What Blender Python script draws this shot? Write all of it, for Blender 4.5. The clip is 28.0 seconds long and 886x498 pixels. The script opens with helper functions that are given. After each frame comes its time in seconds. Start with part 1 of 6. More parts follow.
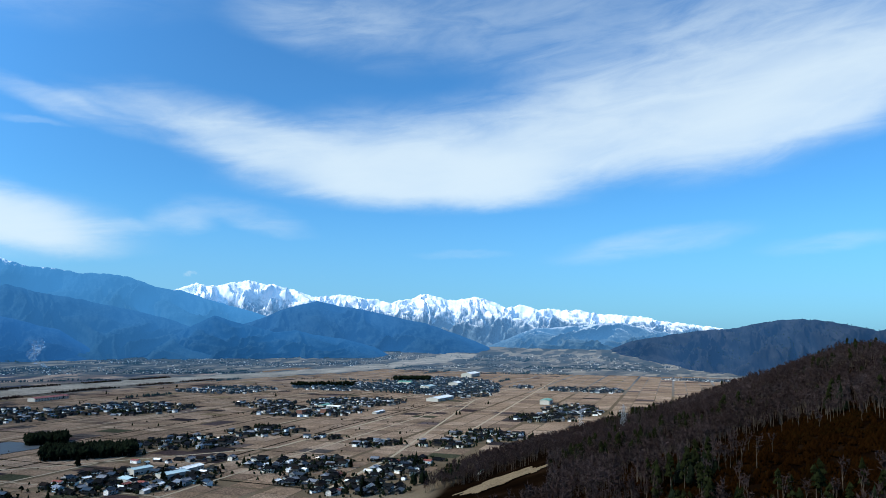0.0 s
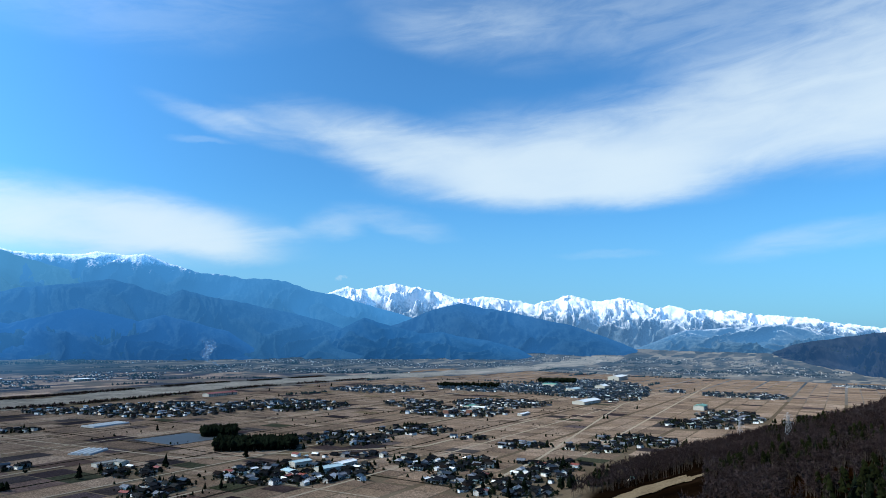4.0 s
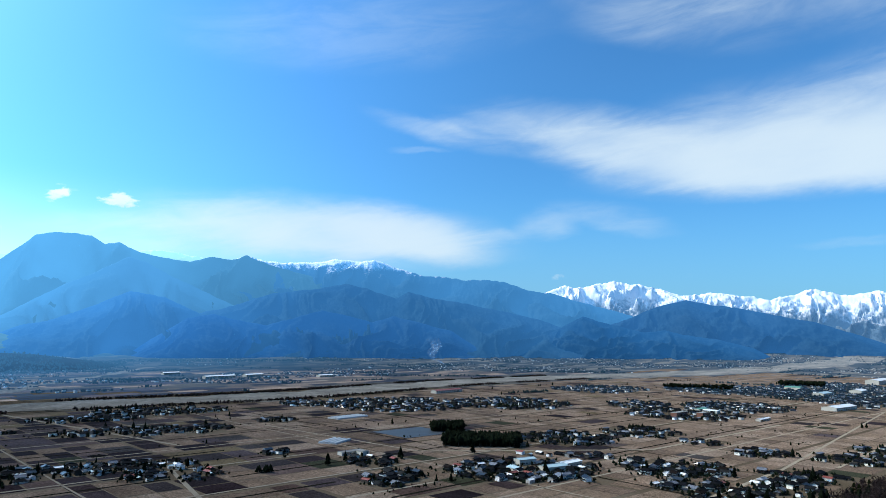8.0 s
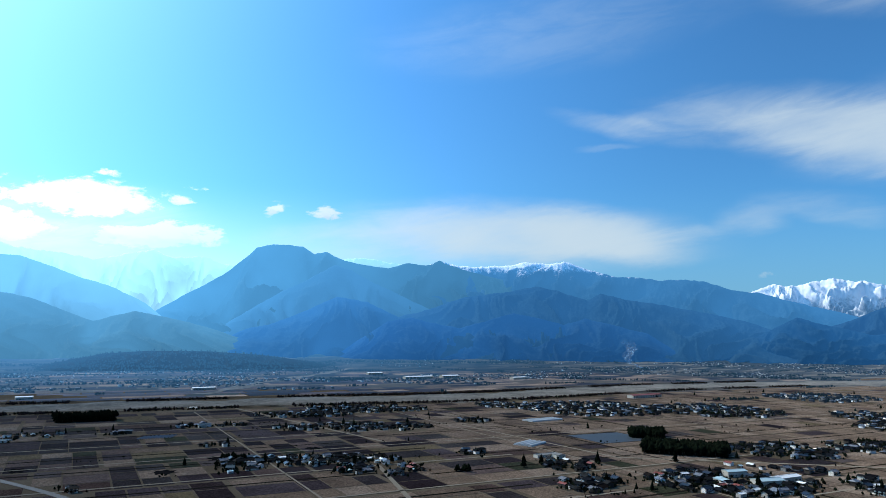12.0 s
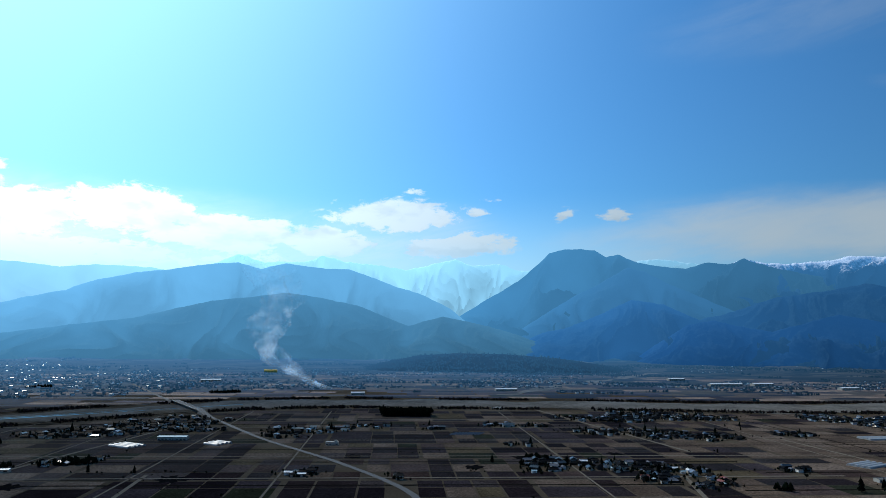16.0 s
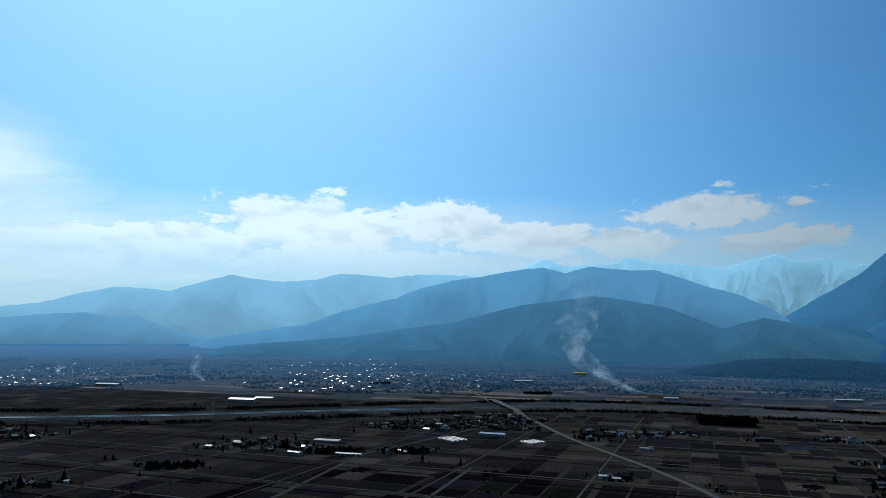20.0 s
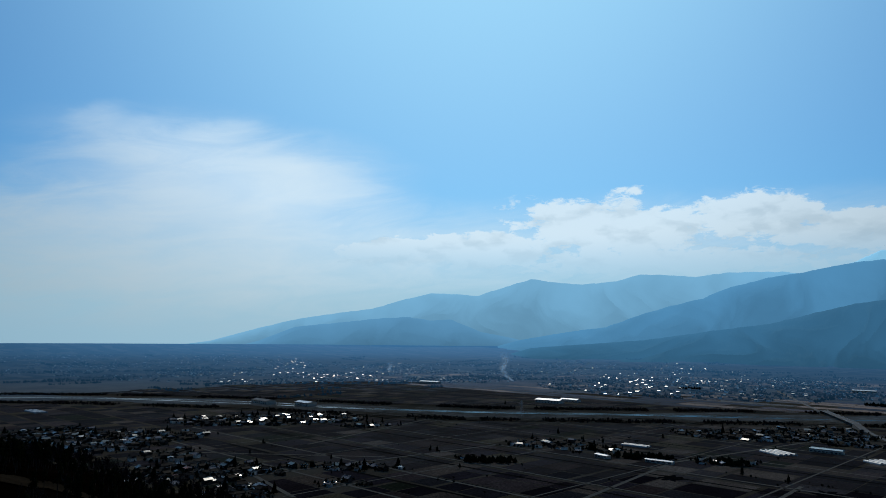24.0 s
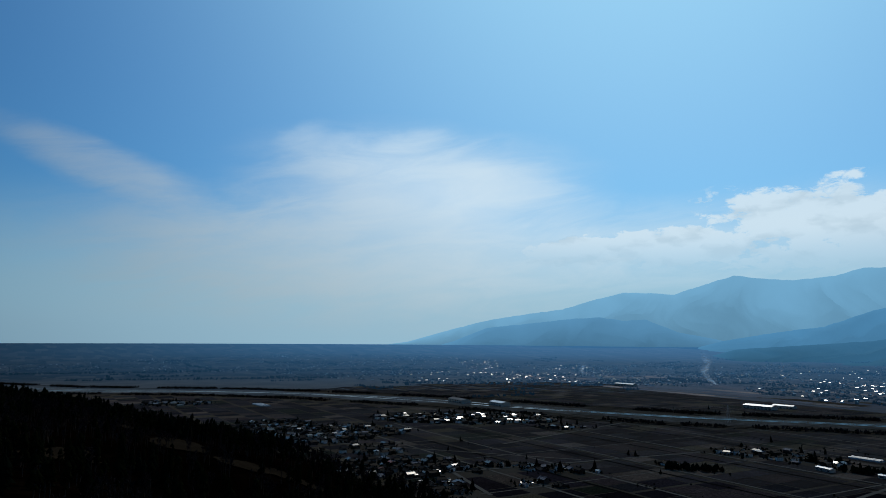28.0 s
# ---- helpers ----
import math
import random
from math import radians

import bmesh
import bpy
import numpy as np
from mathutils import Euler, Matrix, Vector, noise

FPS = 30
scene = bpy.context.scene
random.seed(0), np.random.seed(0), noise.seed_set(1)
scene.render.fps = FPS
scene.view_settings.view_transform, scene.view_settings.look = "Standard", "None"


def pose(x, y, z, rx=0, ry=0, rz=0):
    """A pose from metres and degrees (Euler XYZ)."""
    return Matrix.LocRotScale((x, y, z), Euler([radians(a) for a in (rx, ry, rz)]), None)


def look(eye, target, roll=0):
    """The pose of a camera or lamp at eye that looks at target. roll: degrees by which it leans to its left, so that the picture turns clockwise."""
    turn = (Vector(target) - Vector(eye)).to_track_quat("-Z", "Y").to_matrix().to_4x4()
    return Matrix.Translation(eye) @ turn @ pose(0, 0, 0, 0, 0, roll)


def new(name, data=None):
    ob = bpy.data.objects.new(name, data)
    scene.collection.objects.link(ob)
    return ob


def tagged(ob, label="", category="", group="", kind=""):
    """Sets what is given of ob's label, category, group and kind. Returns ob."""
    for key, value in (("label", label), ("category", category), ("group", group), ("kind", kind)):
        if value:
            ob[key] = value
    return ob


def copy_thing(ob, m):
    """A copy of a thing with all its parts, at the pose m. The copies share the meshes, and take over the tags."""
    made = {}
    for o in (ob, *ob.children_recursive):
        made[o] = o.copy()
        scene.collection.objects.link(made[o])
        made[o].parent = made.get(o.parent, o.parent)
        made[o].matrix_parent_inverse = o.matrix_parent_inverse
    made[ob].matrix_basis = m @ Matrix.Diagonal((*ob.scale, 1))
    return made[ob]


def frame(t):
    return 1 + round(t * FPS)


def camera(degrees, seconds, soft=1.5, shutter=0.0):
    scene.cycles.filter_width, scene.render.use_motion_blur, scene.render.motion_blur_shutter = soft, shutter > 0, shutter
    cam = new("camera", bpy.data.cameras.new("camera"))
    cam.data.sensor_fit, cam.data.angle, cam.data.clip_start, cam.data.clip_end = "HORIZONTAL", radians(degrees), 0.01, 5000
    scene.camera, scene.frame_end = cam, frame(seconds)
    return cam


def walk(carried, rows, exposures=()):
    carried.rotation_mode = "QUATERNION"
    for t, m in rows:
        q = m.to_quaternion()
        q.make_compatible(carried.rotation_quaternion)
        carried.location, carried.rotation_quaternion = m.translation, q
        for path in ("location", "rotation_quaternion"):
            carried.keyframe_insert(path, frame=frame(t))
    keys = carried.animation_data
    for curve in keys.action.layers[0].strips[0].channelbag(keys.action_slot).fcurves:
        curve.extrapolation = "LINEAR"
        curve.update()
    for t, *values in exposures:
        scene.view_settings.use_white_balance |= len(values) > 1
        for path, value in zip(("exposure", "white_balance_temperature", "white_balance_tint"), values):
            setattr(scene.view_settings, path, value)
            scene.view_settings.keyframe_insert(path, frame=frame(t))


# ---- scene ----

# ---------------------------------------------------------------- camera
EYE = 150.0  # metres above the valley floor
cam = camera(64.35, 28.0, soft=0.5)
TURN = [  # seconds, yaw, pitch, roll
    (0.0, 0.04, 7.07, -0.56),
    (0.5, 0.93, 7.08, -0.58),
    (1.0, 1.91, 7.06, -0.58),
    (1.5, 2.93, 7.07, -0.57),
    (2.0, 3.96, 7.07, -0.57),
    (2.5, 5.14, 7.06, -0.63),
    (4.5, 14.28, 7.04, -0.67),
    (5.0, 16.97, 6.99, -0.60),
    (5.5, 19.54, 7.00, -0.62),
    (6.0, 22.08, 6.97, -0.59),
    (6.5, 24.64, 6.93, -0.53),
    (7.0, 26.92, 6.89, -0.54),
    (7.5, 28.07, 6.88, -0.52),
    (8.0, 29.14, 6.83, -0.50),
    (8.5, 30.52, 6.83, -0.52),
    (9.0, 32.23, 6.82, -0.53),
    (9.5, 33.91, 6.83, -0.59),
    (10.0, 35.60, 6.85, -0.55),
    (10.5, 37.49, 6.86, -0.59),
    (11.0, 39.74, 6.85, -0.58),
    (11.5, 42.07, 6.87, -0.52),
    (13.5, 52.84, 6.97, -0.53),
    (14.0, 55.83, 6.96, -0.52),
    (14.5, 58.87, 6.97, -0.56),
    (15.0, 61.90, 6.96, -0.57),
    (15.5, 64.99, 6.99, -0.55),
    (16.0, 68.06, 7.01, -0.54),
    (16.5, 71.15, 7.02, -0.55),
    (17.0, 74.18, 7.00, -0.50),
    (17.5, 77.21, 7.04, -0.46),
    (18.0, 80.25, 7.06, -0.42),
    (18.5, 83.32, 7.06, -0.43),
    (19.0, 86.38, 7.04, -0.43),
    (19.5, 89.40, 7.05, -0.44),
    (20.0, 92.49, 7.04, -0.48),
    (20.5, 95.53, 7.01, -0.48),
    (21.0, 98.56, 7.01, -0.40),
    (21.5, 101.61, 6.98, -0.43),
    (22.0, 104.66, 7.02, -0.47),
    (22.5, 107.72, 7.02, -0.56),
    (24.5, 118.80, 7.05, -0.44),
    (25.0, 120.65, 7.07, -0.37),
    (25.5, 122.52, 7.05, -0.39),
    (26.0, 124.41, 7.02, -0.40),
    (26.5, 126.30, 7.00, -0.46),
    (27.0, 128.16, 6.98, -0.38),
    (27.5, 130.04, 6.97, -0.43),
    (28.0, 131.85, 6.97, -0.43),
]
EXPOSURE = [(0.0, 0.4), (2.5, 0.4), (5.0, 0.37), (8.0, 0.37), (11.0, 0.2), (14.0, -0.15), (17.0, -0.75), (20.0, -1.2), (22.5, -1.4), (25.0, -1.5), (28.0, -1.55)]
walk(cam, [(t, pose(0, 0, EYE, 90 + pitch, roll, yaw)) for t, yaw, pitch, roll in TURN], EXPOSURE)

# ---------------------------------------------------------------- world and sun
SUN_AZ, SUN_EL = 113.0, 42.0  # azimuth turns left from +y
PLAIN_HAZE_AZ = 102.0
HAZE_AZ = 114.0  # the haze painted on the ranges glows most down the valley
CIRRUS = [  # azimuth, elevation, half width, height above, tilt, density, depth below
    (100.0, 7.0, 30.0, 4.2, 0, 0.50, 4.2), (72.0, 8.0, 9.0, 2.6, 4, 0.40, 2.6), (134.0, 12.2, 14.5, 4.6, -2, 0.80, 4.6),
    (127.4, 12.1, 7.0, 2.0, -4, 0.60, 2.0), (143.3, 15.7, 2.6, 1.0, 24, 0.2, 1.0), (134.5, 15.6, 3.4, 1.0, 8, 0.3, 1.0),
    (138.3, 6.4, 27.0, 6.0, 0, 0.78, 6.0), (157.9, 12.1, 8.7, 1.7, -16, 0.50, 1.7), (2.2, 12.4, 14.4, 6.2, 0, 0.92, 2.3),
    (13.3, 14.5, 12.7, 2.8, -13, 0.78, 2.9), (-4.3, 12.2, 5.7, 3.1, 6, 0.74, 1.9), (-14.4, 15.4, 18.1, 7.1, 8, 0.87, 3.2),
    (-28.4, 16.6, 12.8, 6.0, 15, 0.87, 3.2), (-12.3, 23.3, 27.9, 5.5, -8, 0.29, 4.0), (11.0, 24.4, 9.9, 3.6, -15, 0.18, 2.5),
    (-29.4, 21.9, 14.1, 5.9, 0, 0.40, 4.0), (29.4, 16.4, 6.3, 0.8, -14, 0.37, 1.2), (26.6, 16.4, 4.2, 0.8, -15, 0.31, 0.7),
    (22.4, 16.3, 6.9, 1.0, -15, 0.26, 1.0), (31.1, 14.7, 2.7, 0.4, 0, 0.22, 0.3), (20.6, 8.4, 2.5, 1.7, 0, 0.34, 1.0),
    (24.5, 7.7, 2.6, 0.7, 0, 0.26, 0.6), (15.7, 8.9, 5.1, 1.5, -12, 0.26, 0.9), (-16.4, 7.3, 7.8, 1.2, 7, 0.31, 1.1),
    (-28.9, 6.9, 4.9, 0.8, 5, 0.22, 0.7), (-1.6, 6.6, 4.1, 0.4, 0, 0.14, 0.4), (38.5, 7.9, 15.1, 2.9, -3, 0.87, 2.6),
    (32.0, 7.6, 7.1, 2.6, -12, 0.83, 1.7), (48.3, 7.3, 8.2, 2.5, 0, 0.31, 2.0), (54.5, 7.4, 6.3, 1.5, 0, 0.22, 1.9),
    (35.5, 23.8, 15.7, 3.1, 5, 0.16, 3.1), (10.6, 24.3, 8.4, 2.4, 0, 0.21, 2.1),
]
CUMULUS = [
    (19.3, 4.6, 1.6, 0.3, 0, 0.35, 0.3), (10, 4.5, 0.7, 0.35, 0, 0.4, 0.35), (102.8, 8.6, 8.5, 2.5, -6, 1, 2.5),
    (113.5, 6.8, 8, 1.8, 0, 0.9, 1.8), (121.1, 6.6, 6, 1.2, 0, 0.8, 1.2), (92.2, 9, 5.6, 2, -4, 0.95, 2),
    (85.7, 7.6, 7.4, 1.5, 0, 0.9, 1.5), (67.1, 7.2, 4.8, 1.1, 8, 0.8, 1.1), (77.5, 7.4, 5, 1.3, -4, 0.85, 1.3),
    (99, 5.9, 20, 1.4, 0, 0.75, 1.4), (101.5, 11.6, 1.8, 0.5, 0, 0.4, 0.5), (116.7, 6.9, 4.2, 0.7, -3, 0.8, 0.7),
    (121, 7.6, 2.4, 0.6, 0, 0.7, 0.6), (58.2, 9.6, 0.9, 0.7, 20, 0.45, 0.6), (54.2, 9.4, 1.5, 1.0, 0, 0.50, 0.5),
    (65.3, 9.8, 1.0, 0.5, 0, 0.42, 0.5), (64.1, 11.0, 1.0, 0.3, 5, 0.40, 0.2), (72.0, 9.6, 6.0, 1.5, 0, 0.85, 1.3),
    (63.2, 7.4, 1.5, 1.0, 30, 0.55, 0.7), (66.8, 7.0, 4.5, 1.1, 0, 0.70, 0.9), (86.4, 8.5, 6.6, 0.8, 0, 0.80, 0.9),
    (70.3, 11.6, 1.1, 0.3, 0, 0.40, 0.3),
]


class Graph:
    """Short hand for building node trees."""

    def __init__(self, tree):
        self.tree = tree
        tree.nodes.clear()

    def node(self, kind):
        return self.tree.nodes.new(kind)

    def scaled(self, colour, factor):
        n = self.node("ShaderNodeVectorMath")
        n.operation = "SCALE"
        self.put(n.inputs[0], colour)
        self.put(n.inputs["Scale"], factor)
        return n.outputs[0]

    def turned(self, vector, degrees):
        n = self.node("ShaderNodeVectorRotate")
        n.rotation_type = "Z_AXIS"
        self.put(n.inputs["Vector"], vector)
        n.inputs["Angle"].default_value = radians(degrees)
        return n.outputs[0]

    def link(self, source, target):
        self.tree.links.new(source, target)

    def put(self, socket, value):
        if isinstance(value, bpy.types.NodeSocket):
            self.link(value, socket)
        elif isinstance(value, (tuple, list)) and len(value) == 3 and socket.type == "RGBA":
            socket.default_value = (*value, 1)
        else:
            socket.default_value = value

    def math(self, op, a, b=0.0, c=0.0, clamp=False):
        n = self.node("ShaderNodeMath")
        n.operation, n.use_clamp = op, clamp
        for i, v in enumerate((a, b, c)):
            self.put(n.inputs[i], v)
        return n.outputs[0]

    def mix(self, f, a, b, blend="MIX"):
        n = self.node("ShaderNodeMix")
        n.data_type, n.blend_type = "RGBA", blend
        self.put(n.inputs[0], f)
        self.put(n.inputs[6], a)
        self.put(n.inputs[7], b)
        return n.outputs[2]

    def noise(self, vector, scale, detail=4.0, rough=0.55, distortion=0.0):
        n = self.node("ShaderNodeTexNoise")
        self.put(n.inputs["Vector"], vector)
        for key, v in (("Scale", scale), ("Detail", detail), ("Roughness", rough), ("Distortion", distortion)):
            n.inputs[key].default_value = v
        return n.outputs["Fac"]

    def span(self, x, a, b, lo=0.0, hi=1.0, smooth=True):
        n = self.node("ShaderNodeMapRange")
        n.interpolation_type = "SMOOTHSTEP" if smooth else "LINEAR"
        for i, v in enumerate((x, a, b, lo, hi)):
            self.put(n.inputs[i], v)
        return n.outputs[0]

    def vec(self, x, y, z=0.0):
        n = self.node("ShaderNodeCombineXYZ")
        for i, v in enumerate((x, y, z)):
            self.put(n.inputs[i], v)
        return n.outputs[0]

    def split(self, v):
        n = self.node("ShaderNodeSeparateXYZ")
        self.put(n.inputs[0], v)
        return n.outputs

    def ramp(self, f, stops):
        n = self.node("ShaderNodeValToRGB")
        self.put(n.inputs[0], f)
        while len(n.color_ramp.elements) < len(stops):
            n.color_ramp.elements.new(0.5)
        for e, (p, c) in zip(n.color_ramp.elements, stops):
            e.position, e.color = p, (*c, 1)
        return n.outputs[0]


def cloud_cover(g, az, el, clouds, edge, core, merge):
    """Many soft ellipses in the plane of azimuth and elevation: the densest of them, or all merged into one."""
    total = None
    for a, e, w, h, tilt, density, deep in clouds:
        c, s = math.cos(radians(tilt)), math.sin(radians(tilt))
        dx, dy = g.math("SUBTRACT", a, az), g.math("SUBTRACT", el, e)
        p = g.math("MULTIPLY", g.math("MULTIPLY_ADD", dx, c, g.math("MULTIPLY", dy, s)), 1 / w)
        rise = g.math("MULTIPLY_ADD", dy, c, g.math("MULTIPLY", dx, -s))
        q = g.math("MAXIMUM", g.math("MULTIPLY", rise, 1 / h), g.math("MULTIPLY", rise, -1 / deep))
        d = g.math("SQRT", g.math("MULTIPLY_ADD", p, p, g.math("MULTIPLY", q, q)))
        m = g.span(d, edge, core, 1.0, 1.0 - density)
        total = m if total is None else g.math("MULTIPLY", total, m) if merge else g.math("MINIMUM", total, m)
    return g.math("SUBTRACT", 1.0, total)


def make_world():
    world = bpy.data.worlds.new("sky")
    world.use_nodes = True
    scene.world = world
    g = Graph(world.node_tree)
    x, y, z = g.split(g.node("ShaderNodeTexCoord").outputs["Generated"])
    up = g.math("MAXIMUM", z, 0.012)
    sky = g.node("ShaderNodeTexSky")
    sky.sky_type, sky.sun_disc = "NISHITA", False
    sky.sun_elevation, sky.sun_rotation = radians(SUN_EL), radians(-SUN_AZ)
    sky.altitude, sky.air_density, sky.dust_density, sky.ozone_density = 700, 1.0, 1.6, 2.5
    g.link(g.vec(x, y, up), sky.inputs[0])
    blue = g.mix(1.0, sky.outputs[0], SKY_TINT, "MULTIPLY")
    az = g.math("MULTIPLY", g.math("ARCTAN2", g.math("MULTIPLY", x, -1.0), y), 57.29578)
    el = g.math("MULTIPLY", g.math("ARCSINE", z), 57.29578)
    # wind-drawn wisps
    wide = g.vec(g.math("MULTIPLY", az, 0.05), g.math("MULTIPLY", el, 0.16))
    fine = g.vec(g.math("MULTIPLY", az, 0.22), g.math("MULTIPLY", g.math("MULTIPLY_ADD", az, 0.12, el), 0.9))
    bend = g.math("MULTIPLY_ADD", g.noise(wide, 2.2, 5.0), 3.0, -1.5)
    lift = g.math("MULTIPLY_ADD", g.noise(g.vec(g.math("MULTIPLY", az, 0.09), g.math("MULTIPLY", el, 0.2), 5.0), 1.6, 6.0, 0.62), 1.5, -0.75)
    cirrus = cloud_cover(g, g.math("ADD", az, bend), g.math("ADD", el, lift), CIRRUS, 1.22, 0.35, True)
    streak = g.span(g.noise(fine, 0.6, 8.0, 0.62, 0.5), 0.25, 0.72, 0.22, 1.12)
    solid = g.math("MULTIPLY", cirrus, cirrus)
    thin = g.math("MULTIPLY", cirrus, g.math("ADD", g.math("MULTIPLY", streak, g.math("SUBTRACT", 1.0, solid)), solid))
    # heaped clouds over the ranges
    warp = g.math("MULTIPLY_ADD", g.noise(g.vec(g.math("MULTIPLY", az, 0.3), g.math("MULTIPLY", el, 0.6), 2.0), 1.5, 6.0, 0.6), 3.0, -1.5)
    heap = cloud_cover(g, g.math("ADD", az, warp), g.math("MULTIPLY_ADD", warp, 0.35, el), CUMULUS, 1.4, 0.25, False)

    def billow(lift):
        cell = g.node("ShaderNodeTexVoronoi")
        cell.feature, cell.normalize = "SMOOTH_F1", True
        cell.inputs["Smoothness"].default_value, cell.inputs["Scale"].default_value = 0.35, 1.0
        cell.inputs["Detail"].default_value, cell.inputs["Roughness"].default_value = 3.0, 0.55
        g.link(g.vec(g.math("MULTIPLY_ADD", warp, 0.25, g.math("MULTIPLY", az, 0.24)), g.math("MULTIPLY", g.math("ADD", el, lift), 0.5), 4.0), cell.inputs["Vector"])
        return g.math("SUBTRACT", 1.0, cell.outputs["Distance"])

    lump = billow(0.0)
    shred = g.noise(g.vec(g.math("MULTIPLY", az, 0.55), g.math("MULTIPLY", el, 1.1), 7.0), 1.3, 8.0, 0.66, 0.3)
    dense = g.math("MULTIPLY_ADD", g.math("SUBTRACT", lump, 0.68), 1.7, g.math("MULTIPLY_ADD", g.math("SUBTRACT", shred, 0.5), 1.5, heap))
    heap = g.math("MULTIPLY", g.math("MULTIPLY", g.span(dense, 0.26, 0.62), g.span(heap, 0.0, 0.25)), g.span(el, 4.0, 8.5, 0.3, 1.0))
    cover = g.math("MAXIMUM", g.math("MULTIPLY", thin, 0.88), g.math("MULTIPLY", heap, 0.85))
    belly = g.span(g.math("SUBTRACT", billow(0.9), lump), -0.04, 0.16)
    white = g.mix(g.math("MULTIPLY", g.math("MULTIPLY", belly, heap), 0.5), CLOUD_WHITE, CLOUD_GREY)
    # clouds glow more towards the sun
    sx, sy, sz = (-math.sin(radians(SUN_AZ)) * math.cos(radians(SUN_EL)), math.cos(radians(SUN_AZ)) * math.cos(radians(SUN_EL)), math.sin(radians(SUN_EL)))
    toward = g.math("MULTIPLY_ADD", x, sx, g.math("MULTIPLY_ADD", y, sy, g.math("MULTIPLY", z, sz)))
    near = g.math("MULTIPLY_ADD", g.math("POWER", g.span(toward, 0.2, 0.82, 0.0, 1.0, smooth=False), 2.9), 2.4, 1.02)
    lit = g.scaled(white, near)
    # pale haze low over the plain, strongest under the sun
    low = g.span(el, 12.0, 0.5, 0.0, 1.0)
    murk = g.math("MULTIPLY", low, g.span(toward, -0.7, 0.75, HAZE_LOW[0], HAZE_LOW[1]))
    glare = g.math("POWER", g.span(toward, 0.45, 1.0, 0.0, 1.0, smooth=False), 3.6)
    base = g.mix(murk, g.mix(glare, g.scaled(blue, g.span(toward, 0.1, 0.95, 1.0, 1.8)), SUN_GLARE), g.mix(g.span(toward, 0.1, 0.75), HAZE_COLOUR, HAZE_SUNWARD))
    out = g.mix(cover, base, lit)
    back = g.node("ShaderNodeBackground")
    g.link(out, back.inputs[0])
    back.inputs[1].default_value = SKY_STRENGTH
    g.link(back.outputs[0], g.node("ShaderNodeOutputWorld").inputs[0])


SKY_STRENGTH = 0.1
SKY_TINT = (0.42, 1.0, 1.4)
CLOUD_WHITE = (5.7, 6.8, 7.5)
CLOUD_GREY = (3.5, 4.5, 5.2)
HAZE_LOW = (0.45, 0.9)
HAZE_COLOUR = (1.75, 3.9, 6.3)
HAZE_SUNWARD = (9.2, 14.6, 18.5)
SUN_GLARE = (10.0, 19.0, 26.0)
make_world()

sun = new("sun", bpy.data.lights.new("sun", "SUN"))
sun.data.energy, sun.data.angle, sun.data.color = 5.0, radians(0.5), (1.0, 0.93, 0.82)
sun.matrix_world = look((-math.sin(radians(SUN_AZ)) * 100, math.cos(radians(SUN_AZ)) * 100, math.tan(radians(SUN_EL)) * 100), (0, 0, 0))


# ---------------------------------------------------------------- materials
def paint_haze(g, b, at, haze_glow, start=1500.0, end=4000.0):
    """Paints distance haze as surface emission from kilometres off, strongest towards the sun."""
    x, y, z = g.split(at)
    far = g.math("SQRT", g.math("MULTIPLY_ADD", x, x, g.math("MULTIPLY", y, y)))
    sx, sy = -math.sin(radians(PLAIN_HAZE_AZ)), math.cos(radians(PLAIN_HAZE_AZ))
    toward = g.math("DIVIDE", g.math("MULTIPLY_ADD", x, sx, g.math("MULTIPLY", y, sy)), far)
    b.inputs["Emission Color"].default_value = (*haze_glow, 1)
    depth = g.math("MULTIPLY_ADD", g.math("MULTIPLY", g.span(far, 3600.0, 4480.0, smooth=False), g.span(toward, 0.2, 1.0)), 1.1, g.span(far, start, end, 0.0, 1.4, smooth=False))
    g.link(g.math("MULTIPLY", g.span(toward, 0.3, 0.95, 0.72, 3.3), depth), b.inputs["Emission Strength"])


# blue that far surfaces emit in place of haze
HAZE_GLOW = (0.0125, 0.048, 0.102)


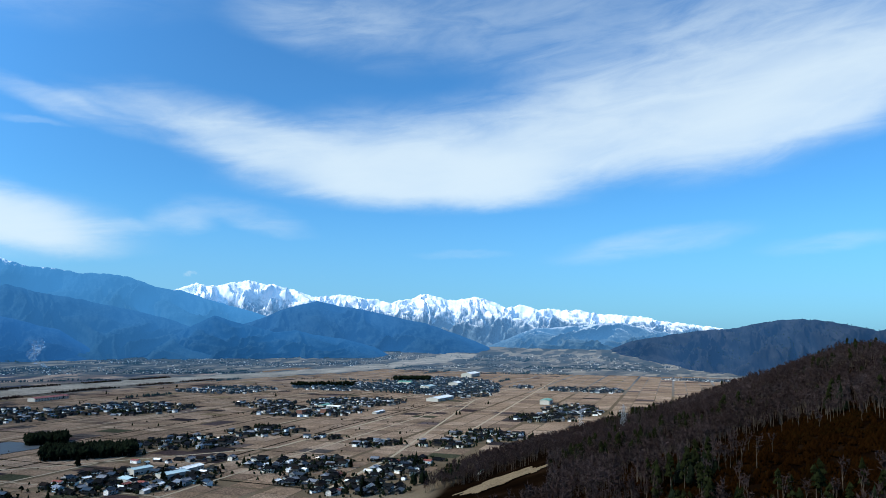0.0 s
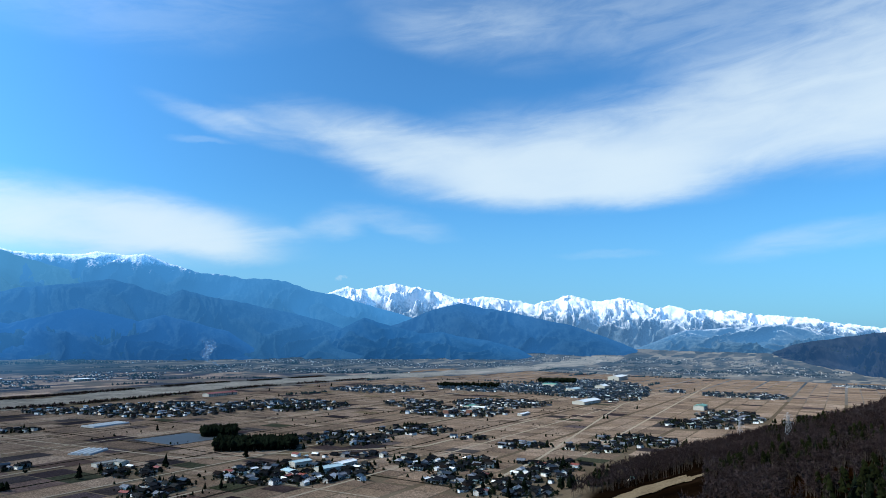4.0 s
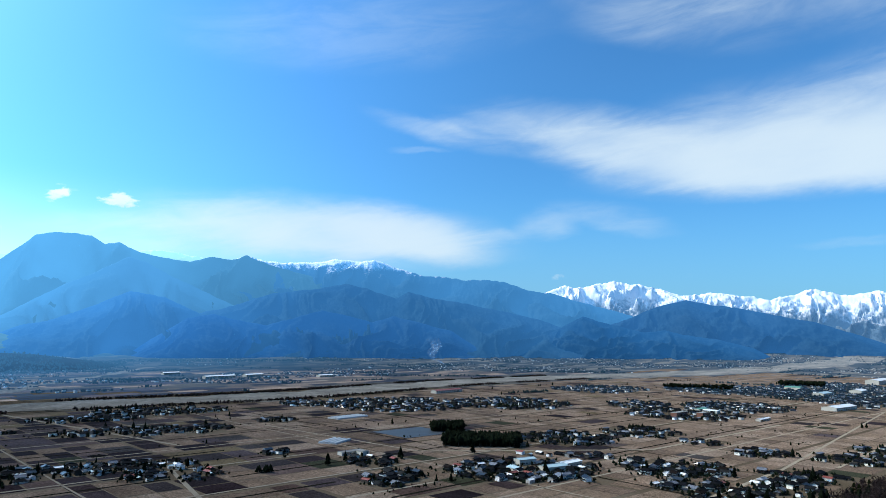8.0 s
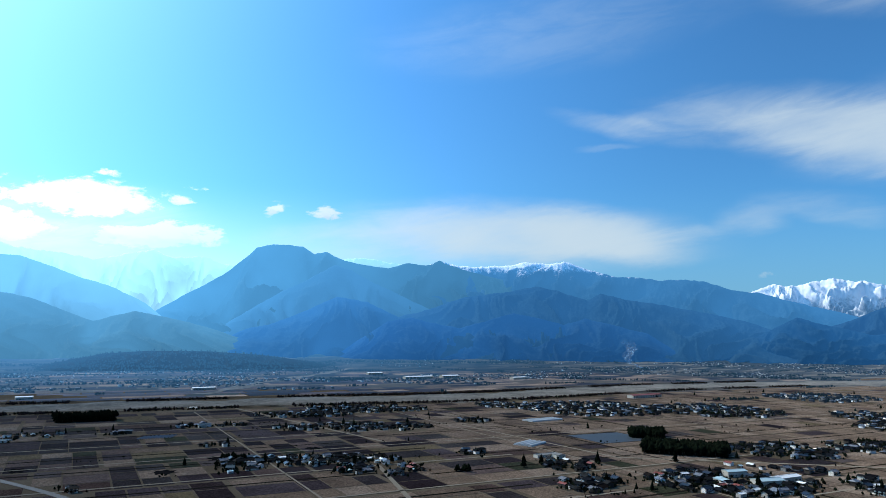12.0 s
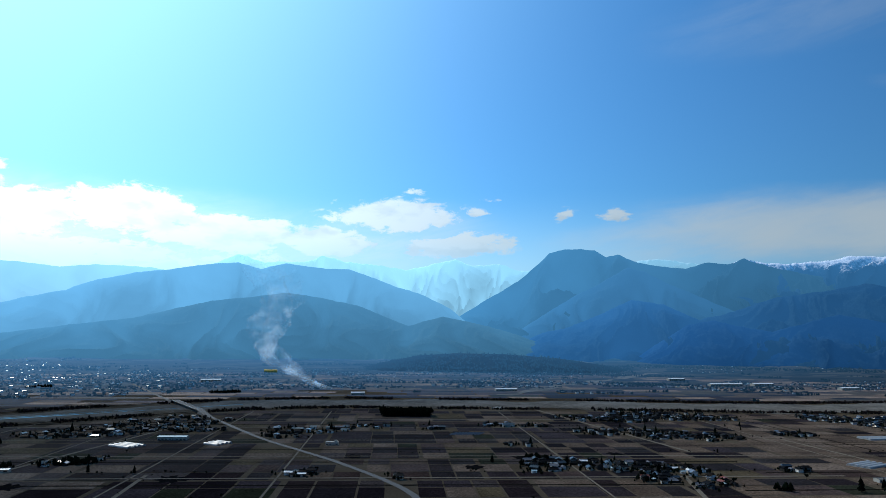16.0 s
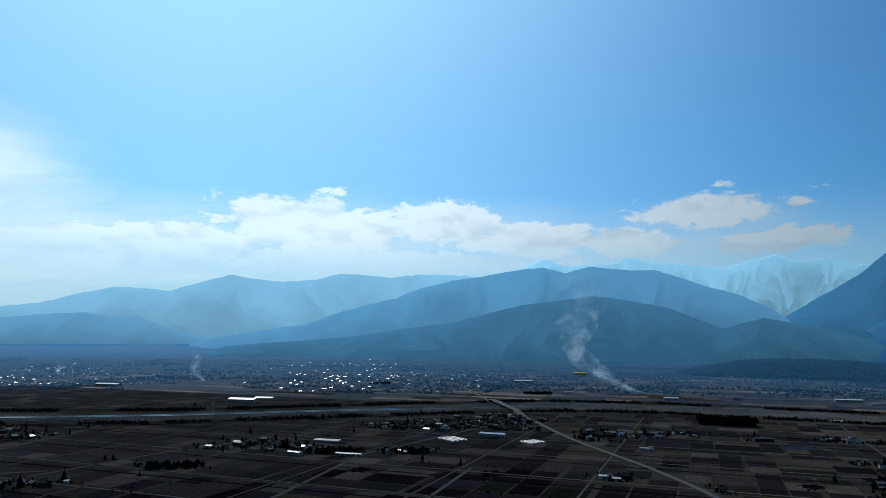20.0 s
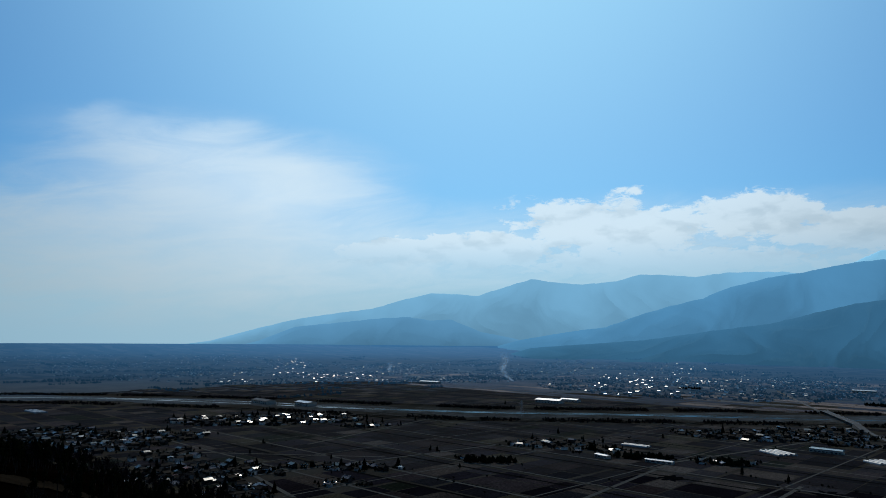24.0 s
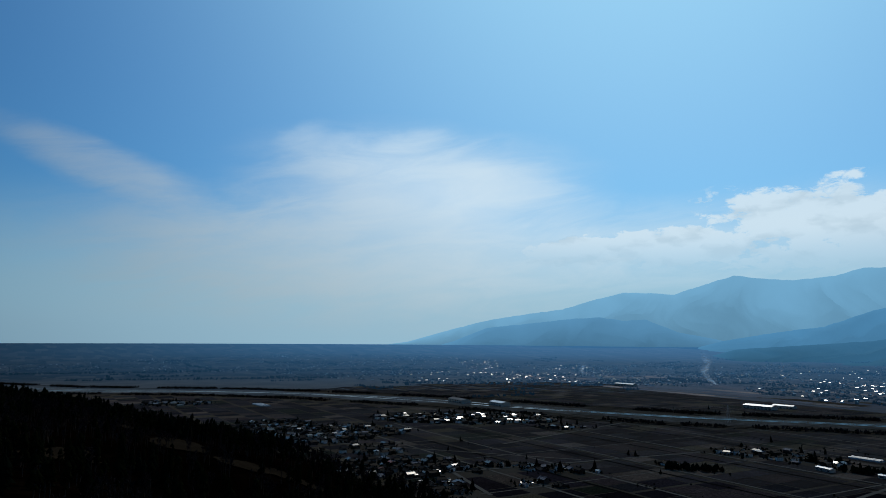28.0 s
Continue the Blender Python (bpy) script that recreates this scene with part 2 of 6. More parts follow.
def material(name, colours, scale=0.2, fine=2.0, rough=0.85, metal=0.0, vary=0.0, island=0.0, bump=0.0, spec=0.3, lumpy=0.5, haze_glow=None):
    """Two or three colours mixed by a coarse noise and spoilt by a fine one, in metres.
    vary: change of value from object to object; island: from piece to piece of one mesh."""
    m = bpy.data.materials.new(name)
    m.use_nodes = True
    g = Graph(m.node_tree)
    place = g.node("ShaderNodeNewGeometry")
    at = place.outputs["Position"]
    big, small = g.noise(at, scale, 5.0, 0.6), g.noise(at, fine, 4.0, 0.65)
    f = g.math("MULTIPLY_ADD", small, 1 - lumpy, g.math("MULTIPLY", big, lumpy))
    n = len(colours)
    col = g.ramp(f, [(0.3 + 0.4 * i / max(1, n - 1), c) for i, c in enumerate(colours)])
    value = g.math("MULTIPLY_ADD", small, 0.5, 0.75)
    if vary:
        r = g.node("ShaderNodeObjectInfo").outputs["Random"]
        value = g.math("MULTIPLY", value, g.math("MULTIPLY_ADD", r, 2 * vary, 1 - vary))
    if island:
        r = place.outputs["Random Per Island"]
        value = g.math("MULTIPLY", value, g.math("MULTIPLY_ADD", r, 2 * island, 1 - island))
    b = g.node("ShaderNodeBsdfPrincipled")
    g.link(g.scaled(col, value), b.inputs["Base Color"])
    b.inputs["Roughness"].default_value, b.inputs["Metallic"].default_value = rough, metal
    b.inputs["Diffuse Roughness"].default_value = 1.0 if rough > 0.8 else 0.0
    b.inputs["Specular IOR Level"].default_value = spec
    # optional haze of distance, painted on as emission
    if haze_glow:
        paint_haze(g, b, at, haze_glow)
    if bump:
        k = g.node("ShaderNodeBump")
        k.inputs["Strength"].default_value, k.inputs["Distance"].default_value = bump, 0.5
        g.link(small, k.inputs["Height"])
        g.link(k.outputs[0], b.inputs["Normal"])
    g.link(b.outputs[0], g.node("ShaderNodeOutputMaterial").inputs[0])
    return m


def choice_material(name, colours, source, scale=0.05, fine=1.2, rough=0.9, spec=0.2, rows=0.0, metal=0.0, shiny=0.0, haze_glow=None):
    """One of several colours for each object ('object') or each piece of a joined mesh ('island')."""
    m = bpy.data.materials.new(name)
    m.use_nodes = True
    g = Graph(m.node_tree)
    place = g.node("ShaderNodeNewGeometry")
    r = g.node("ShaderNodeObjectInfo").outputs["Random"] if source == "object" else place.outputs["Random Per Island"]
    ramp = g.node("ShaderNodeValToRGB")
    ramp.color_ramp.interpolation = "CONSTANT"
    for i, c in enumerate(colours):
        e = ramp.color_ramp.elements[i] if i < 2 else ramp.color_ramp.elements.new(0.5)
    for i, (e, c) in enumerate(zip(ramp.color_ramp.elements, colours)):
        e.position, e.color = i / len(colours), (*c, 1)
    g.link(r, ramp.inputs[0])
    at = place.outputs["Position"]
    v = g.math("MULTIPLY", g.span(g.noise(at, scale, 4.0, 0.6), 0.3, 0.7, 0.78, 1.22), g.span(g.noise(at, fine, 5.0, 0.75), 0.3, 0.7, 0.5, 1.5))
    if rows:
        w = g.node("ShaderNodeTexWave")
        g.link(g.turned(at, 18), w.inputs["Vector"])
        w.inputs["Scale"].default_value, w.inputs["Distortion"].default_value = rows, 1.0
        v = g.math("MULTIPLY", v, g.math("MULTIPLY_ADD", w.outputs["Fac"], 0.6, 0.7))
    b = g.node("ShaderNodeBsdfPrincipled")
    g.link(g.scaled(ramp.outputs[0], v), b.inputs["Base Color"])
    b.inputs["Roughness"].default_value, b.inputs["Specular IOR Level"].default_value = rough, spec
    b.inputs["Diffuse Roughness"].default_value = 1.0 if rough > 0.8 else 0.0
    b.inputs["Metallic"].default_value = metal
    # far pieces glow with painted haze
    if haze_glow:
        paint_haze(g, b, at, haze_glow)
    if shiny:  # some roofs are painted sheet metal
        sheet = g.math("GREATER_THAN", g.math("FRACT", g.math("MULTIPLY", r, 57.0)), 1 - shiny)
        g.link(g.math("MULTIPLY_ADD", sheet, 0.33 - rough, rough), b.inputs["Roughness"])
        g.link(g.math("MULTIPLY_ADD", sheet, 0.5 - spec, spec), b.inputs["Specular IOR Level"])
    g.link(b.outputs[0], g.node("ShaderNodeOutputMaterial").inputs[0])
    return m


def distance_material(name, forest, haze_glow, snow_from=None, snow=0.9, snow_soft=60.0, snow_tilt=0.0, grain=0.06, reach=(4000.0, 4600.0)):
    """A far range: woods, rock and snow by height, with haze painted on as emission."""
    m = bpy.data.materials.new(name)
    m.use_nodes = True
    g = Graph(m.node_tree)
    geo = g.node("ShaderNodeNewGeometry")
    at = geo.outputs["Position"]
    big, small = g.noise(at, 0.006, 6.0, 0.6), g.noise(at, grain, 6.0, 0.7)
    col = g.mix(g.span(small, 0.35, 0.65), tuple(c * 0.55 for c in forest), tuple(c * 1.4 for c in forest))
    col = g.mix(g.span(big, 0.45, 0.7, 0.0, 0.6), col, tuple(c * f for c, f in zip(forest, (1.9, 1.5, 1.3))))
    if snow_from is not None:
        z = g.split(at)[2]
        steep = g.split(geo.outputs["Normal"])[2]
        line = g.math("ADD", g.math("MULTIPLY_ADD", g.split(at)[0], snow_tilt, z), g.math("MULTIPLY_ADD", small, 110.0, -55.0))
        line = g.math("ADD", line, g.math("MULTIPLY_ADD", big, 90.0, -45.0))
        line = g.math("ADD", line, g.math("MULTIPLY_ADD", steep, 60.0, -30.0))
        crags = g.noise(at, 0.03, 8.0, 0.7, 0.8)
        line = g.math("ADD", line, g.math("MULTIPLY_ADD", crags, 230.0, -115.0))
        # snow kept grey: the dimming by haze is put into its colour
        col = g.mix(g.span(line, snow_from - snow_soft, snow_from + snow_soft, 0.0, snow), col, (0.5, 0.51, 0.53))
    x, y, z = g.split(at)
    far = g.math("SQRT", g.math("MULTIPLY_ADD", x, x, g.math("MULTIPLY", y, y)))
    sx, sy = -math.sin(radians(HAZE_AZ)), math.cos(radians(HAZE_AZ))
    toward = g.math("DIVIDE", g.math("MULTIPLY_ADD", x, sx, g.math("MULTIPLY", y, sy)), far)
    # this emission stands in for haze, growing with distance and towards HAZE_AZ
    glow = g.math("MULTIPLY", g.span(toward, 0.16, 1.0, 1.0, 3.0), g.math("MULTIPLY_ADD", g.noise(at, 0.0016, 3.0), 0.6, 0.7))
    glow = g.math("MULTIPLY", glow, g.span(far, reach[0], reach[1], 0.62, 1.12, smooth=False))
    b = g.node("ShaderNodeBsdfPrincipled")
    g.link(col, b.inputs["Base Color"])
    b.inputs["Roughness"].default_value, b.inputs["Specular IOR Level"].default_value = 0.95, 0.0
    b.inputs["Emission Color"].default_value = (*haze_glow, 1)
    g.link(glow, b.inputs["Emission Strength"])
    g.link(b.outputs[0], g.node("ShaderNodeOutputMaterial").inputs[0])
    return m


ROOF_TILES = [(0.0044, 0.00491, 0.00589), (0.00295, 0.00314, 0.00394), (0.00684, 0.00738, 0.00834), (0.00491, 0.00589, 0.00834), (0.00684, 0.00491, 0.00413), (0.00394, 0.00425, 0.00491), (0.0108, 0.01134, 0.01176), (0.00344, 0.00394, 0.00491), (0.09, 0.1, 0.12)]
WALLS_DISTANT = [(0.72, 0.71, 0.69), (0.03, 0.027, 0.025), (0.09, 0.085, 0.08), (0.04, 0.035, 0.03), (0.22, 0.215, 0.2), (0.05, 0.043, 0.036), (0.62, 0.61, 0.58), (0.06, 0.05, 0.045)]
WALLS = [(0.74, 0.73, 0.7), (0.035, 0.03, 0.026), (0.68, 0.65, 0.58), (0.05, 0.042, 0.035), (0.2, 0.195, 0.185), (0.03, 0.026, 0.023), (0.66, 0.64, 0.61), (0.065, 0.053, 0.043), (0.42, 0.41, 0.38), (0.04, 0.035, 0.03)]
FIELDS = [(0.1367, 0.0959, 0.0691), (0.1177, 0.0826, 0.0587), (0.1505, 0.11, 0.082), (0.0895, 0.0626, 0.046), (0.1325, 0.0941, 0.0691), (0.1092, 0.0759, 0.0536)]
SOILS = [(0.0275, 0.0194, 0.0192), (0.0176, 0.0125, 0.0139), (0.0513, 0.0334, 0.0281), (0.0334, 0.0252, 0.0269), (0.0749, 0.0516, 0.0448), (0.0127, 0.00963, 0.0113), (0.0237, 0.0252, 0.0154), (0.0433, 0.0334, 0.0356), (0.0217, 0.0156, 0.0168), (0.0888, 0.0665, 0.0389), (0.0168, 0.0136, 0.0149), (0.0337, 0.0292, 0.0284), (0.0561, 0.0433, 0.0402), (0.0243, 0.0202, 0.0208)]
M = {}
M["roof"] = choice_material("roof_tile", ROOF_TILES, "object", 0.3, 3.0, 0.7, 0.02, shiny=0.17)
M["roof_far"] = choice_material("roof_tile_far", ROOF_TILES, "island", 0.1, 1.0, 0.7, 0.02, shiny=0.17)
M["wall"] = choice_material("house_wall", WALLS, "object", 0.4, 3.0, 0.85)
M["wall_far"] = choice_material("house_wall_far", WALLS, "island", 0.2, 1.0, 0.85)
M["stubble"] = choice_material("stubble_field", FIELDS, "object", 0.03, 0.35, 0.95, 0.0, rows=0.25)
M["stubble_far"] = choice_material("stubble_field_far", FIELDS, "island", 0.02, 0.3, 0.9, 0.01)
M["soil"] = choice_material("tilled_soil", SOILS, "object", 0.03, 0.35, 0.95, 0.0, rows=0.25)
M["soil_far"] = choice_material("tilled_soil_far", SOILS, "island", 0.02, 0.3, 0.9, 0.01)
# distant roofs, walls, plots and trees carry painted haze as emission
M["roof_distant"] = choice_material("roof_distant", ROOF_TILES, "island", 0.1, 1.0, 0.7, 0.02, shiny=0.2, haze_glow=HAZE_GLOW)
M["wall_distant"] = choice_material("wall_distant", WALLS_DISTANT, "island", 0.2, 1.0, 0.85, haze_glow=HAZE_GLOW)
M["stubble_distant"] = choice_material("stubble_distant", [(r * k, g2 * k, b2 * k) for k in (0.4, 0.75, 1.05) for r, g2, b2 in FIELDS[::2]], "island", 0.02, 0.3, 0.8, 0.02, haze_glow=HAZE_GLOW)
# soils weighted to blue: haze put into the base colour as well
M["soil_distant"] = choice_material("soil_distant", [(r * 0.7, g2 * 0.75, b2 * 0.9) for r, g2, b2 in SOILS], "island", 0.02, 0.3, 0.8, 0.02, haze_glow=HAZE_GLOW)
M["bark_distant"] = material("bark_distant", [(0.03, 0.025, 0.02), (0.05, 0.04, 0.03)], spec=0.0, haze_glow=HAZE_GLOW)
M["leaf_distant"] = material("leaf_distant", [(0.006, 0.009, 0.006), (0.014, 0.02, 0.011)], 0.3, 1.5, 0.9, island=0.35, spec=0.0, haze_glow=HAZE_GLOW)
M["glass"] = material("window_glass", [(0.02, 0.025, 0.03), (0.04, 0.045, 0.05)], rough=0.08, spec=0.6)
M["frame"] = material("aluminium_frame", [(0.3, 0.3, 0.3), (0.4, 0.4, 0.4)], rough=0.4, metal=0.6)
M["wood"] = material("weathered_wood", [(0.12, 0.085, 0.06), (0.2, 0.15, 0.1)], 0.5, 4.0)
M["bark"] = material("bark", [(0.0324, 0.0252, 0.0198), (0.0612, 0.0504, 0.0414)], 0.5, 5.0, 0.95, spec=0.0)
M["pale_bark"] = material("pale_bark", [(0.0324, 0.0261, 0.0214), (0.0678, 0.055, 0.0454)], 0.5, 5.0, 0.95, spec=0.0)
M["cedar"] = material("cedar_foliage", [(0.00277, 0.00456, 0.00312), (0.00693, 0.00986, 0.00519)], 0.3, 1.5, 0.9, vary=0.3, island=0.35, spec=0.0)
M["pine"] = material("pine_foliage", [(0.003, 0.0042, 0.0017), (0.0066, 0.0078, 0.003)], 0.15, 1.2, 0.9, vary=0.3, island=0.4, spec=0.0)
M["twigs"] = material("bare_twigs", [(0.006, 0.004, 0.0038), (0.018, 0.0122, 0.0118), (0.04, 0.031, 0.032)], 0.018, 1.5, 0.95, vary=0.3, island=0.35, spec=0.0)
M["straw"] = material("dry_straw", [(0.045, 0.032, 0.02), (0.085, 0.064, 0.041), (0.115, 0.09, 0.06)], 0.06, 0.5, 0.95, spec=0.0)
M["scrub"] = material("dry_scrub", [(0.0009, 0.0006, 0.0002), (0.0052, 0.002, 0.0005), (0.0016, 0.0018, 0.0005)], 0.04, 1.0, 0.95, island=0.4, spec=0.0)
# the gravel emits painted haze too where the river runs far off
M["gravel"] = material("river_gravel", [(0.05, 0.042, 0.031), (0.14, 0.122, 0.098), (0.24, 0.217, 0.185)], 0.012, 0.09, 0.9, lumpy=0.6, spec=0.0, haze_glow=HAZE_GLOW)
M["terrace"] = material("terrace_grass", [(0.016, 0.011, 0.0065), (0.036, 0.025, 0.015)], 0.05, 0.6, 0.95, spec=0.0)
M["ash"] = material("burnt_stubble", [(0.004, 0.004, 0.0045), (0.012, 0.011, 0.011)], 0.1, 0.8, 0.95, spec=0.0)
M["water"] = material("river_water", [(0.03, 0.05, 0.06), (0.05, 0.07, 0.08)], 0.05, 0.5, 0.08, bump=0.02, spec=0.5)
M["asphalt"] = material("road_asphalt", [(0.07, 0.067, 0.063), (0.1, 0.095, 0.09)], 0.05, 1.0, 0.85)
M["path"] = material("farm_track", [(0.165, 0.136, 0.1), (0.23, 0.195, 0.15)], 0.05, 1.0, 0.95, spec=0.0)
M["ditch"] = material("grassy_ditch", [(0.007, 0.0065, 0.005), (0.016, 0.014, 0.011)], 0.05, 1.0, 0.95, spec=0.0)
M["white_metal"] = material("white_sheet_roof", [(0.48, 0.496, 0.504), (0.592, 0.6, 0.6)], 0.1, 1.0, 0.35, spec=0.5)
M["blue_metal"] = material("pale_blue_sheet_roof", [(0.225, 0.315, 0.338), (0.285, 0.375, 0.398)], 0.1, 1.0, 0.4, spec=0.5)
M["red_metal"] = material("red_sheet_roof", [(0.125, 0.03, 0.02), (0.16, 0.045, 0.03)], 0.1, 1.0, 0.5)
M["green_metal"] = material("green_sheet_roof", [(0.06, 0.16, 0.12), (0.09, 0.22, 0.17)], 0.1, 1.0, 0.5)
M["brick_wall"] = material("red_brown_wall", [(0.154, 0.07, 0.049), (0.196, 0.091, 0.063)], 0.2, 1.0, 0.85)
M["cream_wall"] = material("cream_wall", [(0.413, 0.39, 0.33), (0.495, 0.473, 0.413)], 0.2, 1.0, 0.85)
M["yellow_wall"] = material("yellow_wall", [(0.6, 0.42, 0.08), (0.68, 0.5, 0.12)], 0.2, 1.0, 0.8)
M["film"] = material("greenhouse_film", [(0.231, 0.252, 0.26), (0.294, 0.311, 0.315)], 0.2, 1.0, 0.5, spec=0.4)
M["net"] = material("grey_net", [(0.016, 0.021, 0.026), (0.03, 0.037, 0.043)], 0.05, 0.5, 0.6)
M["solar"] = material("solar_glass", [(0.012, 0.011, 0.016), (0.024, 0.022, 0.028)], 0.2, 1.0, 0.45, spec=0.15)
M["steel"] = material("galvanised_steel", [(0.3, 0.31, 0.32), (0.45, 0.46, 0.47)], 0.5, 2.0, 0.5, metal=0.7)
M["concrete"] = material("concrete", [(0.146, 0.142, 0.132), (0.205, 0.2, 0.185)], 0.1, 1.0, 0.9)


GRID = radians(18)  # the field grid runs 18 degrees east of +y
ALONG, ACROSS = (math.sin(GRID), math.cos(GRID)), (-math.cos(GRID), math.sin(GRID))


def ground_material(name, haze_glow=None):
    """Pale tracks and verges on the plain, leaf litter on the hills, a mosaic of small fields far off."""
    m = bpy.data.materials.new(name)
    m.use_nodes = True
    g = Graph(m.node_tree)
    at = g.node("ShaderNodeNewGeometry").outputs["Position"]
    x, y, z = g.split(at)
    far = g.math("SQRT", g.math("MULTIPLY_ADD", x, x, g.math("MULTIPLY", y, y)))
    big, small = g.noise(at, 0.01, 5.0), g.noise(at, 0.5, 6.0, 0.7)
    verge = g.ramp(g.math("MULTIPLY_ADD", small, 0.5, g.math("MULTIPLY", big, 0.5)), [(0.35, (0.058, 0.0438, 0.029)), (0.5, (0.096, 0.0739, 0.051)), (0.65, (0.142, 0.116, 0.085))])
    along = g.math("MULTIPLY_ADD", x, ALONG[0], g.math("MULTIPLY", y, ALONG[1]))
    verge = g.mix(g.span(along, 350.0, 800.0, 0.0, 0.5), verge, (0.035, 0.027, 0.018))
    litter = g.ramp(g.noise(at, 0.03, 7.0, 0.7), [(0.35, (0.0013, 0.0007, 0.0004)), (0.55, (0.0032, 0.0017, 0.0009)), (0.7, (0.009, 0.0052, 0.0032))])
    tx, ty, tz = g.split(g.turned(at, 18))
    cells = g.node("ShaderNodeTexVoronoi")
    cells.distance = "CHEBYCHEV"
    g.link(g.vec(g.math("MULTIPLY", tx, 0.022), g.math("MULTIPLY", ty, 0.009)), cells.inputs["Vector"])
    cells.inputs["Scale"].default_value = 1.0
    plots = g.ramp(g.split(cells.outputs["Color"])[0], [(0.0, (0.008, 0.009, 0.009)), (0.35, (0.016, 0.015, 0.013)), (0.65, (0.03, 0.026, 0.021)), (0.9, (0.058, 0.049, 0.038))])
    plots = g.mix(g.span(along, 1500.0, 2300.0, 0.0, 0.65), plots, g.scaled(plots, 2.6))  # plots turn lighter up the valley
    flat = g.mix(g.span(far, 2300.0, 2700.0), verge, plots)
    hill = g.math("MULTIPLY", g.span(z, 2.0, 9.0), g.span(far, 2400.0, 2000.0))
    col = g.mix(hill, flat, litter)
    b = g.node("ShaderNodeBsdfPrincipled")
    g.link(col, b.inputs["Base Color"])
    b.inputs["Roughness"].default_value, b.inputs["Specular IOR Level"].default_value = (0.8, 0.015) if haze_glow else (0.95, 0.0)
    b.inputs["Diffuse Roughness"].default_value = 1.0
    # on the far sheet, haze is painted into the ground as emission
    if haze_glow:
        paint_haze(g, b, at, haze_glow)
    g.link(b.outputs[0], g.node("ShaderNodeOutputMaterial").inputs[0])
    return m


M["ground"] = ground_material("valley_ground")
M["far_plain"] = ground_material("far_plain", HAZE_GLOW)


# ---------------------------------------------------------------- the lie of the land
def polar(az, r):
    """Plan position at an azimuth (degrees, turning left from +y) and a distance from the lookout."""
    return -r * math.sin(radians(az)), r * math.cos(radians(az))


def on_grid(a, b):
    return a * ALONG[0] + b * ACROSS[0], a * ALONG[1] + b * ACROSS[1]


TOE_V = (-2600, -1600, -1181, -893, -593, -300, 0, 250, 600, 880, 1000, 1300, 1800, 2600)
TOE_U = (-900, -350, -40, 110, 235, 275, 285, 290, 335, 345, 250, 60, -200, -600)


def wave(x, y, scale, seed):
    """A cheap smooth undulation from -1 to 1."""
    s = np.sin(x / scale + 1.7 * seed + 1.3 * np.sin(y / scale * 0.8 + seed)) + np.sin(y / scale * 1.1 + 2.3 * seed + 1.1 * np.sin(x / scale * 0.9 - seed))
    return 0.5 * s


def height(x, y):
    """Height of the ground: the flat valley, its far rise, and the wooded flank on which the lookout stands."""
    x, y = np.asarray(x, float), np.asarray(y, float)
    r = np.hypot(x, y)
    plain = 3.16e-5 * np.maximum(0, r - 2800) ** 2
    u, v = -0.899 * x + 0.438 * y, 0.438 * x + 0.899 * y
    toe = np.interp(v, TOE_V, TOE_U) - 95 * np.exp(-(((v - 190) / 130) ** 2)) + 16 * wave(x, y, 70, 1)
    up = np.maximum(0, toe - u)
    slope = np.interp(v, (-1400, -600, 0, 400, 2000), (0.27, 0.30, 0.36, 0.37, 0.3))
    hill = slope * up ** 2 / (up + 30)
    hill = hill + np.minimum(1, up / 80) * (4.0 * wave(x, y, 45, 3) + 2.0 * wave(x, y, 17, 5))
    hill = np.where(hill > 170, 170 + (hill - 170) * 0.5, hill)
    south = np.clip((-v - 250) / 200, 0, 1)  # the southern shoulder is steep-fronted and level on top
    hill = np.where(south > 0, hill * (1 - south) + south * 105 * (1 - np.exp(-np.maximum(hill, 0) * 2.2 / 105)), hill)
    fade = np.clip((3600 - r) / 800, 0, 1)
    return plain + np.maximum(0, hill) * fade


def link_mesh(name, verts, faces, mats, index=None, smooth=False, parent=None):
    me = bpy.data.meshes.new(name)
    me.from_pydata(verts, [], faces)
    for m in mats if isinstance(mats, (list, tuple)) else [mats]:
        me.materials.append(m)
    if index is not None:
        me.polygons.foreach_set("material_index", np.asarray(index, np.int32))
    if smooth:
        me.polygons.foreach_set("use_smooth", np.ones(len(me.polygons), bool))
    me.update()
    ob = new(name, me)
    if parent is not None:
        ob.parent = parent
    return ob


def part(name, bm, mat, parent, label=""):
    """One mesh part under a thing or under a part."""
    me = bpy.data.meshes.new(name)
    bm.to_mesh(me)
    bm.free()
    me.materials.append(mat)
    ob = new(name, me)
    ob.parent = parent
    if label:
        ob["label"] = label
    return ob


def grid_faces(rows, cols, closed=False):
    i = np.arange(rows - 1)[:, None] * cols
    j = np.arange(cols if closed else cols - 1)[None, :]
    k = (j + 1) % cols
    return np.stack([i + j, i + k, i + cols + k, i + cols + j], -1).reshape(-1, 4).tolist()


def build_ground():
    az = np.concatenate([np.arange(-45, 180, 0.4), np.arange(180, 315, 2.0)])
    r = np.concatenate([[0.0, 12, 25], np.geomspace(40, 4480, 190)])
    a, rr = np.meshgrid(np.radians(az), r)
    x, y = -rr * np.sin(a), rr * np.cos(a)
    verts = np.stack([x, y, height(x, y)], -1).reshape(-1, 3)
    far = np.repeat(r[:-1] > 1950, len(az)).astype(np.int32)
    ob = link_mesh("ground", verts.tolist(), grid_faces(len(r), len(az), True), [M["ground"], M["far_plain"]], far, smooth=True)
    tagged(ob, "broad valley floor of tan fields below a brown wooded slope", "ground", kind="structure")
    return ob


ground = build_ground()


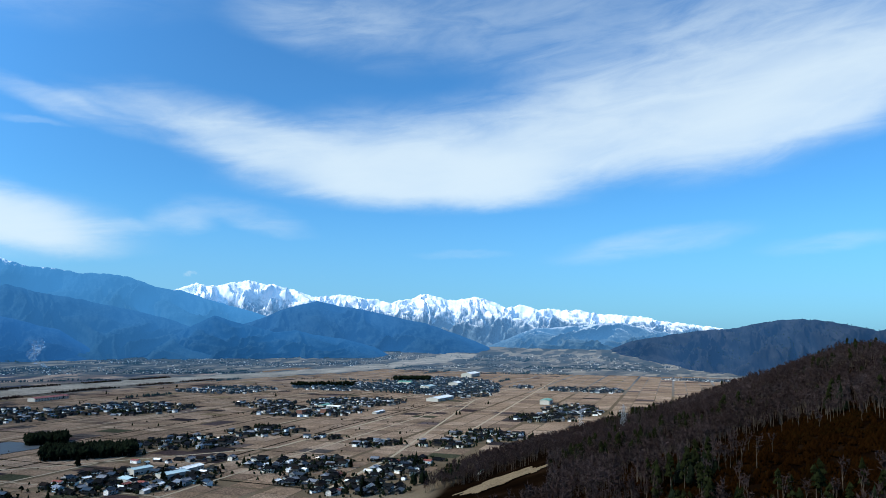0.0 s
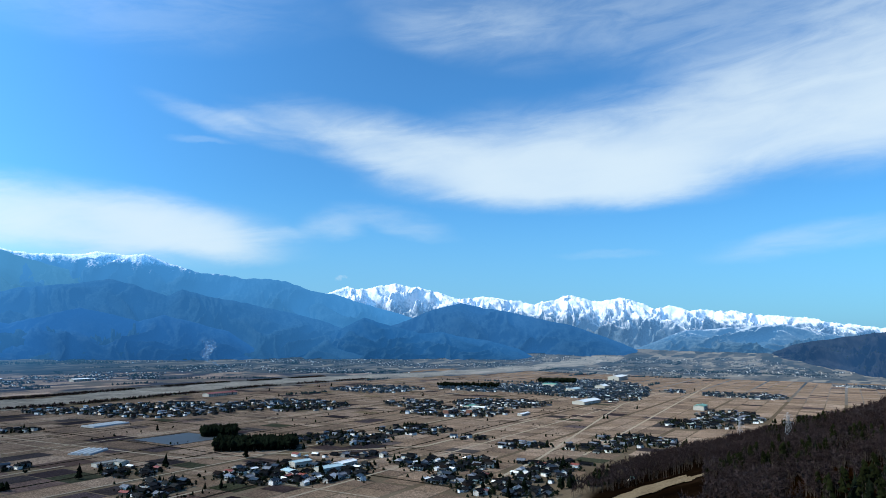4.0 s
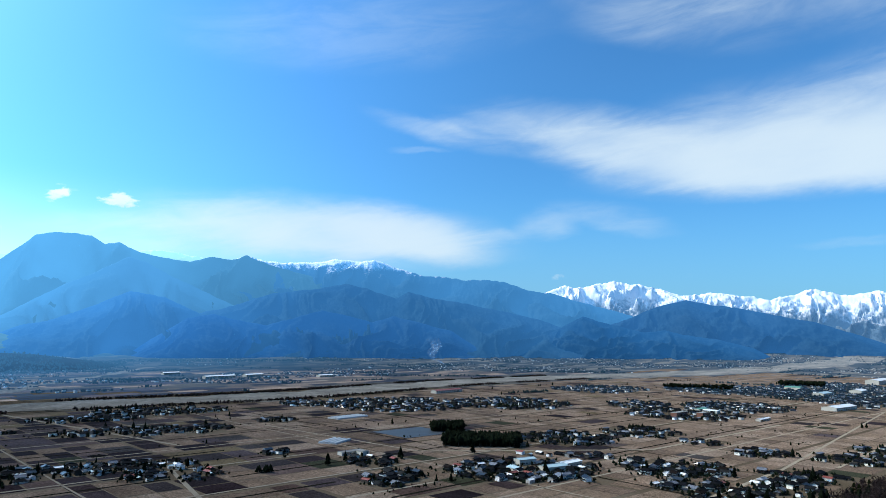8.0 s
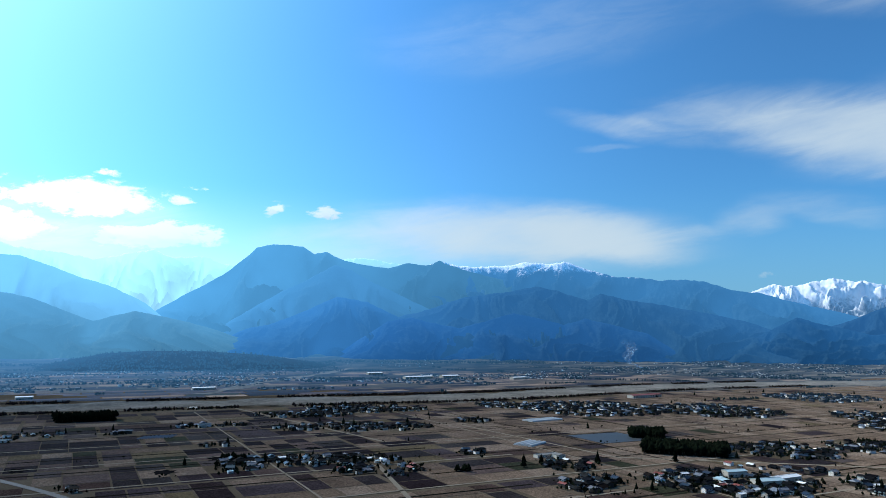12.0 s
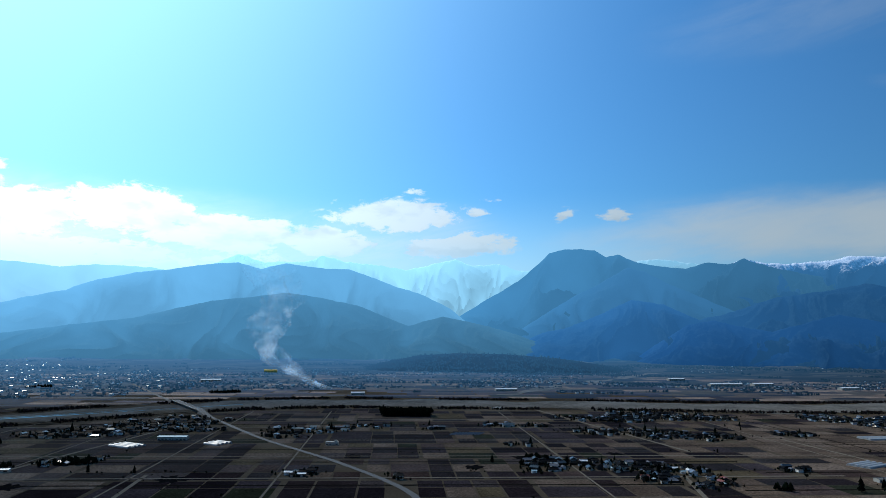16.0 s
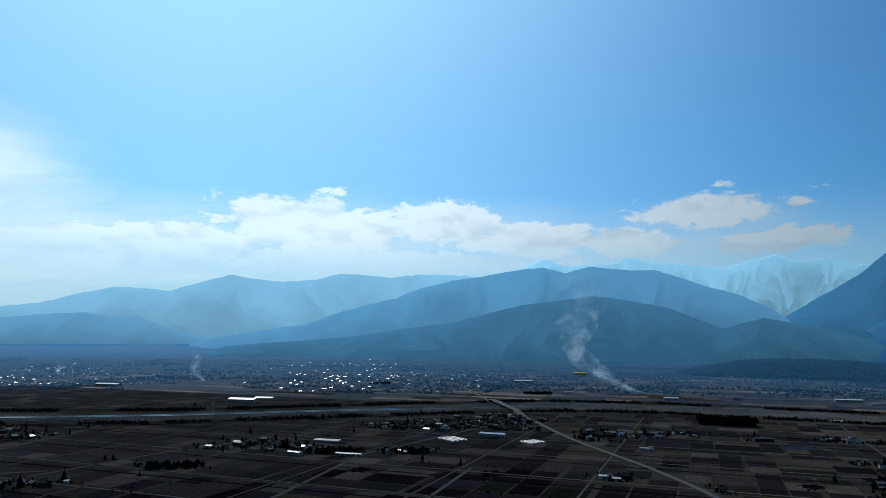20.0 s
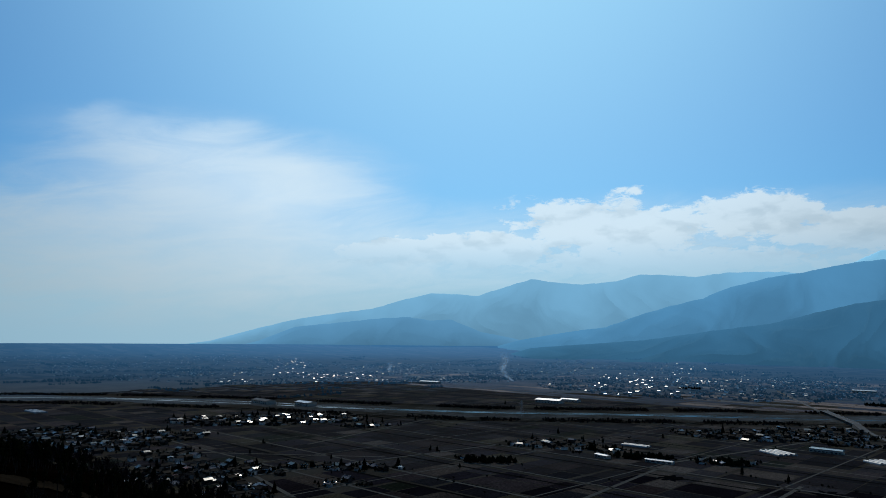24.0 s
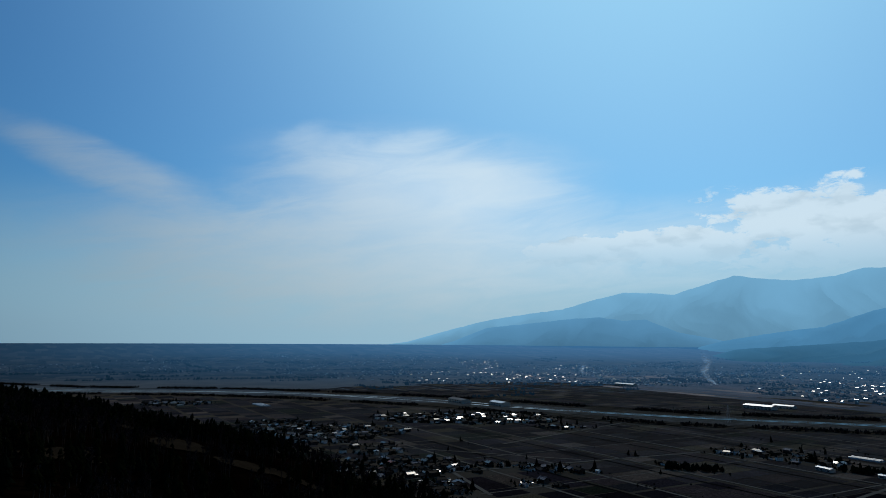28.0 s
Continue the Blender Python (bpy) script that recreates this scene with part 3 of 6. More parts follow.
# ---------------------------------------------------------------- mountains
def folds_of(a, b, seed):
    """Spurs and gullies as a ridged fractal over two plan coordinates, about -1 to 1."""
    out = [noise.ridged_multi_fractal(Vector((p, q, seed * 7.3)), 0.9, 2.1, 6, 1.0, 2.0) for p, q in zip(a.ravel(), b.ravel())]
    return np.array(out).reshape(a.shape) - 1.0


def roughness_of(a, seed):
    """A small uneven crest line."""
    return np.array([noise.fractal(Vector((p, seed * 3.7, 0.5)), 0.8, 2.0, 5) for p in a])


rng_land = np.random.default_rng(3)
FLANKS = {}  # the surface points of each range, for the trees on it


def mountain_range(name, summits, r_ridge, r_foot, mat, label, folds=0.9, relief=0.16, jag=0.05, bow=1.25, seed=1.0, toe=30.0, canopy=2.0, spur=75.0, gully=0.5, carve=0.22):
    """A range from its summits (azimuth, elevation angle seen from the lookout), with its near flank and a short back."""
    az_s, el_s = np.array(summits).T
    order = np.argsort(az_s)
    if isinstance(r_ridge, tuple):  # the range draws nearer from one end to the other
        along = np.arange(az_s.min(), az_s.max(), 0.07)
        r_foot = np.interp(along, r_foot[0], r_foot[1])
        r_ridge = np.interp(along, r_ridge[0], r_ridge[1])
    az = np.arange(az_s.min(), az_s.max(), 0.07)
    el = np.interp(az, az_s[order], el_s[order])
    s = np.concatenate([np.linspace(0, 1, 54), [1.06, 1.14]])
    a, ss = np.meshgrid(az, s)
    top = EYE + r_ridge * np.tan(np.radians(el))
    low = np.clip((top - height(0, np.mean(r_foot)) + toe) / 160 - 0.25, 0, 1)  # ends run out smoothly
    top = top + low * jag * np.mean(r_ridge) * 0.02 * (roughness_of(az * 1.6, seed) + 0.25)
    foot = height(0, r_foot) - toe
    rr = r_foot + (r_ridge - r_foot) * ss
    rise = np.maximum(top - foot, 0)[None, :]
    z = foot + rise * np.where(ss <= 1, np.minimum(ss, 1) ** bow, 1 - (ss - 1) * 2.0)
    t = np.clip(ss, 0, 1)
    bell = (t * (1 - t) * 4) ** 0.7
    # spurs run down towards the valley: the folds are long in depth and lean to either side
    lean = np.array([noise.noise(Vector((p * 0.22 * folds / 0.6, q * 1.8, seed))) for p, q in zip(a.ravel(), t.ravel())]).reshape(a.shape)
    f = folds_of(a * folds * 0.42 + 1.1 * lean, t * folds * 2.3 + 0.8 * lean + 0.10 * a, seed)
    # gullies cut the spurs again, narrower and running straight down
    cut = folds_of(a * gully + 0.5 * lean + 0.3 * f, t * 2.1 + 0.25 * f, seed + 5.0)
    z = z + rise * relief * bell * ((f - 0.2) * 1.3 + carve * (cut - 0.2))
    rr = np.minimum(rr - bell * spur * (np.clip(f, -0.7, 1.0) + carve * np.clip(cut, -0.7, 1.0)) * low[None, :], 4960)
    # no part of the flank may stand above the skyline
    cap = EYE + rr * (top - EYE)[None, :] / r_ridge - (1 - t) * 4
    z = np.minimum(z, cap) + canopy * rng_land.uniform(-1, 1, z.shape) * np.minimum(1, bell * 3) * low[None, :]
    x, y = -rr * np.sin(np.radians(a)), rr * np.cos(np.radians(a))
    verts = np.stack([x, y, z], -1).reshape(-1, 3)
    ob = link_mesh(name, verts.tolist(), grid_faces(len(s), len(az)), mat, smooth=True)
    FLANKS[name] = verts.reshape(len(s), len(az), 3)
    return tagged(ob, label, "mountain", kind="structure")


SNOW_RANGE = [(24, 2.6), (20.8, 3.41), (19.4, 3.80), (18.0, 3.63), (16.7, 4.02), (15.5, 4.15), (13.7, 3.84), (12.2, 3.52), (10.2, 2.93), (8.4, 3.24), (6.1, 2.91), (4.3, 2.67), (2.9, 2.96), (1.3, 3.39), (-0.3, 2.85), (-2.6, 3.19), (-3.9, 2.79), (-5.1, 2.34), (-6.4, 2.58), (-7.6, 2.22), (-10.7, 2.14), (-12.5, 1.88), (-15.0, 1.71), (-16.7, 1.41), (-18.4, 1.19), (-20.0, 0.99), (-22.0, 0.70), (-26, 0.2), (-34, 0.1)]
WEST_RANGE = [(68, 0.3), (66.6, 1.60), (64.2, 3.13), (62.0, 4.39), (60.6, 5.56), (59.5, 6.65), (58.2, 6.95), (55.9, 6.88), (55.0, 6.28), (54.1, 6.50), (52.6, 5.83), (51.0, 5.49), (49.0, 5.26), (47.4, 5.73), (45.9, 5.50), (44.9, 5.93), (43.5, 5.50), (42.0, 5.43), (39.4, 5.55), (38.0, 5.81), (35.8, 5.68), (34.8, 5.88), (33.0, 5.25), (30.6, 4.55), (29.2, 4.54), (27.4, 4.25), (25.9, 4.34), (24.3, 4.17), (22.2, 3.45), (20.4, 3.22), (17.8, 2.45), (14.9, 1.7), (12, 0.6), (10, -0.6)]
FRONT_WEST = [(62, -0.6), (60, 0.3), (58.5, 0.6), (56.3, 1.41), (53.1, 2.94), (50.7, 2.50), (48.2, 1.36), (46.2, 1.83), (42.8, 3.00), (39.3, 3.43), (37.1, 3.88), (35.3, 3.50), (33.0, 2.75), (32.0, 3.30), (30.0, 2.78), (28.2, 2.55), (26.0, 2.09), (23.6, 1.65), (21.2, 1.1), (19.6, 0.5), (17, -0.4), (14, -1), (11, -2.2)]
CONE_HILLS = [(25, -2), (23, -0.8), (20.5, 0.1), (19.6, 0.55), (17.95, 1.44), (16.6, 0.95), (15.4, 0.7), (13.5, 0.2), (11.8, 0.35), (10.5, 0.05), (8, -0.3), (5.5, -0.9), (3.5, -2)]
FRONT_NORTH = [(18, -0.3), (16, 0.7), (14.9, 1.07), (12.4, 2.13), (10.2, 2.71), (8.4, 2.29), (6.6, 2.09), (3.8, 1.49), (1.1, 0.93), (-2.1, -0.18), (-3.6, -0.8), (-5.5, -2)]
LOW_NORTH = [(-2, -1.2), (-3.5, -0.8), (-5.3, -0.1), (-7.1, 0.66), (-9.4, 0.79), (-11.8, 1.08), (-14.2, 1.18), (-15.9, 0.75), (-17.5, 0.4), (-21, -0.2), (-26, -0.5)]
SOUTH_WEST = [(114, -1.9), (112, -0.75), (110.3, -0.28), (106.5, 0.40), (103.5, 0.79), (100.8, 1.81), (98.6, 2.43), (96.3, 3.00), (94.5, 3.76), (91.7, 4.47), (89.0, 4.85), (86.2, 5.38), (84.4, 5.53), (82.6, 5.08), (80.7, 5.58), (79.0, 5.38), (77.3, 5.22), (75.7, 5.21), (73.9, 4.60), (71.8, 3.85), (69.5, 3.15), (67.5, 2.15), (66.2, 1.1), (64.5, 0.2), (62, -0.5)]
SOUTH_SPUR = [(114, -2.2), (109.4, -0.9), (100.8, -0.21), (96, 0.5), (91.7, 1.1), (86.2, 2.5), (83, 2.9), (80.6, 3.25), (78.2, 2.95), (74.9, 2.30), (70.9, 0.75), (68.1, 1.51), (65.5, 1.02), (62.7, 0.3), (60, -0.6)]
HIGH_BACK = [(90, 4.6), (88.1, 4.81), (85.6, 5.6), (84.4, 6.20), (82.5, 5.6), (79.1, 5.75), (77.7, 6.26), (76.0, 5.83), (73.9, 5.65), (71.1, 5.27), (67.1, 6.1), (65.7, 5.64), (63.5, 5.8), (61.8, 5.2), (58, 5.2), (52.6, 5.85), (51, 6.05), (49.5, 5.85), (48.3, 5.6), (46, 5.2)]
FAR_SOUTH = [(140, -1.8), (136.5, -0.8), (134.7, -0.55), (131.1, 0.47), (127.9, 1.28), (124, 1.85), (122.2, 2.1), (120.0, 2.78), (117.4, 3.42), (115.7, 3.37), (113.7, 3.22), (111.5, 3.95), (109.35, 4.60), (107.8, 4.35), (105.4, 4.15), (102.7, 4.38), (100.9, 4.92), (98.6, 4.80), (96.8, 4.64), (94.5, 4.93), (90.8, 4.89), (87, 4.3)]
NEAR_SOUTH = [(134.5, -2.0), (132.5, -0.9), (131.1, -0.52), (128.3, 0.60), (124.3, 1.03), (121.6, 1.34), (119.4, 1.48), (117.6, 1.22), (115.9, 1.31), (113.5, 0.35), (111.0, -0.13), (108, -0.8), (105, -2)]
EAST_HILL = [(-12.2, -1.6), (-13.2, -0.9), (-14.6, -0.3), (-16.7, 0.10), (-20.4, 0.65), (-22.0, 0.70), (-24.0, 1.17), (-25.5, 1.41), (-26.9, 1.47), (-28.7, 1.33), (-30.1, 0.97), (-31.4, 0.70), (-36, 0.9), (-48, 1.5), (-60, 1.0)]

WEST_NORTH = [p for p in WEST_RANGE if p[0] < 47]
WEST_SOUTH = [p for p in WEST_RANGE if p[0] > 44.5] + [(43.2, 5.3), (41.0, 4.7), (37, 3.9), (33, 2.9), (29, 1.6), (25, 0.2)]
# first colour: woods, mostly tinted haze-blue; second: painted haze the range emits
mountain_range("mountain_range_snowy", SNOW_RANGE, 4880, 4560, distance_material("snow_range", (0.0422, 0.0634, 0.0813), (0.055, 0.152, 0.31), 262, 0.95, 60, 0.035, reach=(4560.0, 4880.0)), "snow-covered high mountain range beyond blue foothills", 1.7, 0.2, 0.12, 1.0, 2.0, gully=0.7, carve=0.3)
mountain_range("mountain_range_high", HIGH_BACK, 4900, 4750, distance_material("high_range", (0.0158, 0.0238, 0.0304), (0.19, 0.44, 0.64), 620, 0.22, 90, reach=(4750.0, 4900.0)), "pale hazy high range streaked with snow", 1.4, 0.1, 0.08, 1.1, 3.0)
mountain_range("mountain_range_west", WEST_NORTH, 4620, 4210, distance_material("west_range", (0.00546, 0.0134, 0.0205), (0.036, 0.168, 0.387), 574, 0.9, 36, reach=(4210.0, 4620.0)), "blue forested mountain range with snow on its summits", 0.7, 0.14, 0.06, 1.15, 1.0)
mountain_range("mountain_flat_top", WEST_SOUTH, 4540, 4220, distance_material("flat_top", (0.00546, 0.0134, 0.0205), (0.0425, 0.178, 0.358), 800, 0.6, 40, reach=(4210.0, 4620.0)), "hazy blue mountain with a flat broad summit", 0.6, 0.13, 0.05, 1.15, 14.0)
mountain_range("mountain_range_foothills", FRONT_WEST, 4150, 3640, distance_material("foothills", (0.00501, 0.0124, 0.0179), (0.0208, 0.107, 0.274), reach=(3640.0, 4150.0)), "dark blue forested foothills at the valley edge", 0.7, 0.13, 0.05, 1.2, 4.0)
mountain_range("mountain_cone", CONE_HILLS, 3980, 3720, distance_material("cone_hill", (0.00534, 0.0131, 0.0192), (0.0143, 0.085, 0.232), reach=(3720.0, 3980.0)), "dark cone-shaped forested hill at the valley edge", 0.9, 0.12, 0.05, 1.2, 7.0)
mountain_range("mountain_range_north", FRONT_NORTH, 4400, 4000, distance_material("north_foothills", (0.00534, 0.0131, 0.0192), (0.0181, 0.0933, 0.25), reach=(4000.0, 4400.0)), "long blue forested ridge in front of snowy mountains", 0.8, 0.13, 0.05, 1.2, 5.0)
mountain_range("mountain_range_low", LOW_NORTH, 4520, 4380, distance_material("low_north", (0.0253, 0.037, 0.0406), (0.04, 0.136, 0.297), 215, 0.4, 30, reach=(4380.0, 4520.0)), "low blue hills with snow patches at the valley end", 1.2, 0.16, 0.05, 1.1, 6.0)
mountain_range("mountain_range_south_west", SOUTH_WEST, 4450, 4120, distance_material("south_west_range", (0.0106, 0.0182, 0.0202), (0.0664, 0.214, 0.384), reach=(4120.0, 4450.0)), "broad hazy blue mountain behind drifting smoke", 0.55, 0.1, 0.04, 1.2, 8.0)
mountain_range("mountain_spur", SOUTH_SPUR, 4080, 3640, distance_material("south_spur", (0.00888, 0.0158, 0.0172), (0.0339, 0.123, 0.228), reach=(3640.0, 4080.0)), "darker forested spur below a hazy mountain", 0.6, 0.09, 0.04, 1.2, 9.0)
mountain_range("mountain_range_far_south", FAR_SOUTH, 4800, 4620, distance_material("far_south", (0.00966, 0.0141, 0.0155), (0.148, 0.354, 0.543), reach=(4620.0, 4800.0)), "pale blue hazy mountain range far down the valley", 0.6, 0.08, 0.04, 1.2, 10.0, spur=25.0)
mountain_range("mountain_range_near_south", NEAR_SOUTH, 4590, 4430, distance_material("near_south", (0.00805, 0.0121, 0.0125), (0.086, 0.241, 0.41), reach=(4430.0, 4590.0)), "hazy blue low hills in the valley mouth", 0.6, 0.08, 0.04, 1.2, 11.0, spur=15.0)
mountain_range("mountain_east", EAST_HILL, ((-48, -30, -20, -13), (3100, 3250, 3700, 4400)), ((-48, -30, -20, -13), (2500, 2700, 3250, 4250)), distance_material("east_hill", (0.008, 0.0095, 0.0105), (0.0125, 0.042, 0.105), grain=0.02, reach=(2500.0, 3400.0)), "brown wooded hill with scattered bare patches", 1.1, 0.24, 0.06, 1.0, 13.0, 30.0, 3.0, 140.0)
FLAT_TOP_SPUR = [(64.7, -2.80), (61.7, 0.60), (59.2, 2.20), (57.4, 3.29), (55.7, 4.07), (54.4, 4.89), (53.4, 5.44), (52.2, 5.15), (50.7, 4.30), (48.6, 3.36), (45.9, 2.09), (43.7, 1.14), (41.2, -0.46), (38.2, -2.80)]
NORTH_SPUR = [(54.5, -2.80), (51.5, -0.62), (49.0, 0.98), (47.1, 1.34), (45.3, 0.87), (43.1, 0.50), (40.9, 1.16), (38.9, 1.71), (37.3, 1.40), (34.9, 0.84), (33.2, 1.31), (31.0, 0.81), (28.4, 0.14), (25.9, -1.46), (22.9, -2.80)]
# the spurs and the low rise emit painted haze as well
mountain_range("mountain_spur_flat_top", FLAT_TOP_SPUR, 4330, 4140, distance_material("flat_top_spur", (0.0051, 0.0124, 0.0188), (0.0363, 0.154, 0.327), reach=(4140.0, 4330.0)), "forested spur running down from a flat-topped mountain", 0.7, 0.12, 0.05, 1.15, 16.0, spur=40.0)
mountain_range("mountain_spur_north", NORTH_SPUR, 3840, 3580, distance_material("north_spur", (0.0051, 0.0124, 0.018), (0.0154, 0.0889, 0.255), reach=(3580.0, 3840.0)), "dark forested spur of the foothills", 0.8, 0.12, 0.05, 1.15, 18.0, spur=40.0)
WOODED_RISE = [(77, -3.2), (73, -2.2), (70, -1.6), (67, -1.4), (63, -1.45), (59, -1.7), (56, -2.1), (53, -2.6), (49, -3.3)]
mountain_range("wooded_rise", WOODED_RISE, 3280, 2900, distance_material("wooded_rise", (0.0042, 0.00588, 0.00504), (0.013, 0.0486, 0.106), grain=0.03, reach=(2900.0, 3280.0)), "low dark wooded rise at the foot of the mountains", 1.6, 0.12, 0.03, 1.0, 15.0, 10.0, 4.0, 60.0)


# ---------------------------------------------------------------- plan of the valley floor
RIVER = [(60, 4100), (34, 3857), (-468, 3021), (-847, 2413), (-1040, 1900), (-1150, 1330), (-1225, 1150), (-1310, 985), (-1430, 700), (-1560, 380), (-1575, 170), (-1513, -43), (-1400, -300), (-1285, -560), (-1235, -844), (-1205, -1100), (-1100, -1450), (-960, -1690), (-712, -1990), (-500, -2500)]
HIGHWAY = [polar(70.2, 560), polar(70.2, 686), polar(76.0, 858), polar(82.2, 1080), polar(85.8, 1352), polar(88.8, 1696), polar(91.5, 2300)]
# azimuth, distance, half width, half depth, houses per hectare
VILLAGES = [
    (22.5, 800, 86, 62, 44), (32.7, 748, 34, 40, 40), (11.4, 862, 62, 50, 36), (9.5, 762, 48, 30, 36), (5.4, 1008, 34, 30, 30), (19.4, 1060, 70, 60, 30),
    (13.8, 1152, 58, 55, 28), (9.2, 1078, 36, 18, 26), (2.7, 862, 42, 36, 30), (-0.2, 1010, 40, 40, 30), (51.4, 1164, 125, 45, 30), (55.5, 1342, 90, 34, 26),
    (53.1, 870, 80, 34, 36), (49.6, 812, 48, 36, 36), (60.0, 850, 24, 46, 34), (34.5, 850, 30, 32, 26), (41.5, 922, 24, 16, 30), (50.7, 1436, 120, 60, 24),
    (42.2, 1258, 32, 24, 30), (3.6, 800, 32, 40, 36), (6.7, 716, 50, 26, 40), (-3.5, 1100, 58, 60, 34), (-8.0, 1346, 56, 70, 30),
    (95.5, 944, 40, 24, 22), (104.5, 985, 36, 26, 26), (88.3, 1292, 86, 80, 26), (94.8, 1212, 60, 30, 24), (79.5, 796, 20, 14, 28), (80.5, 1084, 26, 20, 18),
    (107.8, 1014, 66, 40, 26), (121.7, 824, 36, 20, 26), (93.4, 1202, 110, 50, 20), (78.5, 1150, 70, 36, 20), (74, 1185, 40, 22, 16), (91, 1235, 90, 50, 24), (86.5, 1185, 46, 26, 22), (69, 1165, 46, 14, 16), (62.5, 1215, 60, 22, 18), (122.3, 1196, 40, 20, 24), (130.1, 1298, 168, 80, 36),
    (141.7, 1120, 140, 90, 26), (135.5, 820, 82, 54, 34), (126.6, 828, 70, 20, 26), (123.9, 742, 26, 14, 30), (114.6, 888, 28, 18, 22), (62.5, 1010, 40, 10, 14), (71.5, 770, 22, 12, 26),
    (152.2, 1640, 70, 60, 20), (144.8, 1210, 60, 70, 28), (141.0, 1050, 50, 50, 32), (137.3, 955, 46, 46, 32), (133.4, 830, 44, 46, 34), (132.3, 712, 30, 34, 34), (130.1, 822, 40, 24, 30)]
TOWNS = [  # past the near fields, too far to tell house from house
    (13.8, 1598, 66, 80, 20), (10.5, 1440, 108, 100, 20), (6.9, 1630, 110, 110, 20), (6.9, 2128, 190, 170, 13), (0.3, 2250, 190, 420, 11), (23.8, 1560, 130, 125, 18),
    (32.8, 1510, 150, 140, 18), (39.0, 1540, 76, 60, 16), (39.5, 2636, 320, 230, 4.5), (27.4, 3138, 520, 240, 5), (15.0, 3600, 760, 280, 6), (48.1, 3300, 270, 110, 3.5),
    (58.9, 2894, 150, 280, 4), (16.8, 2016, 130, 130, 9), (-10.2, 1502, 64, 120, 22), (-9.7, 2108, 52, 100, 12), (-6.2, 2166, 36, 70, 11), (-5.3, 3300, 420, 280, 5),
    (-19.5, 2780, 160, 110, 6), (45, 2250, 180, 90, 5), (53, 2350, 200, 110, 4.5), (64, 2150, 200, 90, 4), (36, 2900, 240, 120, 4.5), (75, 2050, 160, 70, 4), (56, 1980, 120, 40, 5), (-14.1, 3600, 460, 170, 4.5), (-1.7, 2040, 100, 280, 10), (-12.4, 2096, 70, 100, 11), (97.0, 2288, 470, 430, 3.2), (82.4, 2206, 270, 220, 3.0),
    (68.8, 2560, 420, 300, 2.6), (60.1, 2882, 350, 260, 2.6), (117.2, 2900, 490, 620, 3.6), (100.7, 2888, 600, 560, 3.8), (82.7, 2834, 460, 330, 3.0), (126.5, 2906, 960, 640, 3.8),
    (152.8, 3246, 800, 430, 2.4), (141, 3600, 900, 350, 3.2), (106, 3500, 700, 250, 3.6), (24, 3750, 600, 200, 5), (33, 3650, 520, 160, 5), (8, 3350, 420, 170, 5), (20, 2950, 330, 110, 6), (45, 3650, 420, 130, 3), (62, 2350, 260, 120, 3.5), (72, 2900, 330, 200, 3), (-8, 3850, 420, 260, 6), (-14, 3300, 220, 130, 6), (2, 3900, 420, 240, 6)]
rng = np.random.default_rng(7)


def near_line(x, y, line):
    """Distance of plan points from a polyline."""
    x, y = np.asarray(x, float), np.asarray(y, float)
    best = np.full(x.shape, 1e9)
    for (x0, y0), (x1, y1) in zip(line, line[1:]):
        dx, dy = x1 - x0, y1 - y0
        t = np.clip(((x - x0) * dx + (y - y0) * dy) / (dx * dx + dy * dy), 0, 1)
        best = np.minimum(best, np.hypot(x - x0 - t * dx, y - y0 - t * dy))
    return best


def in_places(x, y, places, grow=1.0):
    """How deep plan points lie in a list of built-up ellipses: below 1 is inside."""
    best = np.full(np.asarray(x, float).shape, 1e9)
    for az, r, w, d, _ in places:
        cx, cy = polar(az, r)
        rx, ry = math.cos(radians(az)), math.sin(radians(az))
        p, q = (x - cx) * rx + (y - cy) * ry, -(x - cx) * ry + (y - cy) * rx
        best = np.minimum(best, np.sqrt((p / (w * grow)) ** 2 + (q / (d * grow)) ** 2))
    return best


def strip(name, line, width, lift, mat, label, category, step=18.0, ragged=0.0, seed=0, taper=None):
    """A band laid on the ground along a smoothed polyline."""
    pts = []
    for i in range(len(line) - 1):
        p0, p1, p2, p3 = (np.array(line[max(0, min(len(line) - 1, i + k))], float) for k in (-1, 0, 1, 2))
        n = max(2, int(np.hypot(*(p2 - p1)) / step))
        for t in np.arange(n) / n:
            pts.append(0.5 * (2 * p1 + (p2 - p0) * t + (2 * p0 - 5 * p1 + 4 * p2 - p3) * t * t + (3 * p1 - p0 - 3 * p2 + p3) * t ** 3))
    pts.append(np.array(line[-1], float))
    pts = np.array(pts)
    tang = np.gradient(pts, axis=0)
    tang /= np.linalg.norm(tang, axis=1)[:, None]
    side = np.stack([-tang[:, 1], tang[:, 0]], 1)
    n = len(pts)
    k = np.arange(n)
    verts = []
    for off in (-0.5, -0.17, 0.17, 0.5):
        wd = width * np.interp(pts[:, 1], taper[0], taper[1]) if taper else width
        w = wd * (off + ragged * (np.sin(k * 0.31 + 9 * off + seed) + 0.6 * np.sin(k * 0.83 + 5 * off + seed)) * (abs(off) > 0.3))
        p = pts + side * w[:, None]
        verts.append(np.column_stack([p, height(p[:, 0], p[:, 1]) + lift]))
    ob = link_mesh(name, np.concatenate(verts).tolist(), [f[::-1] for f in grid_faces(4, n)], mat)
    return tagged(ob, label, category, kind="structure")


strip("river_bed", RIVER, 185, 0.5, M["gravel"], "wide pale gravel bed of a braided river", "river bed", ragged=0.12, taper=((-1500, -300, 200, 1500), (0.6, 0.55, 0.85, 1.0)))
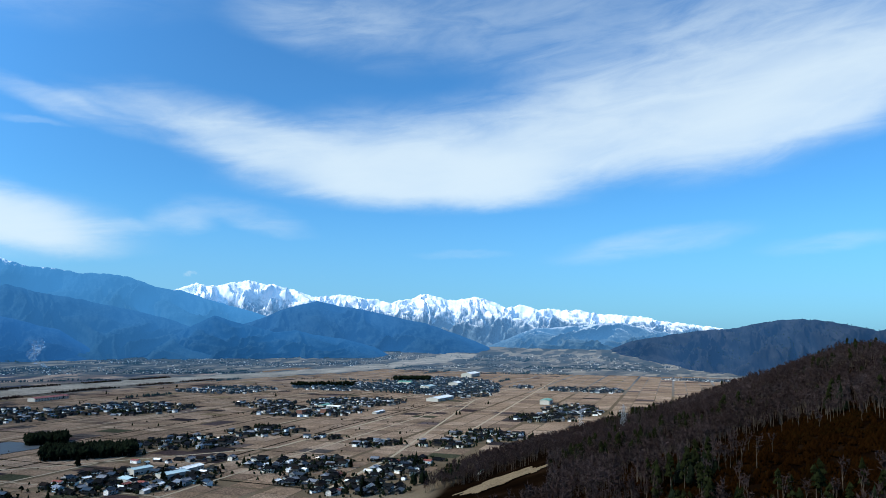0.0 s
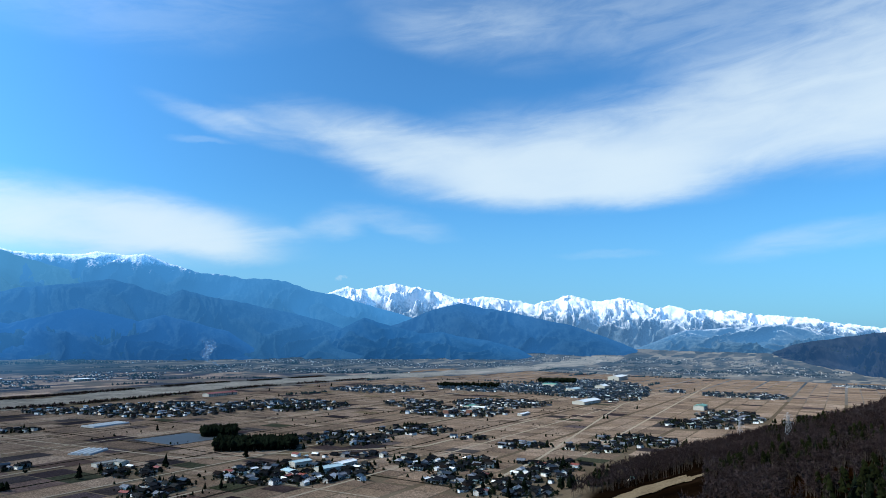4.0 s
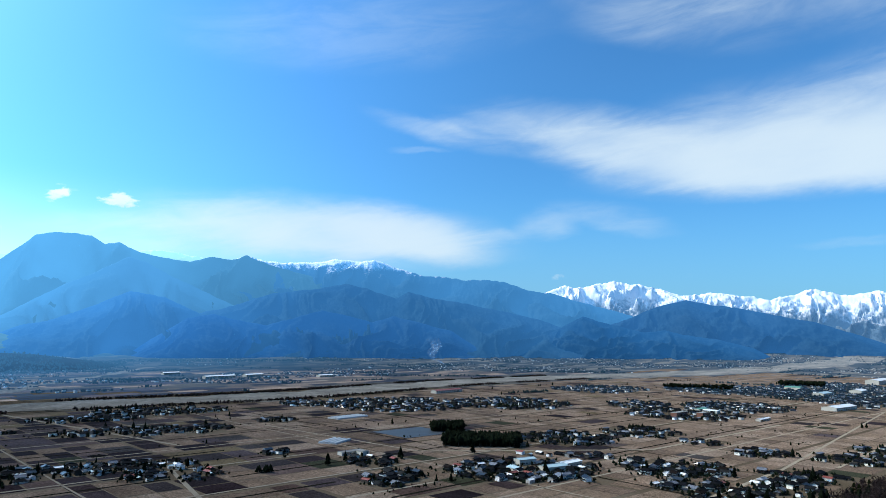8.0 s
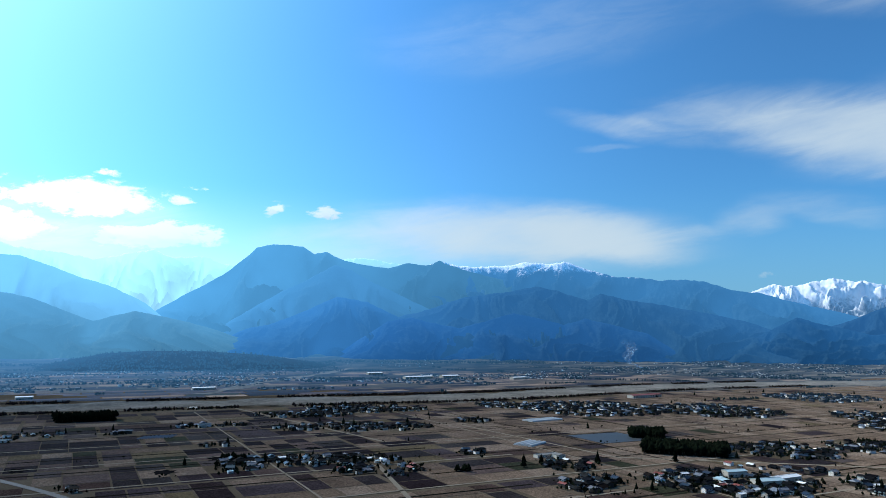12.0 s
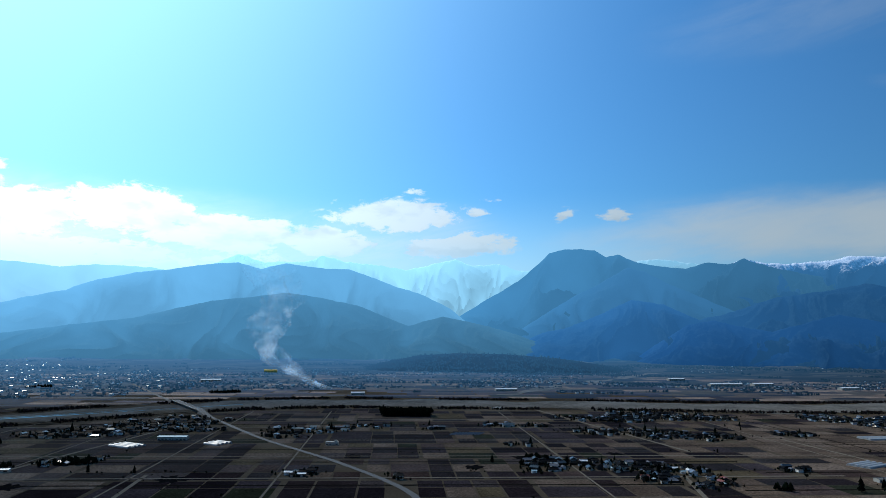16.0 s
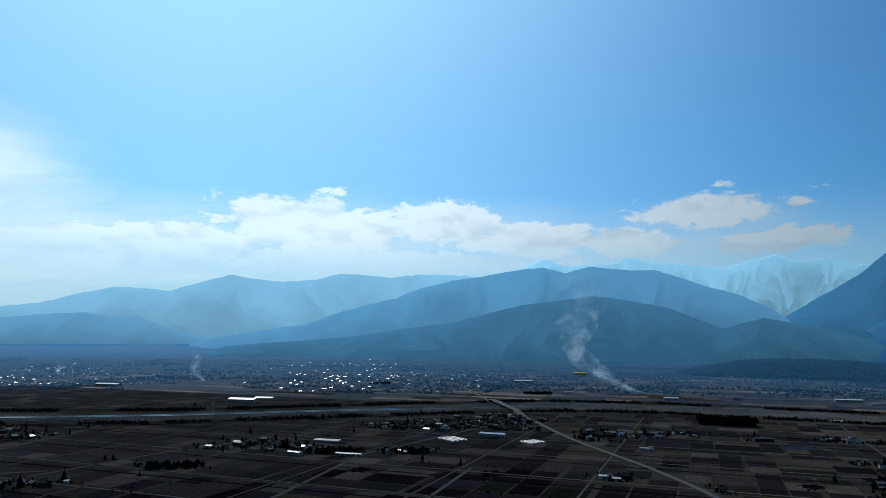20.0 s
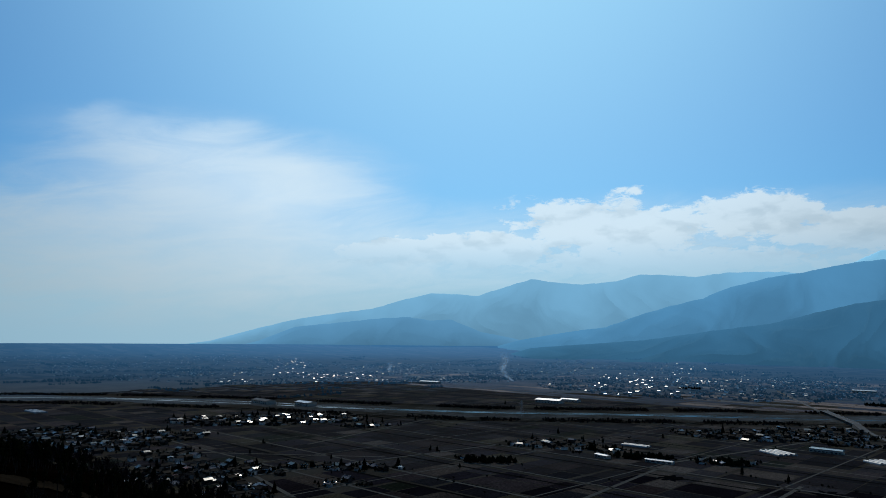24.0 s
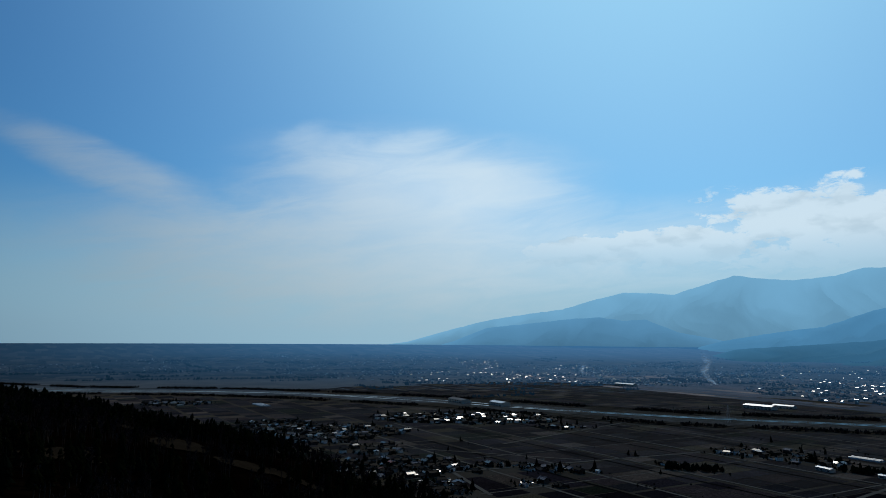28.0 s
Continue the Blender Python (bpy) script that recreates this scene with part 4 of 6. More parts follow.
strip("water", [(x + 14 * math.sin(i * 1.7), y + 8 * math.cos(i)) for i, (x, y) in enumerate(RIVER[10:])], 4.5, 0.8, M["water"], "narrow river channel winding over pale gravel", "river", ragged=0.2, seed=3)
strip("water", [(x - 22 + 12 * math.sin(i * 2.3 + 1), y + 10 * math.cos(i * 1.3)) for i, (x, y) in enumerate(RIVER[11:])], 3, 0.8, M["water"], "side channel glinting on the river gravel", "river", ragged=0.2, seed=5)
strip("embankment", [(x + 112, y + 12) for x, y in RIVER[3:]], 9, 2.2, M["ditch"], "dark grassy flood embankment along the river", "embankment")
strip("embankment", [(x - 118, y + 12) for x, y in RIVER[3:]], 9, 2.0, M["ditch"], "dark grassy flood embankment along the river", "embankment")
FAN = [polar(51.6, 3100), polar(53.2, 2860), polar(54.4, 2650), polar(56.6, 2420), polar(59.0, 2200), polar(60.8, 2010), polar(63.0, 1830)]
strip("river_bed", FAN, 46, 1.0, M["gravel"], "pale gravel bed of a side stream from the mountains", "river bed", ragged=0.25, seed=4)
strip("road", HIGHWAY, 7.5, 0.45, M["asphalt"], "straight grey country road across the fields", "road")
ROADS = [HIGHWAY]


def road(a, b, width, mat="path"):
    line = [a, ((a[0] + b[0]) / 2, (a[1] + b[1]) / 2), b]
    ROADS.append(line)
    strip("farm_road", line, width, 0.42, M[mat], "pale farm road between stubble fields", "road")


road(polar(105.6, 690), polar(98.8, 922), 4.8)
road(polar(94.7, 640), polar(90.2, 830), 4.5)
road(polar(98.8, 922), polar(88.3, 1240), 5)
road(polar(46.5, 640), polar(49.5, 830), 5)
road(polar(60.7, 1492), polar(49, 1010), 5.5)
road(polar(43, 1200), polar(31, 925), 4.5)
road(polar(31, 925), polar(13, 990), 5.5)
road(polar(13, 990), polar(4, 1350), 6)
road(polar(9, 720), polar(4, 905), 5)
road(polar(4, 905), polar(-2.5, 1700), 4)
road(polar(0.5, 950), polar(-9, 2600), 4)
road(polar(128, 690), polar(131, 800), 5)
road(polar(131, 800), polar(112, 1010), 5)
road(polar(127, 1010), polar(117, 1330), 5)
road(polar(140, 1010), polar(121, 900), 4.5)
road(polar(100, 1500), polar(86, 1480), 6)
for b in (455, 640, 905, 1175):
    road(on_grid(-1150, b), on_grid(2300, b), 3.6)
for a, b0, b1 in ((640, 330, 1350), (820, 400, 1350), (1180, 420, 1300), (1350, 450, 1250), (1620, 500, 1200), (1850, 500, 1150)):
    strip("ditch", [on_grid(a, b0), on_grid(a + 15, (b0 + b1) / 2), on_grid(a, b1)], 3.2, 0.4, M["ditch"], "dark weedy irrigation ditch between fields", "ditch")
for b, a0, a1 in ((500, -900, 300), (610, -1000, 420), (730, -1050, 300), (860, -1050, 420), (950, -1050, 340), (1120, -1000, 450), (1210, -900, 400), (520, 420, 1700), (700, 350, 2300), (790, 420, 2100), (990, 350, 2300), (1080, 500, 1900), (1290, 400, 1900)):
    strip("ditch", [on_grid(a0, b), on_grid((a0 + a1) / 2, b + 6), on_grid(a1, b)], 4.2, 0.4, M["ditch"], "dark weedy irrigation ditch between fields", "ditch")
for a in (-1050, -900, -750, -580, -420, -270, -120, 210, 560, 980, 1480):
    road(on_grid(a, 380), on_grid(a, 1420), 2.4)
for b in (545, 770, 1040, 1290):
    road(on_grid(-1100, b), on_grid(500, b), 4.2)


# ---------------------------------------------------------------- fields
def build_fields():
    plots = []
    b, row, splits = -240.0, 0, []
    while b < 1560:
        deep = 40 + 6 * math.sin(row * 2.1)
        if row % 3 == 0:  # three rows of plots share their bunds
            splits, a = [], -1900.0 + 20 * math.sin(row)
            while a < 2900:
                wide = float(rng.choice([27, 30, 30, 33, 44, 60]))
                splits.append((a, wide))
                a += wide + (4.5 if len(splits) % 4 == 0 else 0)
        for a, wide in splits:
            plots.append((a, b, wide - rng.uniform(1.0, 1.9), deep - rng.uniform(1.4, 2.6)))
        b += deep + (5.5 if row % 3 == 2 else 0)
        row += 1
    plots = np.array(plots)
    ca, cb = plots[:, 0] + plots[:, 2] / 2, plots[:, 1] + plots[:, 3] / 2
    x, y = on_grid(ca, cb)
    u, v = -0.899 * x + 0.438 * y, 0.438 * x + 0.899 * y
    keep = (u > np.interp(v, TOE_V, TOE_U) + 45) & (near_line(x, y, RIVER) > 135) & (in_places(x, y, VILLAGES) > 0.95) & (in_places(x, y, TOWNS) > 0.9)
    keep &= near_line(x, y, HIGHWAY) > 13
    plots, x, y = plots[keep], x[keep], y[keep]
    r = np.hypot(x, y)
    az = np.degrees(np.arctan2(-x, y))
    # rice stubble to the north, the share of dark tilled plots rising southwards
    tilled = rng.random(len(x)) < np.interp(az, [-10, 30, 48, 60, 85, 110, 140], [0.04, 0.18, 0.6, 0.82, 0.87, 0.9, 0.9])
    order = np.argsort(r)
    near, rest = order[:300], order[300:]

    def corners(p):
        a0, b0, w, d = p
        out = []
        for a, b in ((a0, b0), (a0 + w, b0), (a0 + w, b0 + d), (a0, b0 + d)):
            px, py = on_grid(a, b)
            out.append((px, py))
        return out

    meshes = {}
    for i in near:
        c = np.array(corners(plots[i]))
        z = float(height(*c.mean(0)))
        w, d = round(plots[i][2]), round(plots[i][3])
        key = (w, d, bool(tilled[i]))
        if key not in meshes:
            bm = bmesh.new()
            lo = [bm.verts.new((sx * w / 2, sy * d / 2, -0.3)) for sx, sy in ((-1, -1), (1, -1), (1, 1), (-1, 1))]
            hi = [bm.verts.new((sx * (w / 2 - 0.5), sy * (d / 2 - 0.5), 0.25)) for sx, sy in ((-1, -1), (1, -1), (1, 1), (-1, 1))]
            bm.faces.new(hi)
            for k in range(4):
                bm.faces.new((lo[k], lo[(k + 1) % 4], hi[(k + 1) % 4], hi[k]))
            bm.normal_update()
            me = bpy.data.meshes.new("field_plot")
            bm.to_mesh(me)
            bm.free()
            me.materials.append(M["soil"] if tilled[i] else M["stubble"])
            meshes[key] = me
        ob = new("field_plot", meshes[key])
        cx, cy = c.mean(0)
        ob.matrix_world = pose(cx, cy, z, 0, 0, 90 - 18)
        ob.parent = ground
    verts, faces, index = [], [], []
    for i in rest:
        c = corners(plots[i])
        n = len(verts)
        z = float(height(*c[0]))
        verts += [(px, py, float(height(px, py)) + 0.25) for px, py in c]
        faces.append((n, n + 1, n + 2, n + 3))
        index.append(1 if tilled[i] else 0)
    ob = link_mesh("far_fields", verts, faces, [M["stubble_far"], M["soil_far"]], index, parent=ground)
    tagged(ob, "patchwork of far stubble and tilled plots", kind="stuff")
    # larger plots past the river
    verts, faces, index = [], [], []
    for b in np.arange(1500, 3000, 46):
        a = -2400.0
        while a < 3200:
            w = float(rng.choice([70, 95, 130, 180]))
            px, py = on_grid(a + w / 2, b + 21)
            if near_line(px, py, RIVER) > 150 and math.hypot(px, py) < 2900 and rng.random() < 0.85 and u_of(px, py) > np.interp(0.438 * px + 0.899 * py, TOE_V, TOE_U) + 60 and near_line(px, py, HIGHWAY) > 40:
                n = len(verts)
                for qa, qb in ((a, b), (a + w - 4, b), (a + w - 4, b + 42), (a, b + 42)):
                    qx, qy = on_grid(qa, qb)
                    verts.append((qx, qy, float(height(qx, qy)) + 0.3))
                faces.append((n, n + 1, n + 2, n + 3))
                index.append(1 if rng.random() < (0.75 if a < 900 else 0.35) else 0)
            a += w
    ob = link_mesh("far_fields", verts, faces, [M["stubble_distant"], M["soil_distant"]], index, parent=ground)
    tagged(ob, "patchwork of fields beyond the river", kind="stuff")


def u_of(x, y):
    return -0.899 * x + 0.438 * y


# ---------------------------------------------------------------- solids
def box(bm, cx, cy, cz, sx, sy, sz):
    """A box on its base (cz is the underside)."""
    vs = [bm.verts.new((cx + i * sx / 2, cy + j * sy / 2, cz + k * sz)) for k in (0, 1) for i, j in ((-1, -1), (1, -1), (1, 1), (-1, 1))]
    for f in ((3, 2, 1, 0), (4, 5, 6, 7), (0, 1, 5, 4), (1, 2, 6, 5), (2, 3, 7, 6), (3, 0, 4, 7)):
        bm.faces.new([vs[i] for i in f])


def roof_shell(bm, cx, cy, z, sx, sy, rise, hip=0.0, thick=0.22):
    """A pitched roof with real thickness: ridge along x; hip cuts the ends."""
    hx, hy = sx / 2, sy / 2
    top, low = [], []
    for dz, out in ((0, top), (-thick, low)):
        out += [bm.verts.new((cx + i * hx, cy + j * hy, z + dz)) for i, j in ((-1, -1), (1, -1), (1, 1), (-1, 1))]
        out += [bm.verts.new((cx + i * (hx - hip), cy, z + rise + dz)) for i in (-1, 1)]
    quads = ((0, 1, 5, 4), (2, 3, 4, 5))
    ends = ((1, 2, 5), (3, 0, 4))
    for f in quads + (ends if hip else ()):
        bm.faces.new([top[i] for i in f])
        bm.faces.new([low[i] for i in reversed(f)])
    rim = ((0, 1), (1, 2), (2, 3), (3, 0)) if hip else ((0, 1), (1, 5), (5, 2), (2, 3), (3, 4), (4, 0))
    for a, b in rim:
        bm.faces.new((top[a], low[a], low[b], top[b]))
    box(bm, cx, cy, z + rise - 0.08, sx - 2 * hip, 0.5, 0.35)


def gable_wall(bm, cx, cy, sx, sy, h, rise):
    vs = [bm.verts.new((cx + i * sx / 2, cy + j * sy / 2, k)) for k in (-0.6, h) for i, j in ((-1, -1), (1, -1), (1, 1), (-1, 1))]
    r = [bm.verts.new((cx + i * sx / 2, cy, h + rise)) for i in (-1, 1)]
    for f in ((0, 1, 5, 4), (2, 3, 7, 6)):
        bm.faces.new([vs[i] for i in f])
    bm.faces.new((vs[1], vs[2], vs[6], r[1], vs[5]))
    bm.faces.new((vs[3], vs[0], vs[4], r[0], vs[7]))
    bm.faces.new((vs[4], vs[5], r[1], r[0]))
    bm.faces.new((vs[6], vs[7], r[0], r[1]))


def window(parent, x, y, z, w, h, turn):
    bm = bmesh.new()
    for ox, ow, oz, oh in ((-w / 2, 0.08, 0, h), (w / 2, 0.08, 0, h), (0, 0.06, 0, h)):
        box(bm, ox, 0, oz, ow, 0.12, oh)
    box(bm, 0, 0, -0.06, w + 0.1, 0.16, 0.08)
    box(bm, 0, 0, h, w + 0.1, 0.12, 0.08)
    fr = part("window", bm, M["frame"], parent)
    fr.matrix_basis = pose(x, y, z, 0, 0, turn)
    bm = bmesh.new()
    box(bm, 0, 0.01, 0, w - 0.04, 0.06, h)
    part("pane", bm, M["glass"], fr)
    return fr


def house(length, depth, storeys, hip, wing, label):
    """A Japanese country house: plaster walls, tiled roof, a lower pent roof, a wing and sliding windows."""
    root = new("house")
    tagged(root, label, "house", "houses of the villages")
    h = 2.3 * storeys
    rise = depth * 0.26
    bm = bmesh.new()
    gable_wall(bm, 0, 0, length, depth, h, rise * (0.0 if hip else 0.92))
    if wing:
        gable_wall(bm, wing * (length / 2 + 1.6), -0.8, 4.2, depth * 0.6, 2.8, depth * 0.13)
    part("wall", bm, M["wall"], root)
    bm = bmesh.new()
    roof_shell(bm, 0, 0, h + 0.1 - rise * 0.12, length + 2.0, depth + 2.2, rise * 1.18, hip)
    part("roof", bm, M["roof"], root)
    if wing:
        bm = bmesh.new()
        roof_shell(bm, wing * (length / 2 + 1.9), -0.8, 2.75, 5.4, depth * 0.6 + 1.4, depth * 0.17)
        part("wing_roof", bm, M["roof"], root)
    if storeys == 2:
        bm = bmesh.new()
        for j in (-1, 1):
            vs = [bm.verts.new(p) for p in ((-length / 2 - 0.6, j * depth / 2, 2.75), (length / 2 + 0.6, j * depth / 2, 2.75), (length / 2 + 0.6, j * (depth / 2 + 1.4), 2.25), (-length / 2 - 0.6, j * (depth / 2 + 1.4), 2.25))]
            lo = [bm.verts.new((v.co.x, v.co.y, v.co.z - 0.16)) for v in vs]
            bm.faces.new(vs if j < 0 else vs[::-1])
            bm.faces.new(lo[::-1] if j < 0 else lo)
            for k in range(4):
                bm.faces.new((vs[k], vs[(k + 1) % 4], lo[(k + 1) % 4], lo[k]))
        part("pent_roof", bm, M["roof"], root)
    for k in range(storeys):
        window(root, -length * 0.22, -depth / 2 - 0.03, 0.75 + 2.3 * k, 2.4, 1.25, 0)
        window(root, length * 0.24, -depth / 2 - 0.03, 0.75 + 2.3 * k, 1.8, 1.25, 0)
    window(root, length * 0.2, depth / 2 + 0.03, 0.9 + 2.3 * (storeys - 1), 1.8, 1.1, 180)
    bm = bmesh.new()
    box(bm, 0.2, -depth / 2 - 0.05, 0, 1.1, 0.1, 2.0)
    part("door", bm, M["wood"], root)
    return root


def shed(length, depth, h, mat, label, name="shed"):
    root = tagged(new(name), label, name.replace("_", " "), "sheds of the villages")
    bm = bmesh.new()
    gable_wall(bm, 0, 0, length, depth, h, depth * 0.16)
    part("wall", bm, M["wall"], root)
    bm = bmesh.new()
    roof_shell(bm, 0, 0, h, length + 0.8, depth + 0.9, depth * 0.19, thick=0.12)
    part("roof", bm, mat, root)
    bm = bmesh.new()
    box(bm, 0, -depth / 2 - 0.04, 0, 2.6, 0.08, 2.4)
    part("door", bm, M["frame"], root)
    return root


HOUSES = [house(8.6, 6.2, 2, 0.0, 1, "two-storey farmhouse with dark tiled gable roof and wing"),
          house(10, 7, 2, 2.0, -1, "large farmhouse with dark tiled hipped roof"),
          house(7.6, 6.2, 2, 1.8, 0, "compact two-storey house with hipped tiled roof"),
          house(9.2, 6, 1, 0.0, 1, "low single-storey house with tiled gable roof"),
          house(8, 6.6, 2, 0.0, 0, "plain two-storey house with tiled gable roof"),
          house(11, 7, 1, 2.1, -1, "long low farmhouse with dark hipped roof")]
SHEDS = [shed(6.4, 4.6, 3.0, M["roof"], "tiled storehouse with plastered walls beside a house"),
         shed(9, 5.4, 3.2, M["white_metal"], "farm shed with pale sheet-metal roof"),
         shed(5.5, 4, 2.6, M["blue_metal"], "small shed with pale blue sheet roof"),
         shed(10, 6, 3.4, M["red_metal"], "barn with rusty red sheet-metal roof")]


# ---------------------------------------------------------------- trees
def tuft(verts, faces, x, y, z, r, h, spikes, r2):
    """A ragged clump of foliage: a star-shaped skirt drawn to a point."""
    n = len(verts)
    ph = r2.uniform(0, 6.3)
    for k in range(spikes * 2):
        a = ph + math.pi * k / spikes
        q = r * (r2.uniform(0.85, 1.15) if k % 2 == 0 else r2.uniform(0.45, 0.65))
        verts.append((x + q * math.cos(a), y + q * math.sin(a), z - (0.18 * h if k % 2 == 0 else 0) + r2.uniform(-0.1, 0.1) * h))
    verts.append((x + r2.uniform(-0.1, 0.1) * r, y + r2.uniform(-0.1, 0.1) * r, z + h))
    m = spikes * 2
    faces += [(n + k, n + (k + 1) % m, n + m) for k in range(m)]


def trunk_geo(verts, faces, x0, x1, r0, r1, sides=5):
    """A tapered limb between two points."""
    n = len(verts)
    a, b = Vector(x0), Vector(x1)
    q = (b - a).to_track_quat("Z", "Y")
    for c, r in ((a, r0), (b, r1)):
        for k in range(sides):
            w = 2 * math.pi * k / sides
            verts.append(tuple(c + q @ Vector((r * math.cos(w), r * math.sin(w), 0))))
    for k in range(sides):
        l = (k + 1) % sides
        faces.append((n + k, n + l, n + sides + l))
        faces.append((n + k, n + sides + l, n + sides + k))


def tree_shape(kind, seed):
    """Trunk and crown geometry of one tree, about 1 unit per metre."""
    r2 = random.Random(seed)
    tv, tf, cv, cf = [], [], [], []
    if kind == "cedar":
        h = 17.0
        trunk_geo(tv, tf, (0, 0, -1), (0, 0, h * 0.9), 0.4, 0.06)
        for k in range(9):
            s = k / 8
            r = 3.6 * (1 - s) ** 0.7 + 0.5
            for j in range(3 if k < 6 else 1):
                o = r * 0.35 if k < 6 else 0
                w = r2.uniform(0, 6.3)
                tuft(cv, cf, o * math.cos(w), o * math.sin(w), 2.2 + s * (h - 5.2) + r2.uniform(-0.5, 0.5), r * r2.uniform(0.7, 0.95), 3.6, 5, r2)
    elif kind == "pine":
        h = 14.0
        bend = r2.uniform(-0.8, 0.8)
        trunk_geo(tv, tf, (0, 0, -1), (bend, 0.3, h * 0.86), 0.28, 0.1)
        for k in range(22):
            w, s = r2.uniform(0, 6.3), r2.uniform(0.42, 1.0)
            o = (2.3 * (1.12 - s) + 0.2) * r2.uniform(0.5, 1)
            x, y, z = bend * s + o * math.cos(w), o * math.sin(w), h * s
            if k < 6:
                trunk_geo(tv, tf, (bend * s * 0.8, 0.2, z - 1.2), (x, y, z), 0.09, 0.04, 3)
            tuft(cv, cf, x, y, z, r2.uniform(0.8, 1.5), r2.uniform(1.1, 2.0), 5, r2)
    elif kind == "bare":
        h = 12.5
        trunk_geo(tv, tf, (0, 0, -1), (r2.uniform(-0.6, 0.6), 0, h * 0.62), 0.2, 0.1)
        for k in range(8):
            w, s = r2.uniform(0, 6.3), r2.uniform(0.3, 0.58)
            e = (2.1 * math.cos(w) * r2.uniform(0.4, 1.1), 2.1 * math.sin(w) * r2.uniform(0.4, 1.1), h * r2.uniform(0.66, 1.0))
            trunk_geo(tv, tf, (0, 0, h * s), e, 0.085, 0.02, 3)
            for j in range(11):
                c = Vector(e).lerp(Vector((0, 0, h * s)), r2.uniform(0, 0.6))
                d = Vector((r2.gauss(0, 1), r2.gauss(0, 1), abs(r2.gauss(0.6, 0.8)))).normalized() * r2.uniform(1.0, 2.2)
                p = Vector((r2.gauss(0, 1), r2.gauss(0, 1), r2.gauss(0, 1))).cross(d).normalized() * 0.2
                n = len(cv)
                cv += [tuple(c - p), tuple(c + p), tuple(c + d)]
                cf.append((n, n + 1, n + 2))
    elif kind == "sapling":
        h = 12.0
        trunk_geo(tv, tf, (0, 0, -1), (r2.uniform(-0.6, 0.6), 0, h * 0.7), 0.2, 0.07, 3)
        for k in range(4):
            w, s = r2.uniform(0, 6.3), r2.uniform(0.3, 0.55)
            e = (2.2 * math.cos(w) * r2.uniform(0.5, 1.1), 2.2 * math.sin(w) * r2.uniform(0.5, 1.1), h * r2.uniform(0.68, 1.0))
            trunk_geo(tv, tf, (0, 0, h * s), e, 0.085, 0.02, 3)
            for j in range(11):
                c = Vector(e).lerp(Vector((0, 0, h * s)), r2.uniform(-0.1, 0.6))
                d = Vector((r2.gauss(0, 1), r2.gauss(0, 1), abs(r2.gauss(0.6, 0.8)))).normalized() * r2.uniform(1.2, 2.6)
                q = Vector((r2.gauss(0, 1), r2.gauss(0, 1), r2.gauss(0, 1))).cross(d).normalized() * 0.3
                n = len(cv)
                cv += [tuple(c - q), tuple(c + q), tuple(c + d)]
                cf.append((n, n + 1, n + 2))
    elif kind == "shrub":
        for k in range(5):
            w, o = r2.uniform(0, 6.3), r2.uniform(0, 1.1)
            tuft(cv, cf, o * math.cos(w), o * math.sin(w), r2.uniform(0.0, 0.7), r2.uniform(0.5, 1.0), r2.uniform(0.7, 1.5), 4, r2)
        trunk_geo(tv, tf, (0, 0, -0.5), (0, 0, 0.9), 0.07, 0.03, 3)
    elif kind == "clump":
        trunk_geo(tv, tf, (0, 0, -0.5), (0, 0, 3.0), 0.25, 0.1, 3)
        for k in range(4):
            w, o = r2.uniform(0, 6.3), r2.uniform(0.3, 1.2)
            tuft(cv, cf, o * math.cos(w), o * math.sin(w), r2.uniform(1.2, 3.6), r2.uniform(1.5, 2.3), r2.uniform(2.4, 4.0), 4, r2)
    elif kind == "round":
        h = 7.0
        trunk_geo(tv, tf, (0, 0, -0.5), (0, 0, h * 0.6), 0.2, 0.1)
        for k in range(15):
            d = Vector((r2.gauss(0, 1), r2.gauss(0, 1), r2.gauss(0.2, 0.7))).normalized() * r2.uniform(0.8, 2.1)
            tuft(cv, cf, d.x, d.y, h * 0.58 + d.z * 1.15, r2.uniform(0.9, 1.5), r2.uniform(1.2, 2.0), 4, r2)
    return tv, tf, cv, cf


TREE_LOOK = {"cedar": ("bark", "cedar"), "pine": ("pale_bark", "pine"), "bare": ("pale_bark", "twigs"), "shrub": ("bark", "scrub"), "round": ("bark", "cedar"), "clump": ("bark_distant", "leaf_distant"), "sapling": ("pale_bark", "twigs")}
SHAPES = {kind: [tree_shape(kind, 10 * i + j) for j in range(4)] for i, kind in enumerate(TREE_LOOK)}


def tree_thing(kind, j, label, category, group):
    tv, tf, cv, cf = SHAPES[kind][j]
    root = tagged(new(kind + "_tree" if kind != "round" else "garden_tree"), label, category, group)
    bark, leaf = TREE_LOOK[kind]
    link_mesh("trunk", tv, tf, M[bark], parent=root)
    link_mesh("crown", cv, cf, M[leaf], parent=root)
    return root


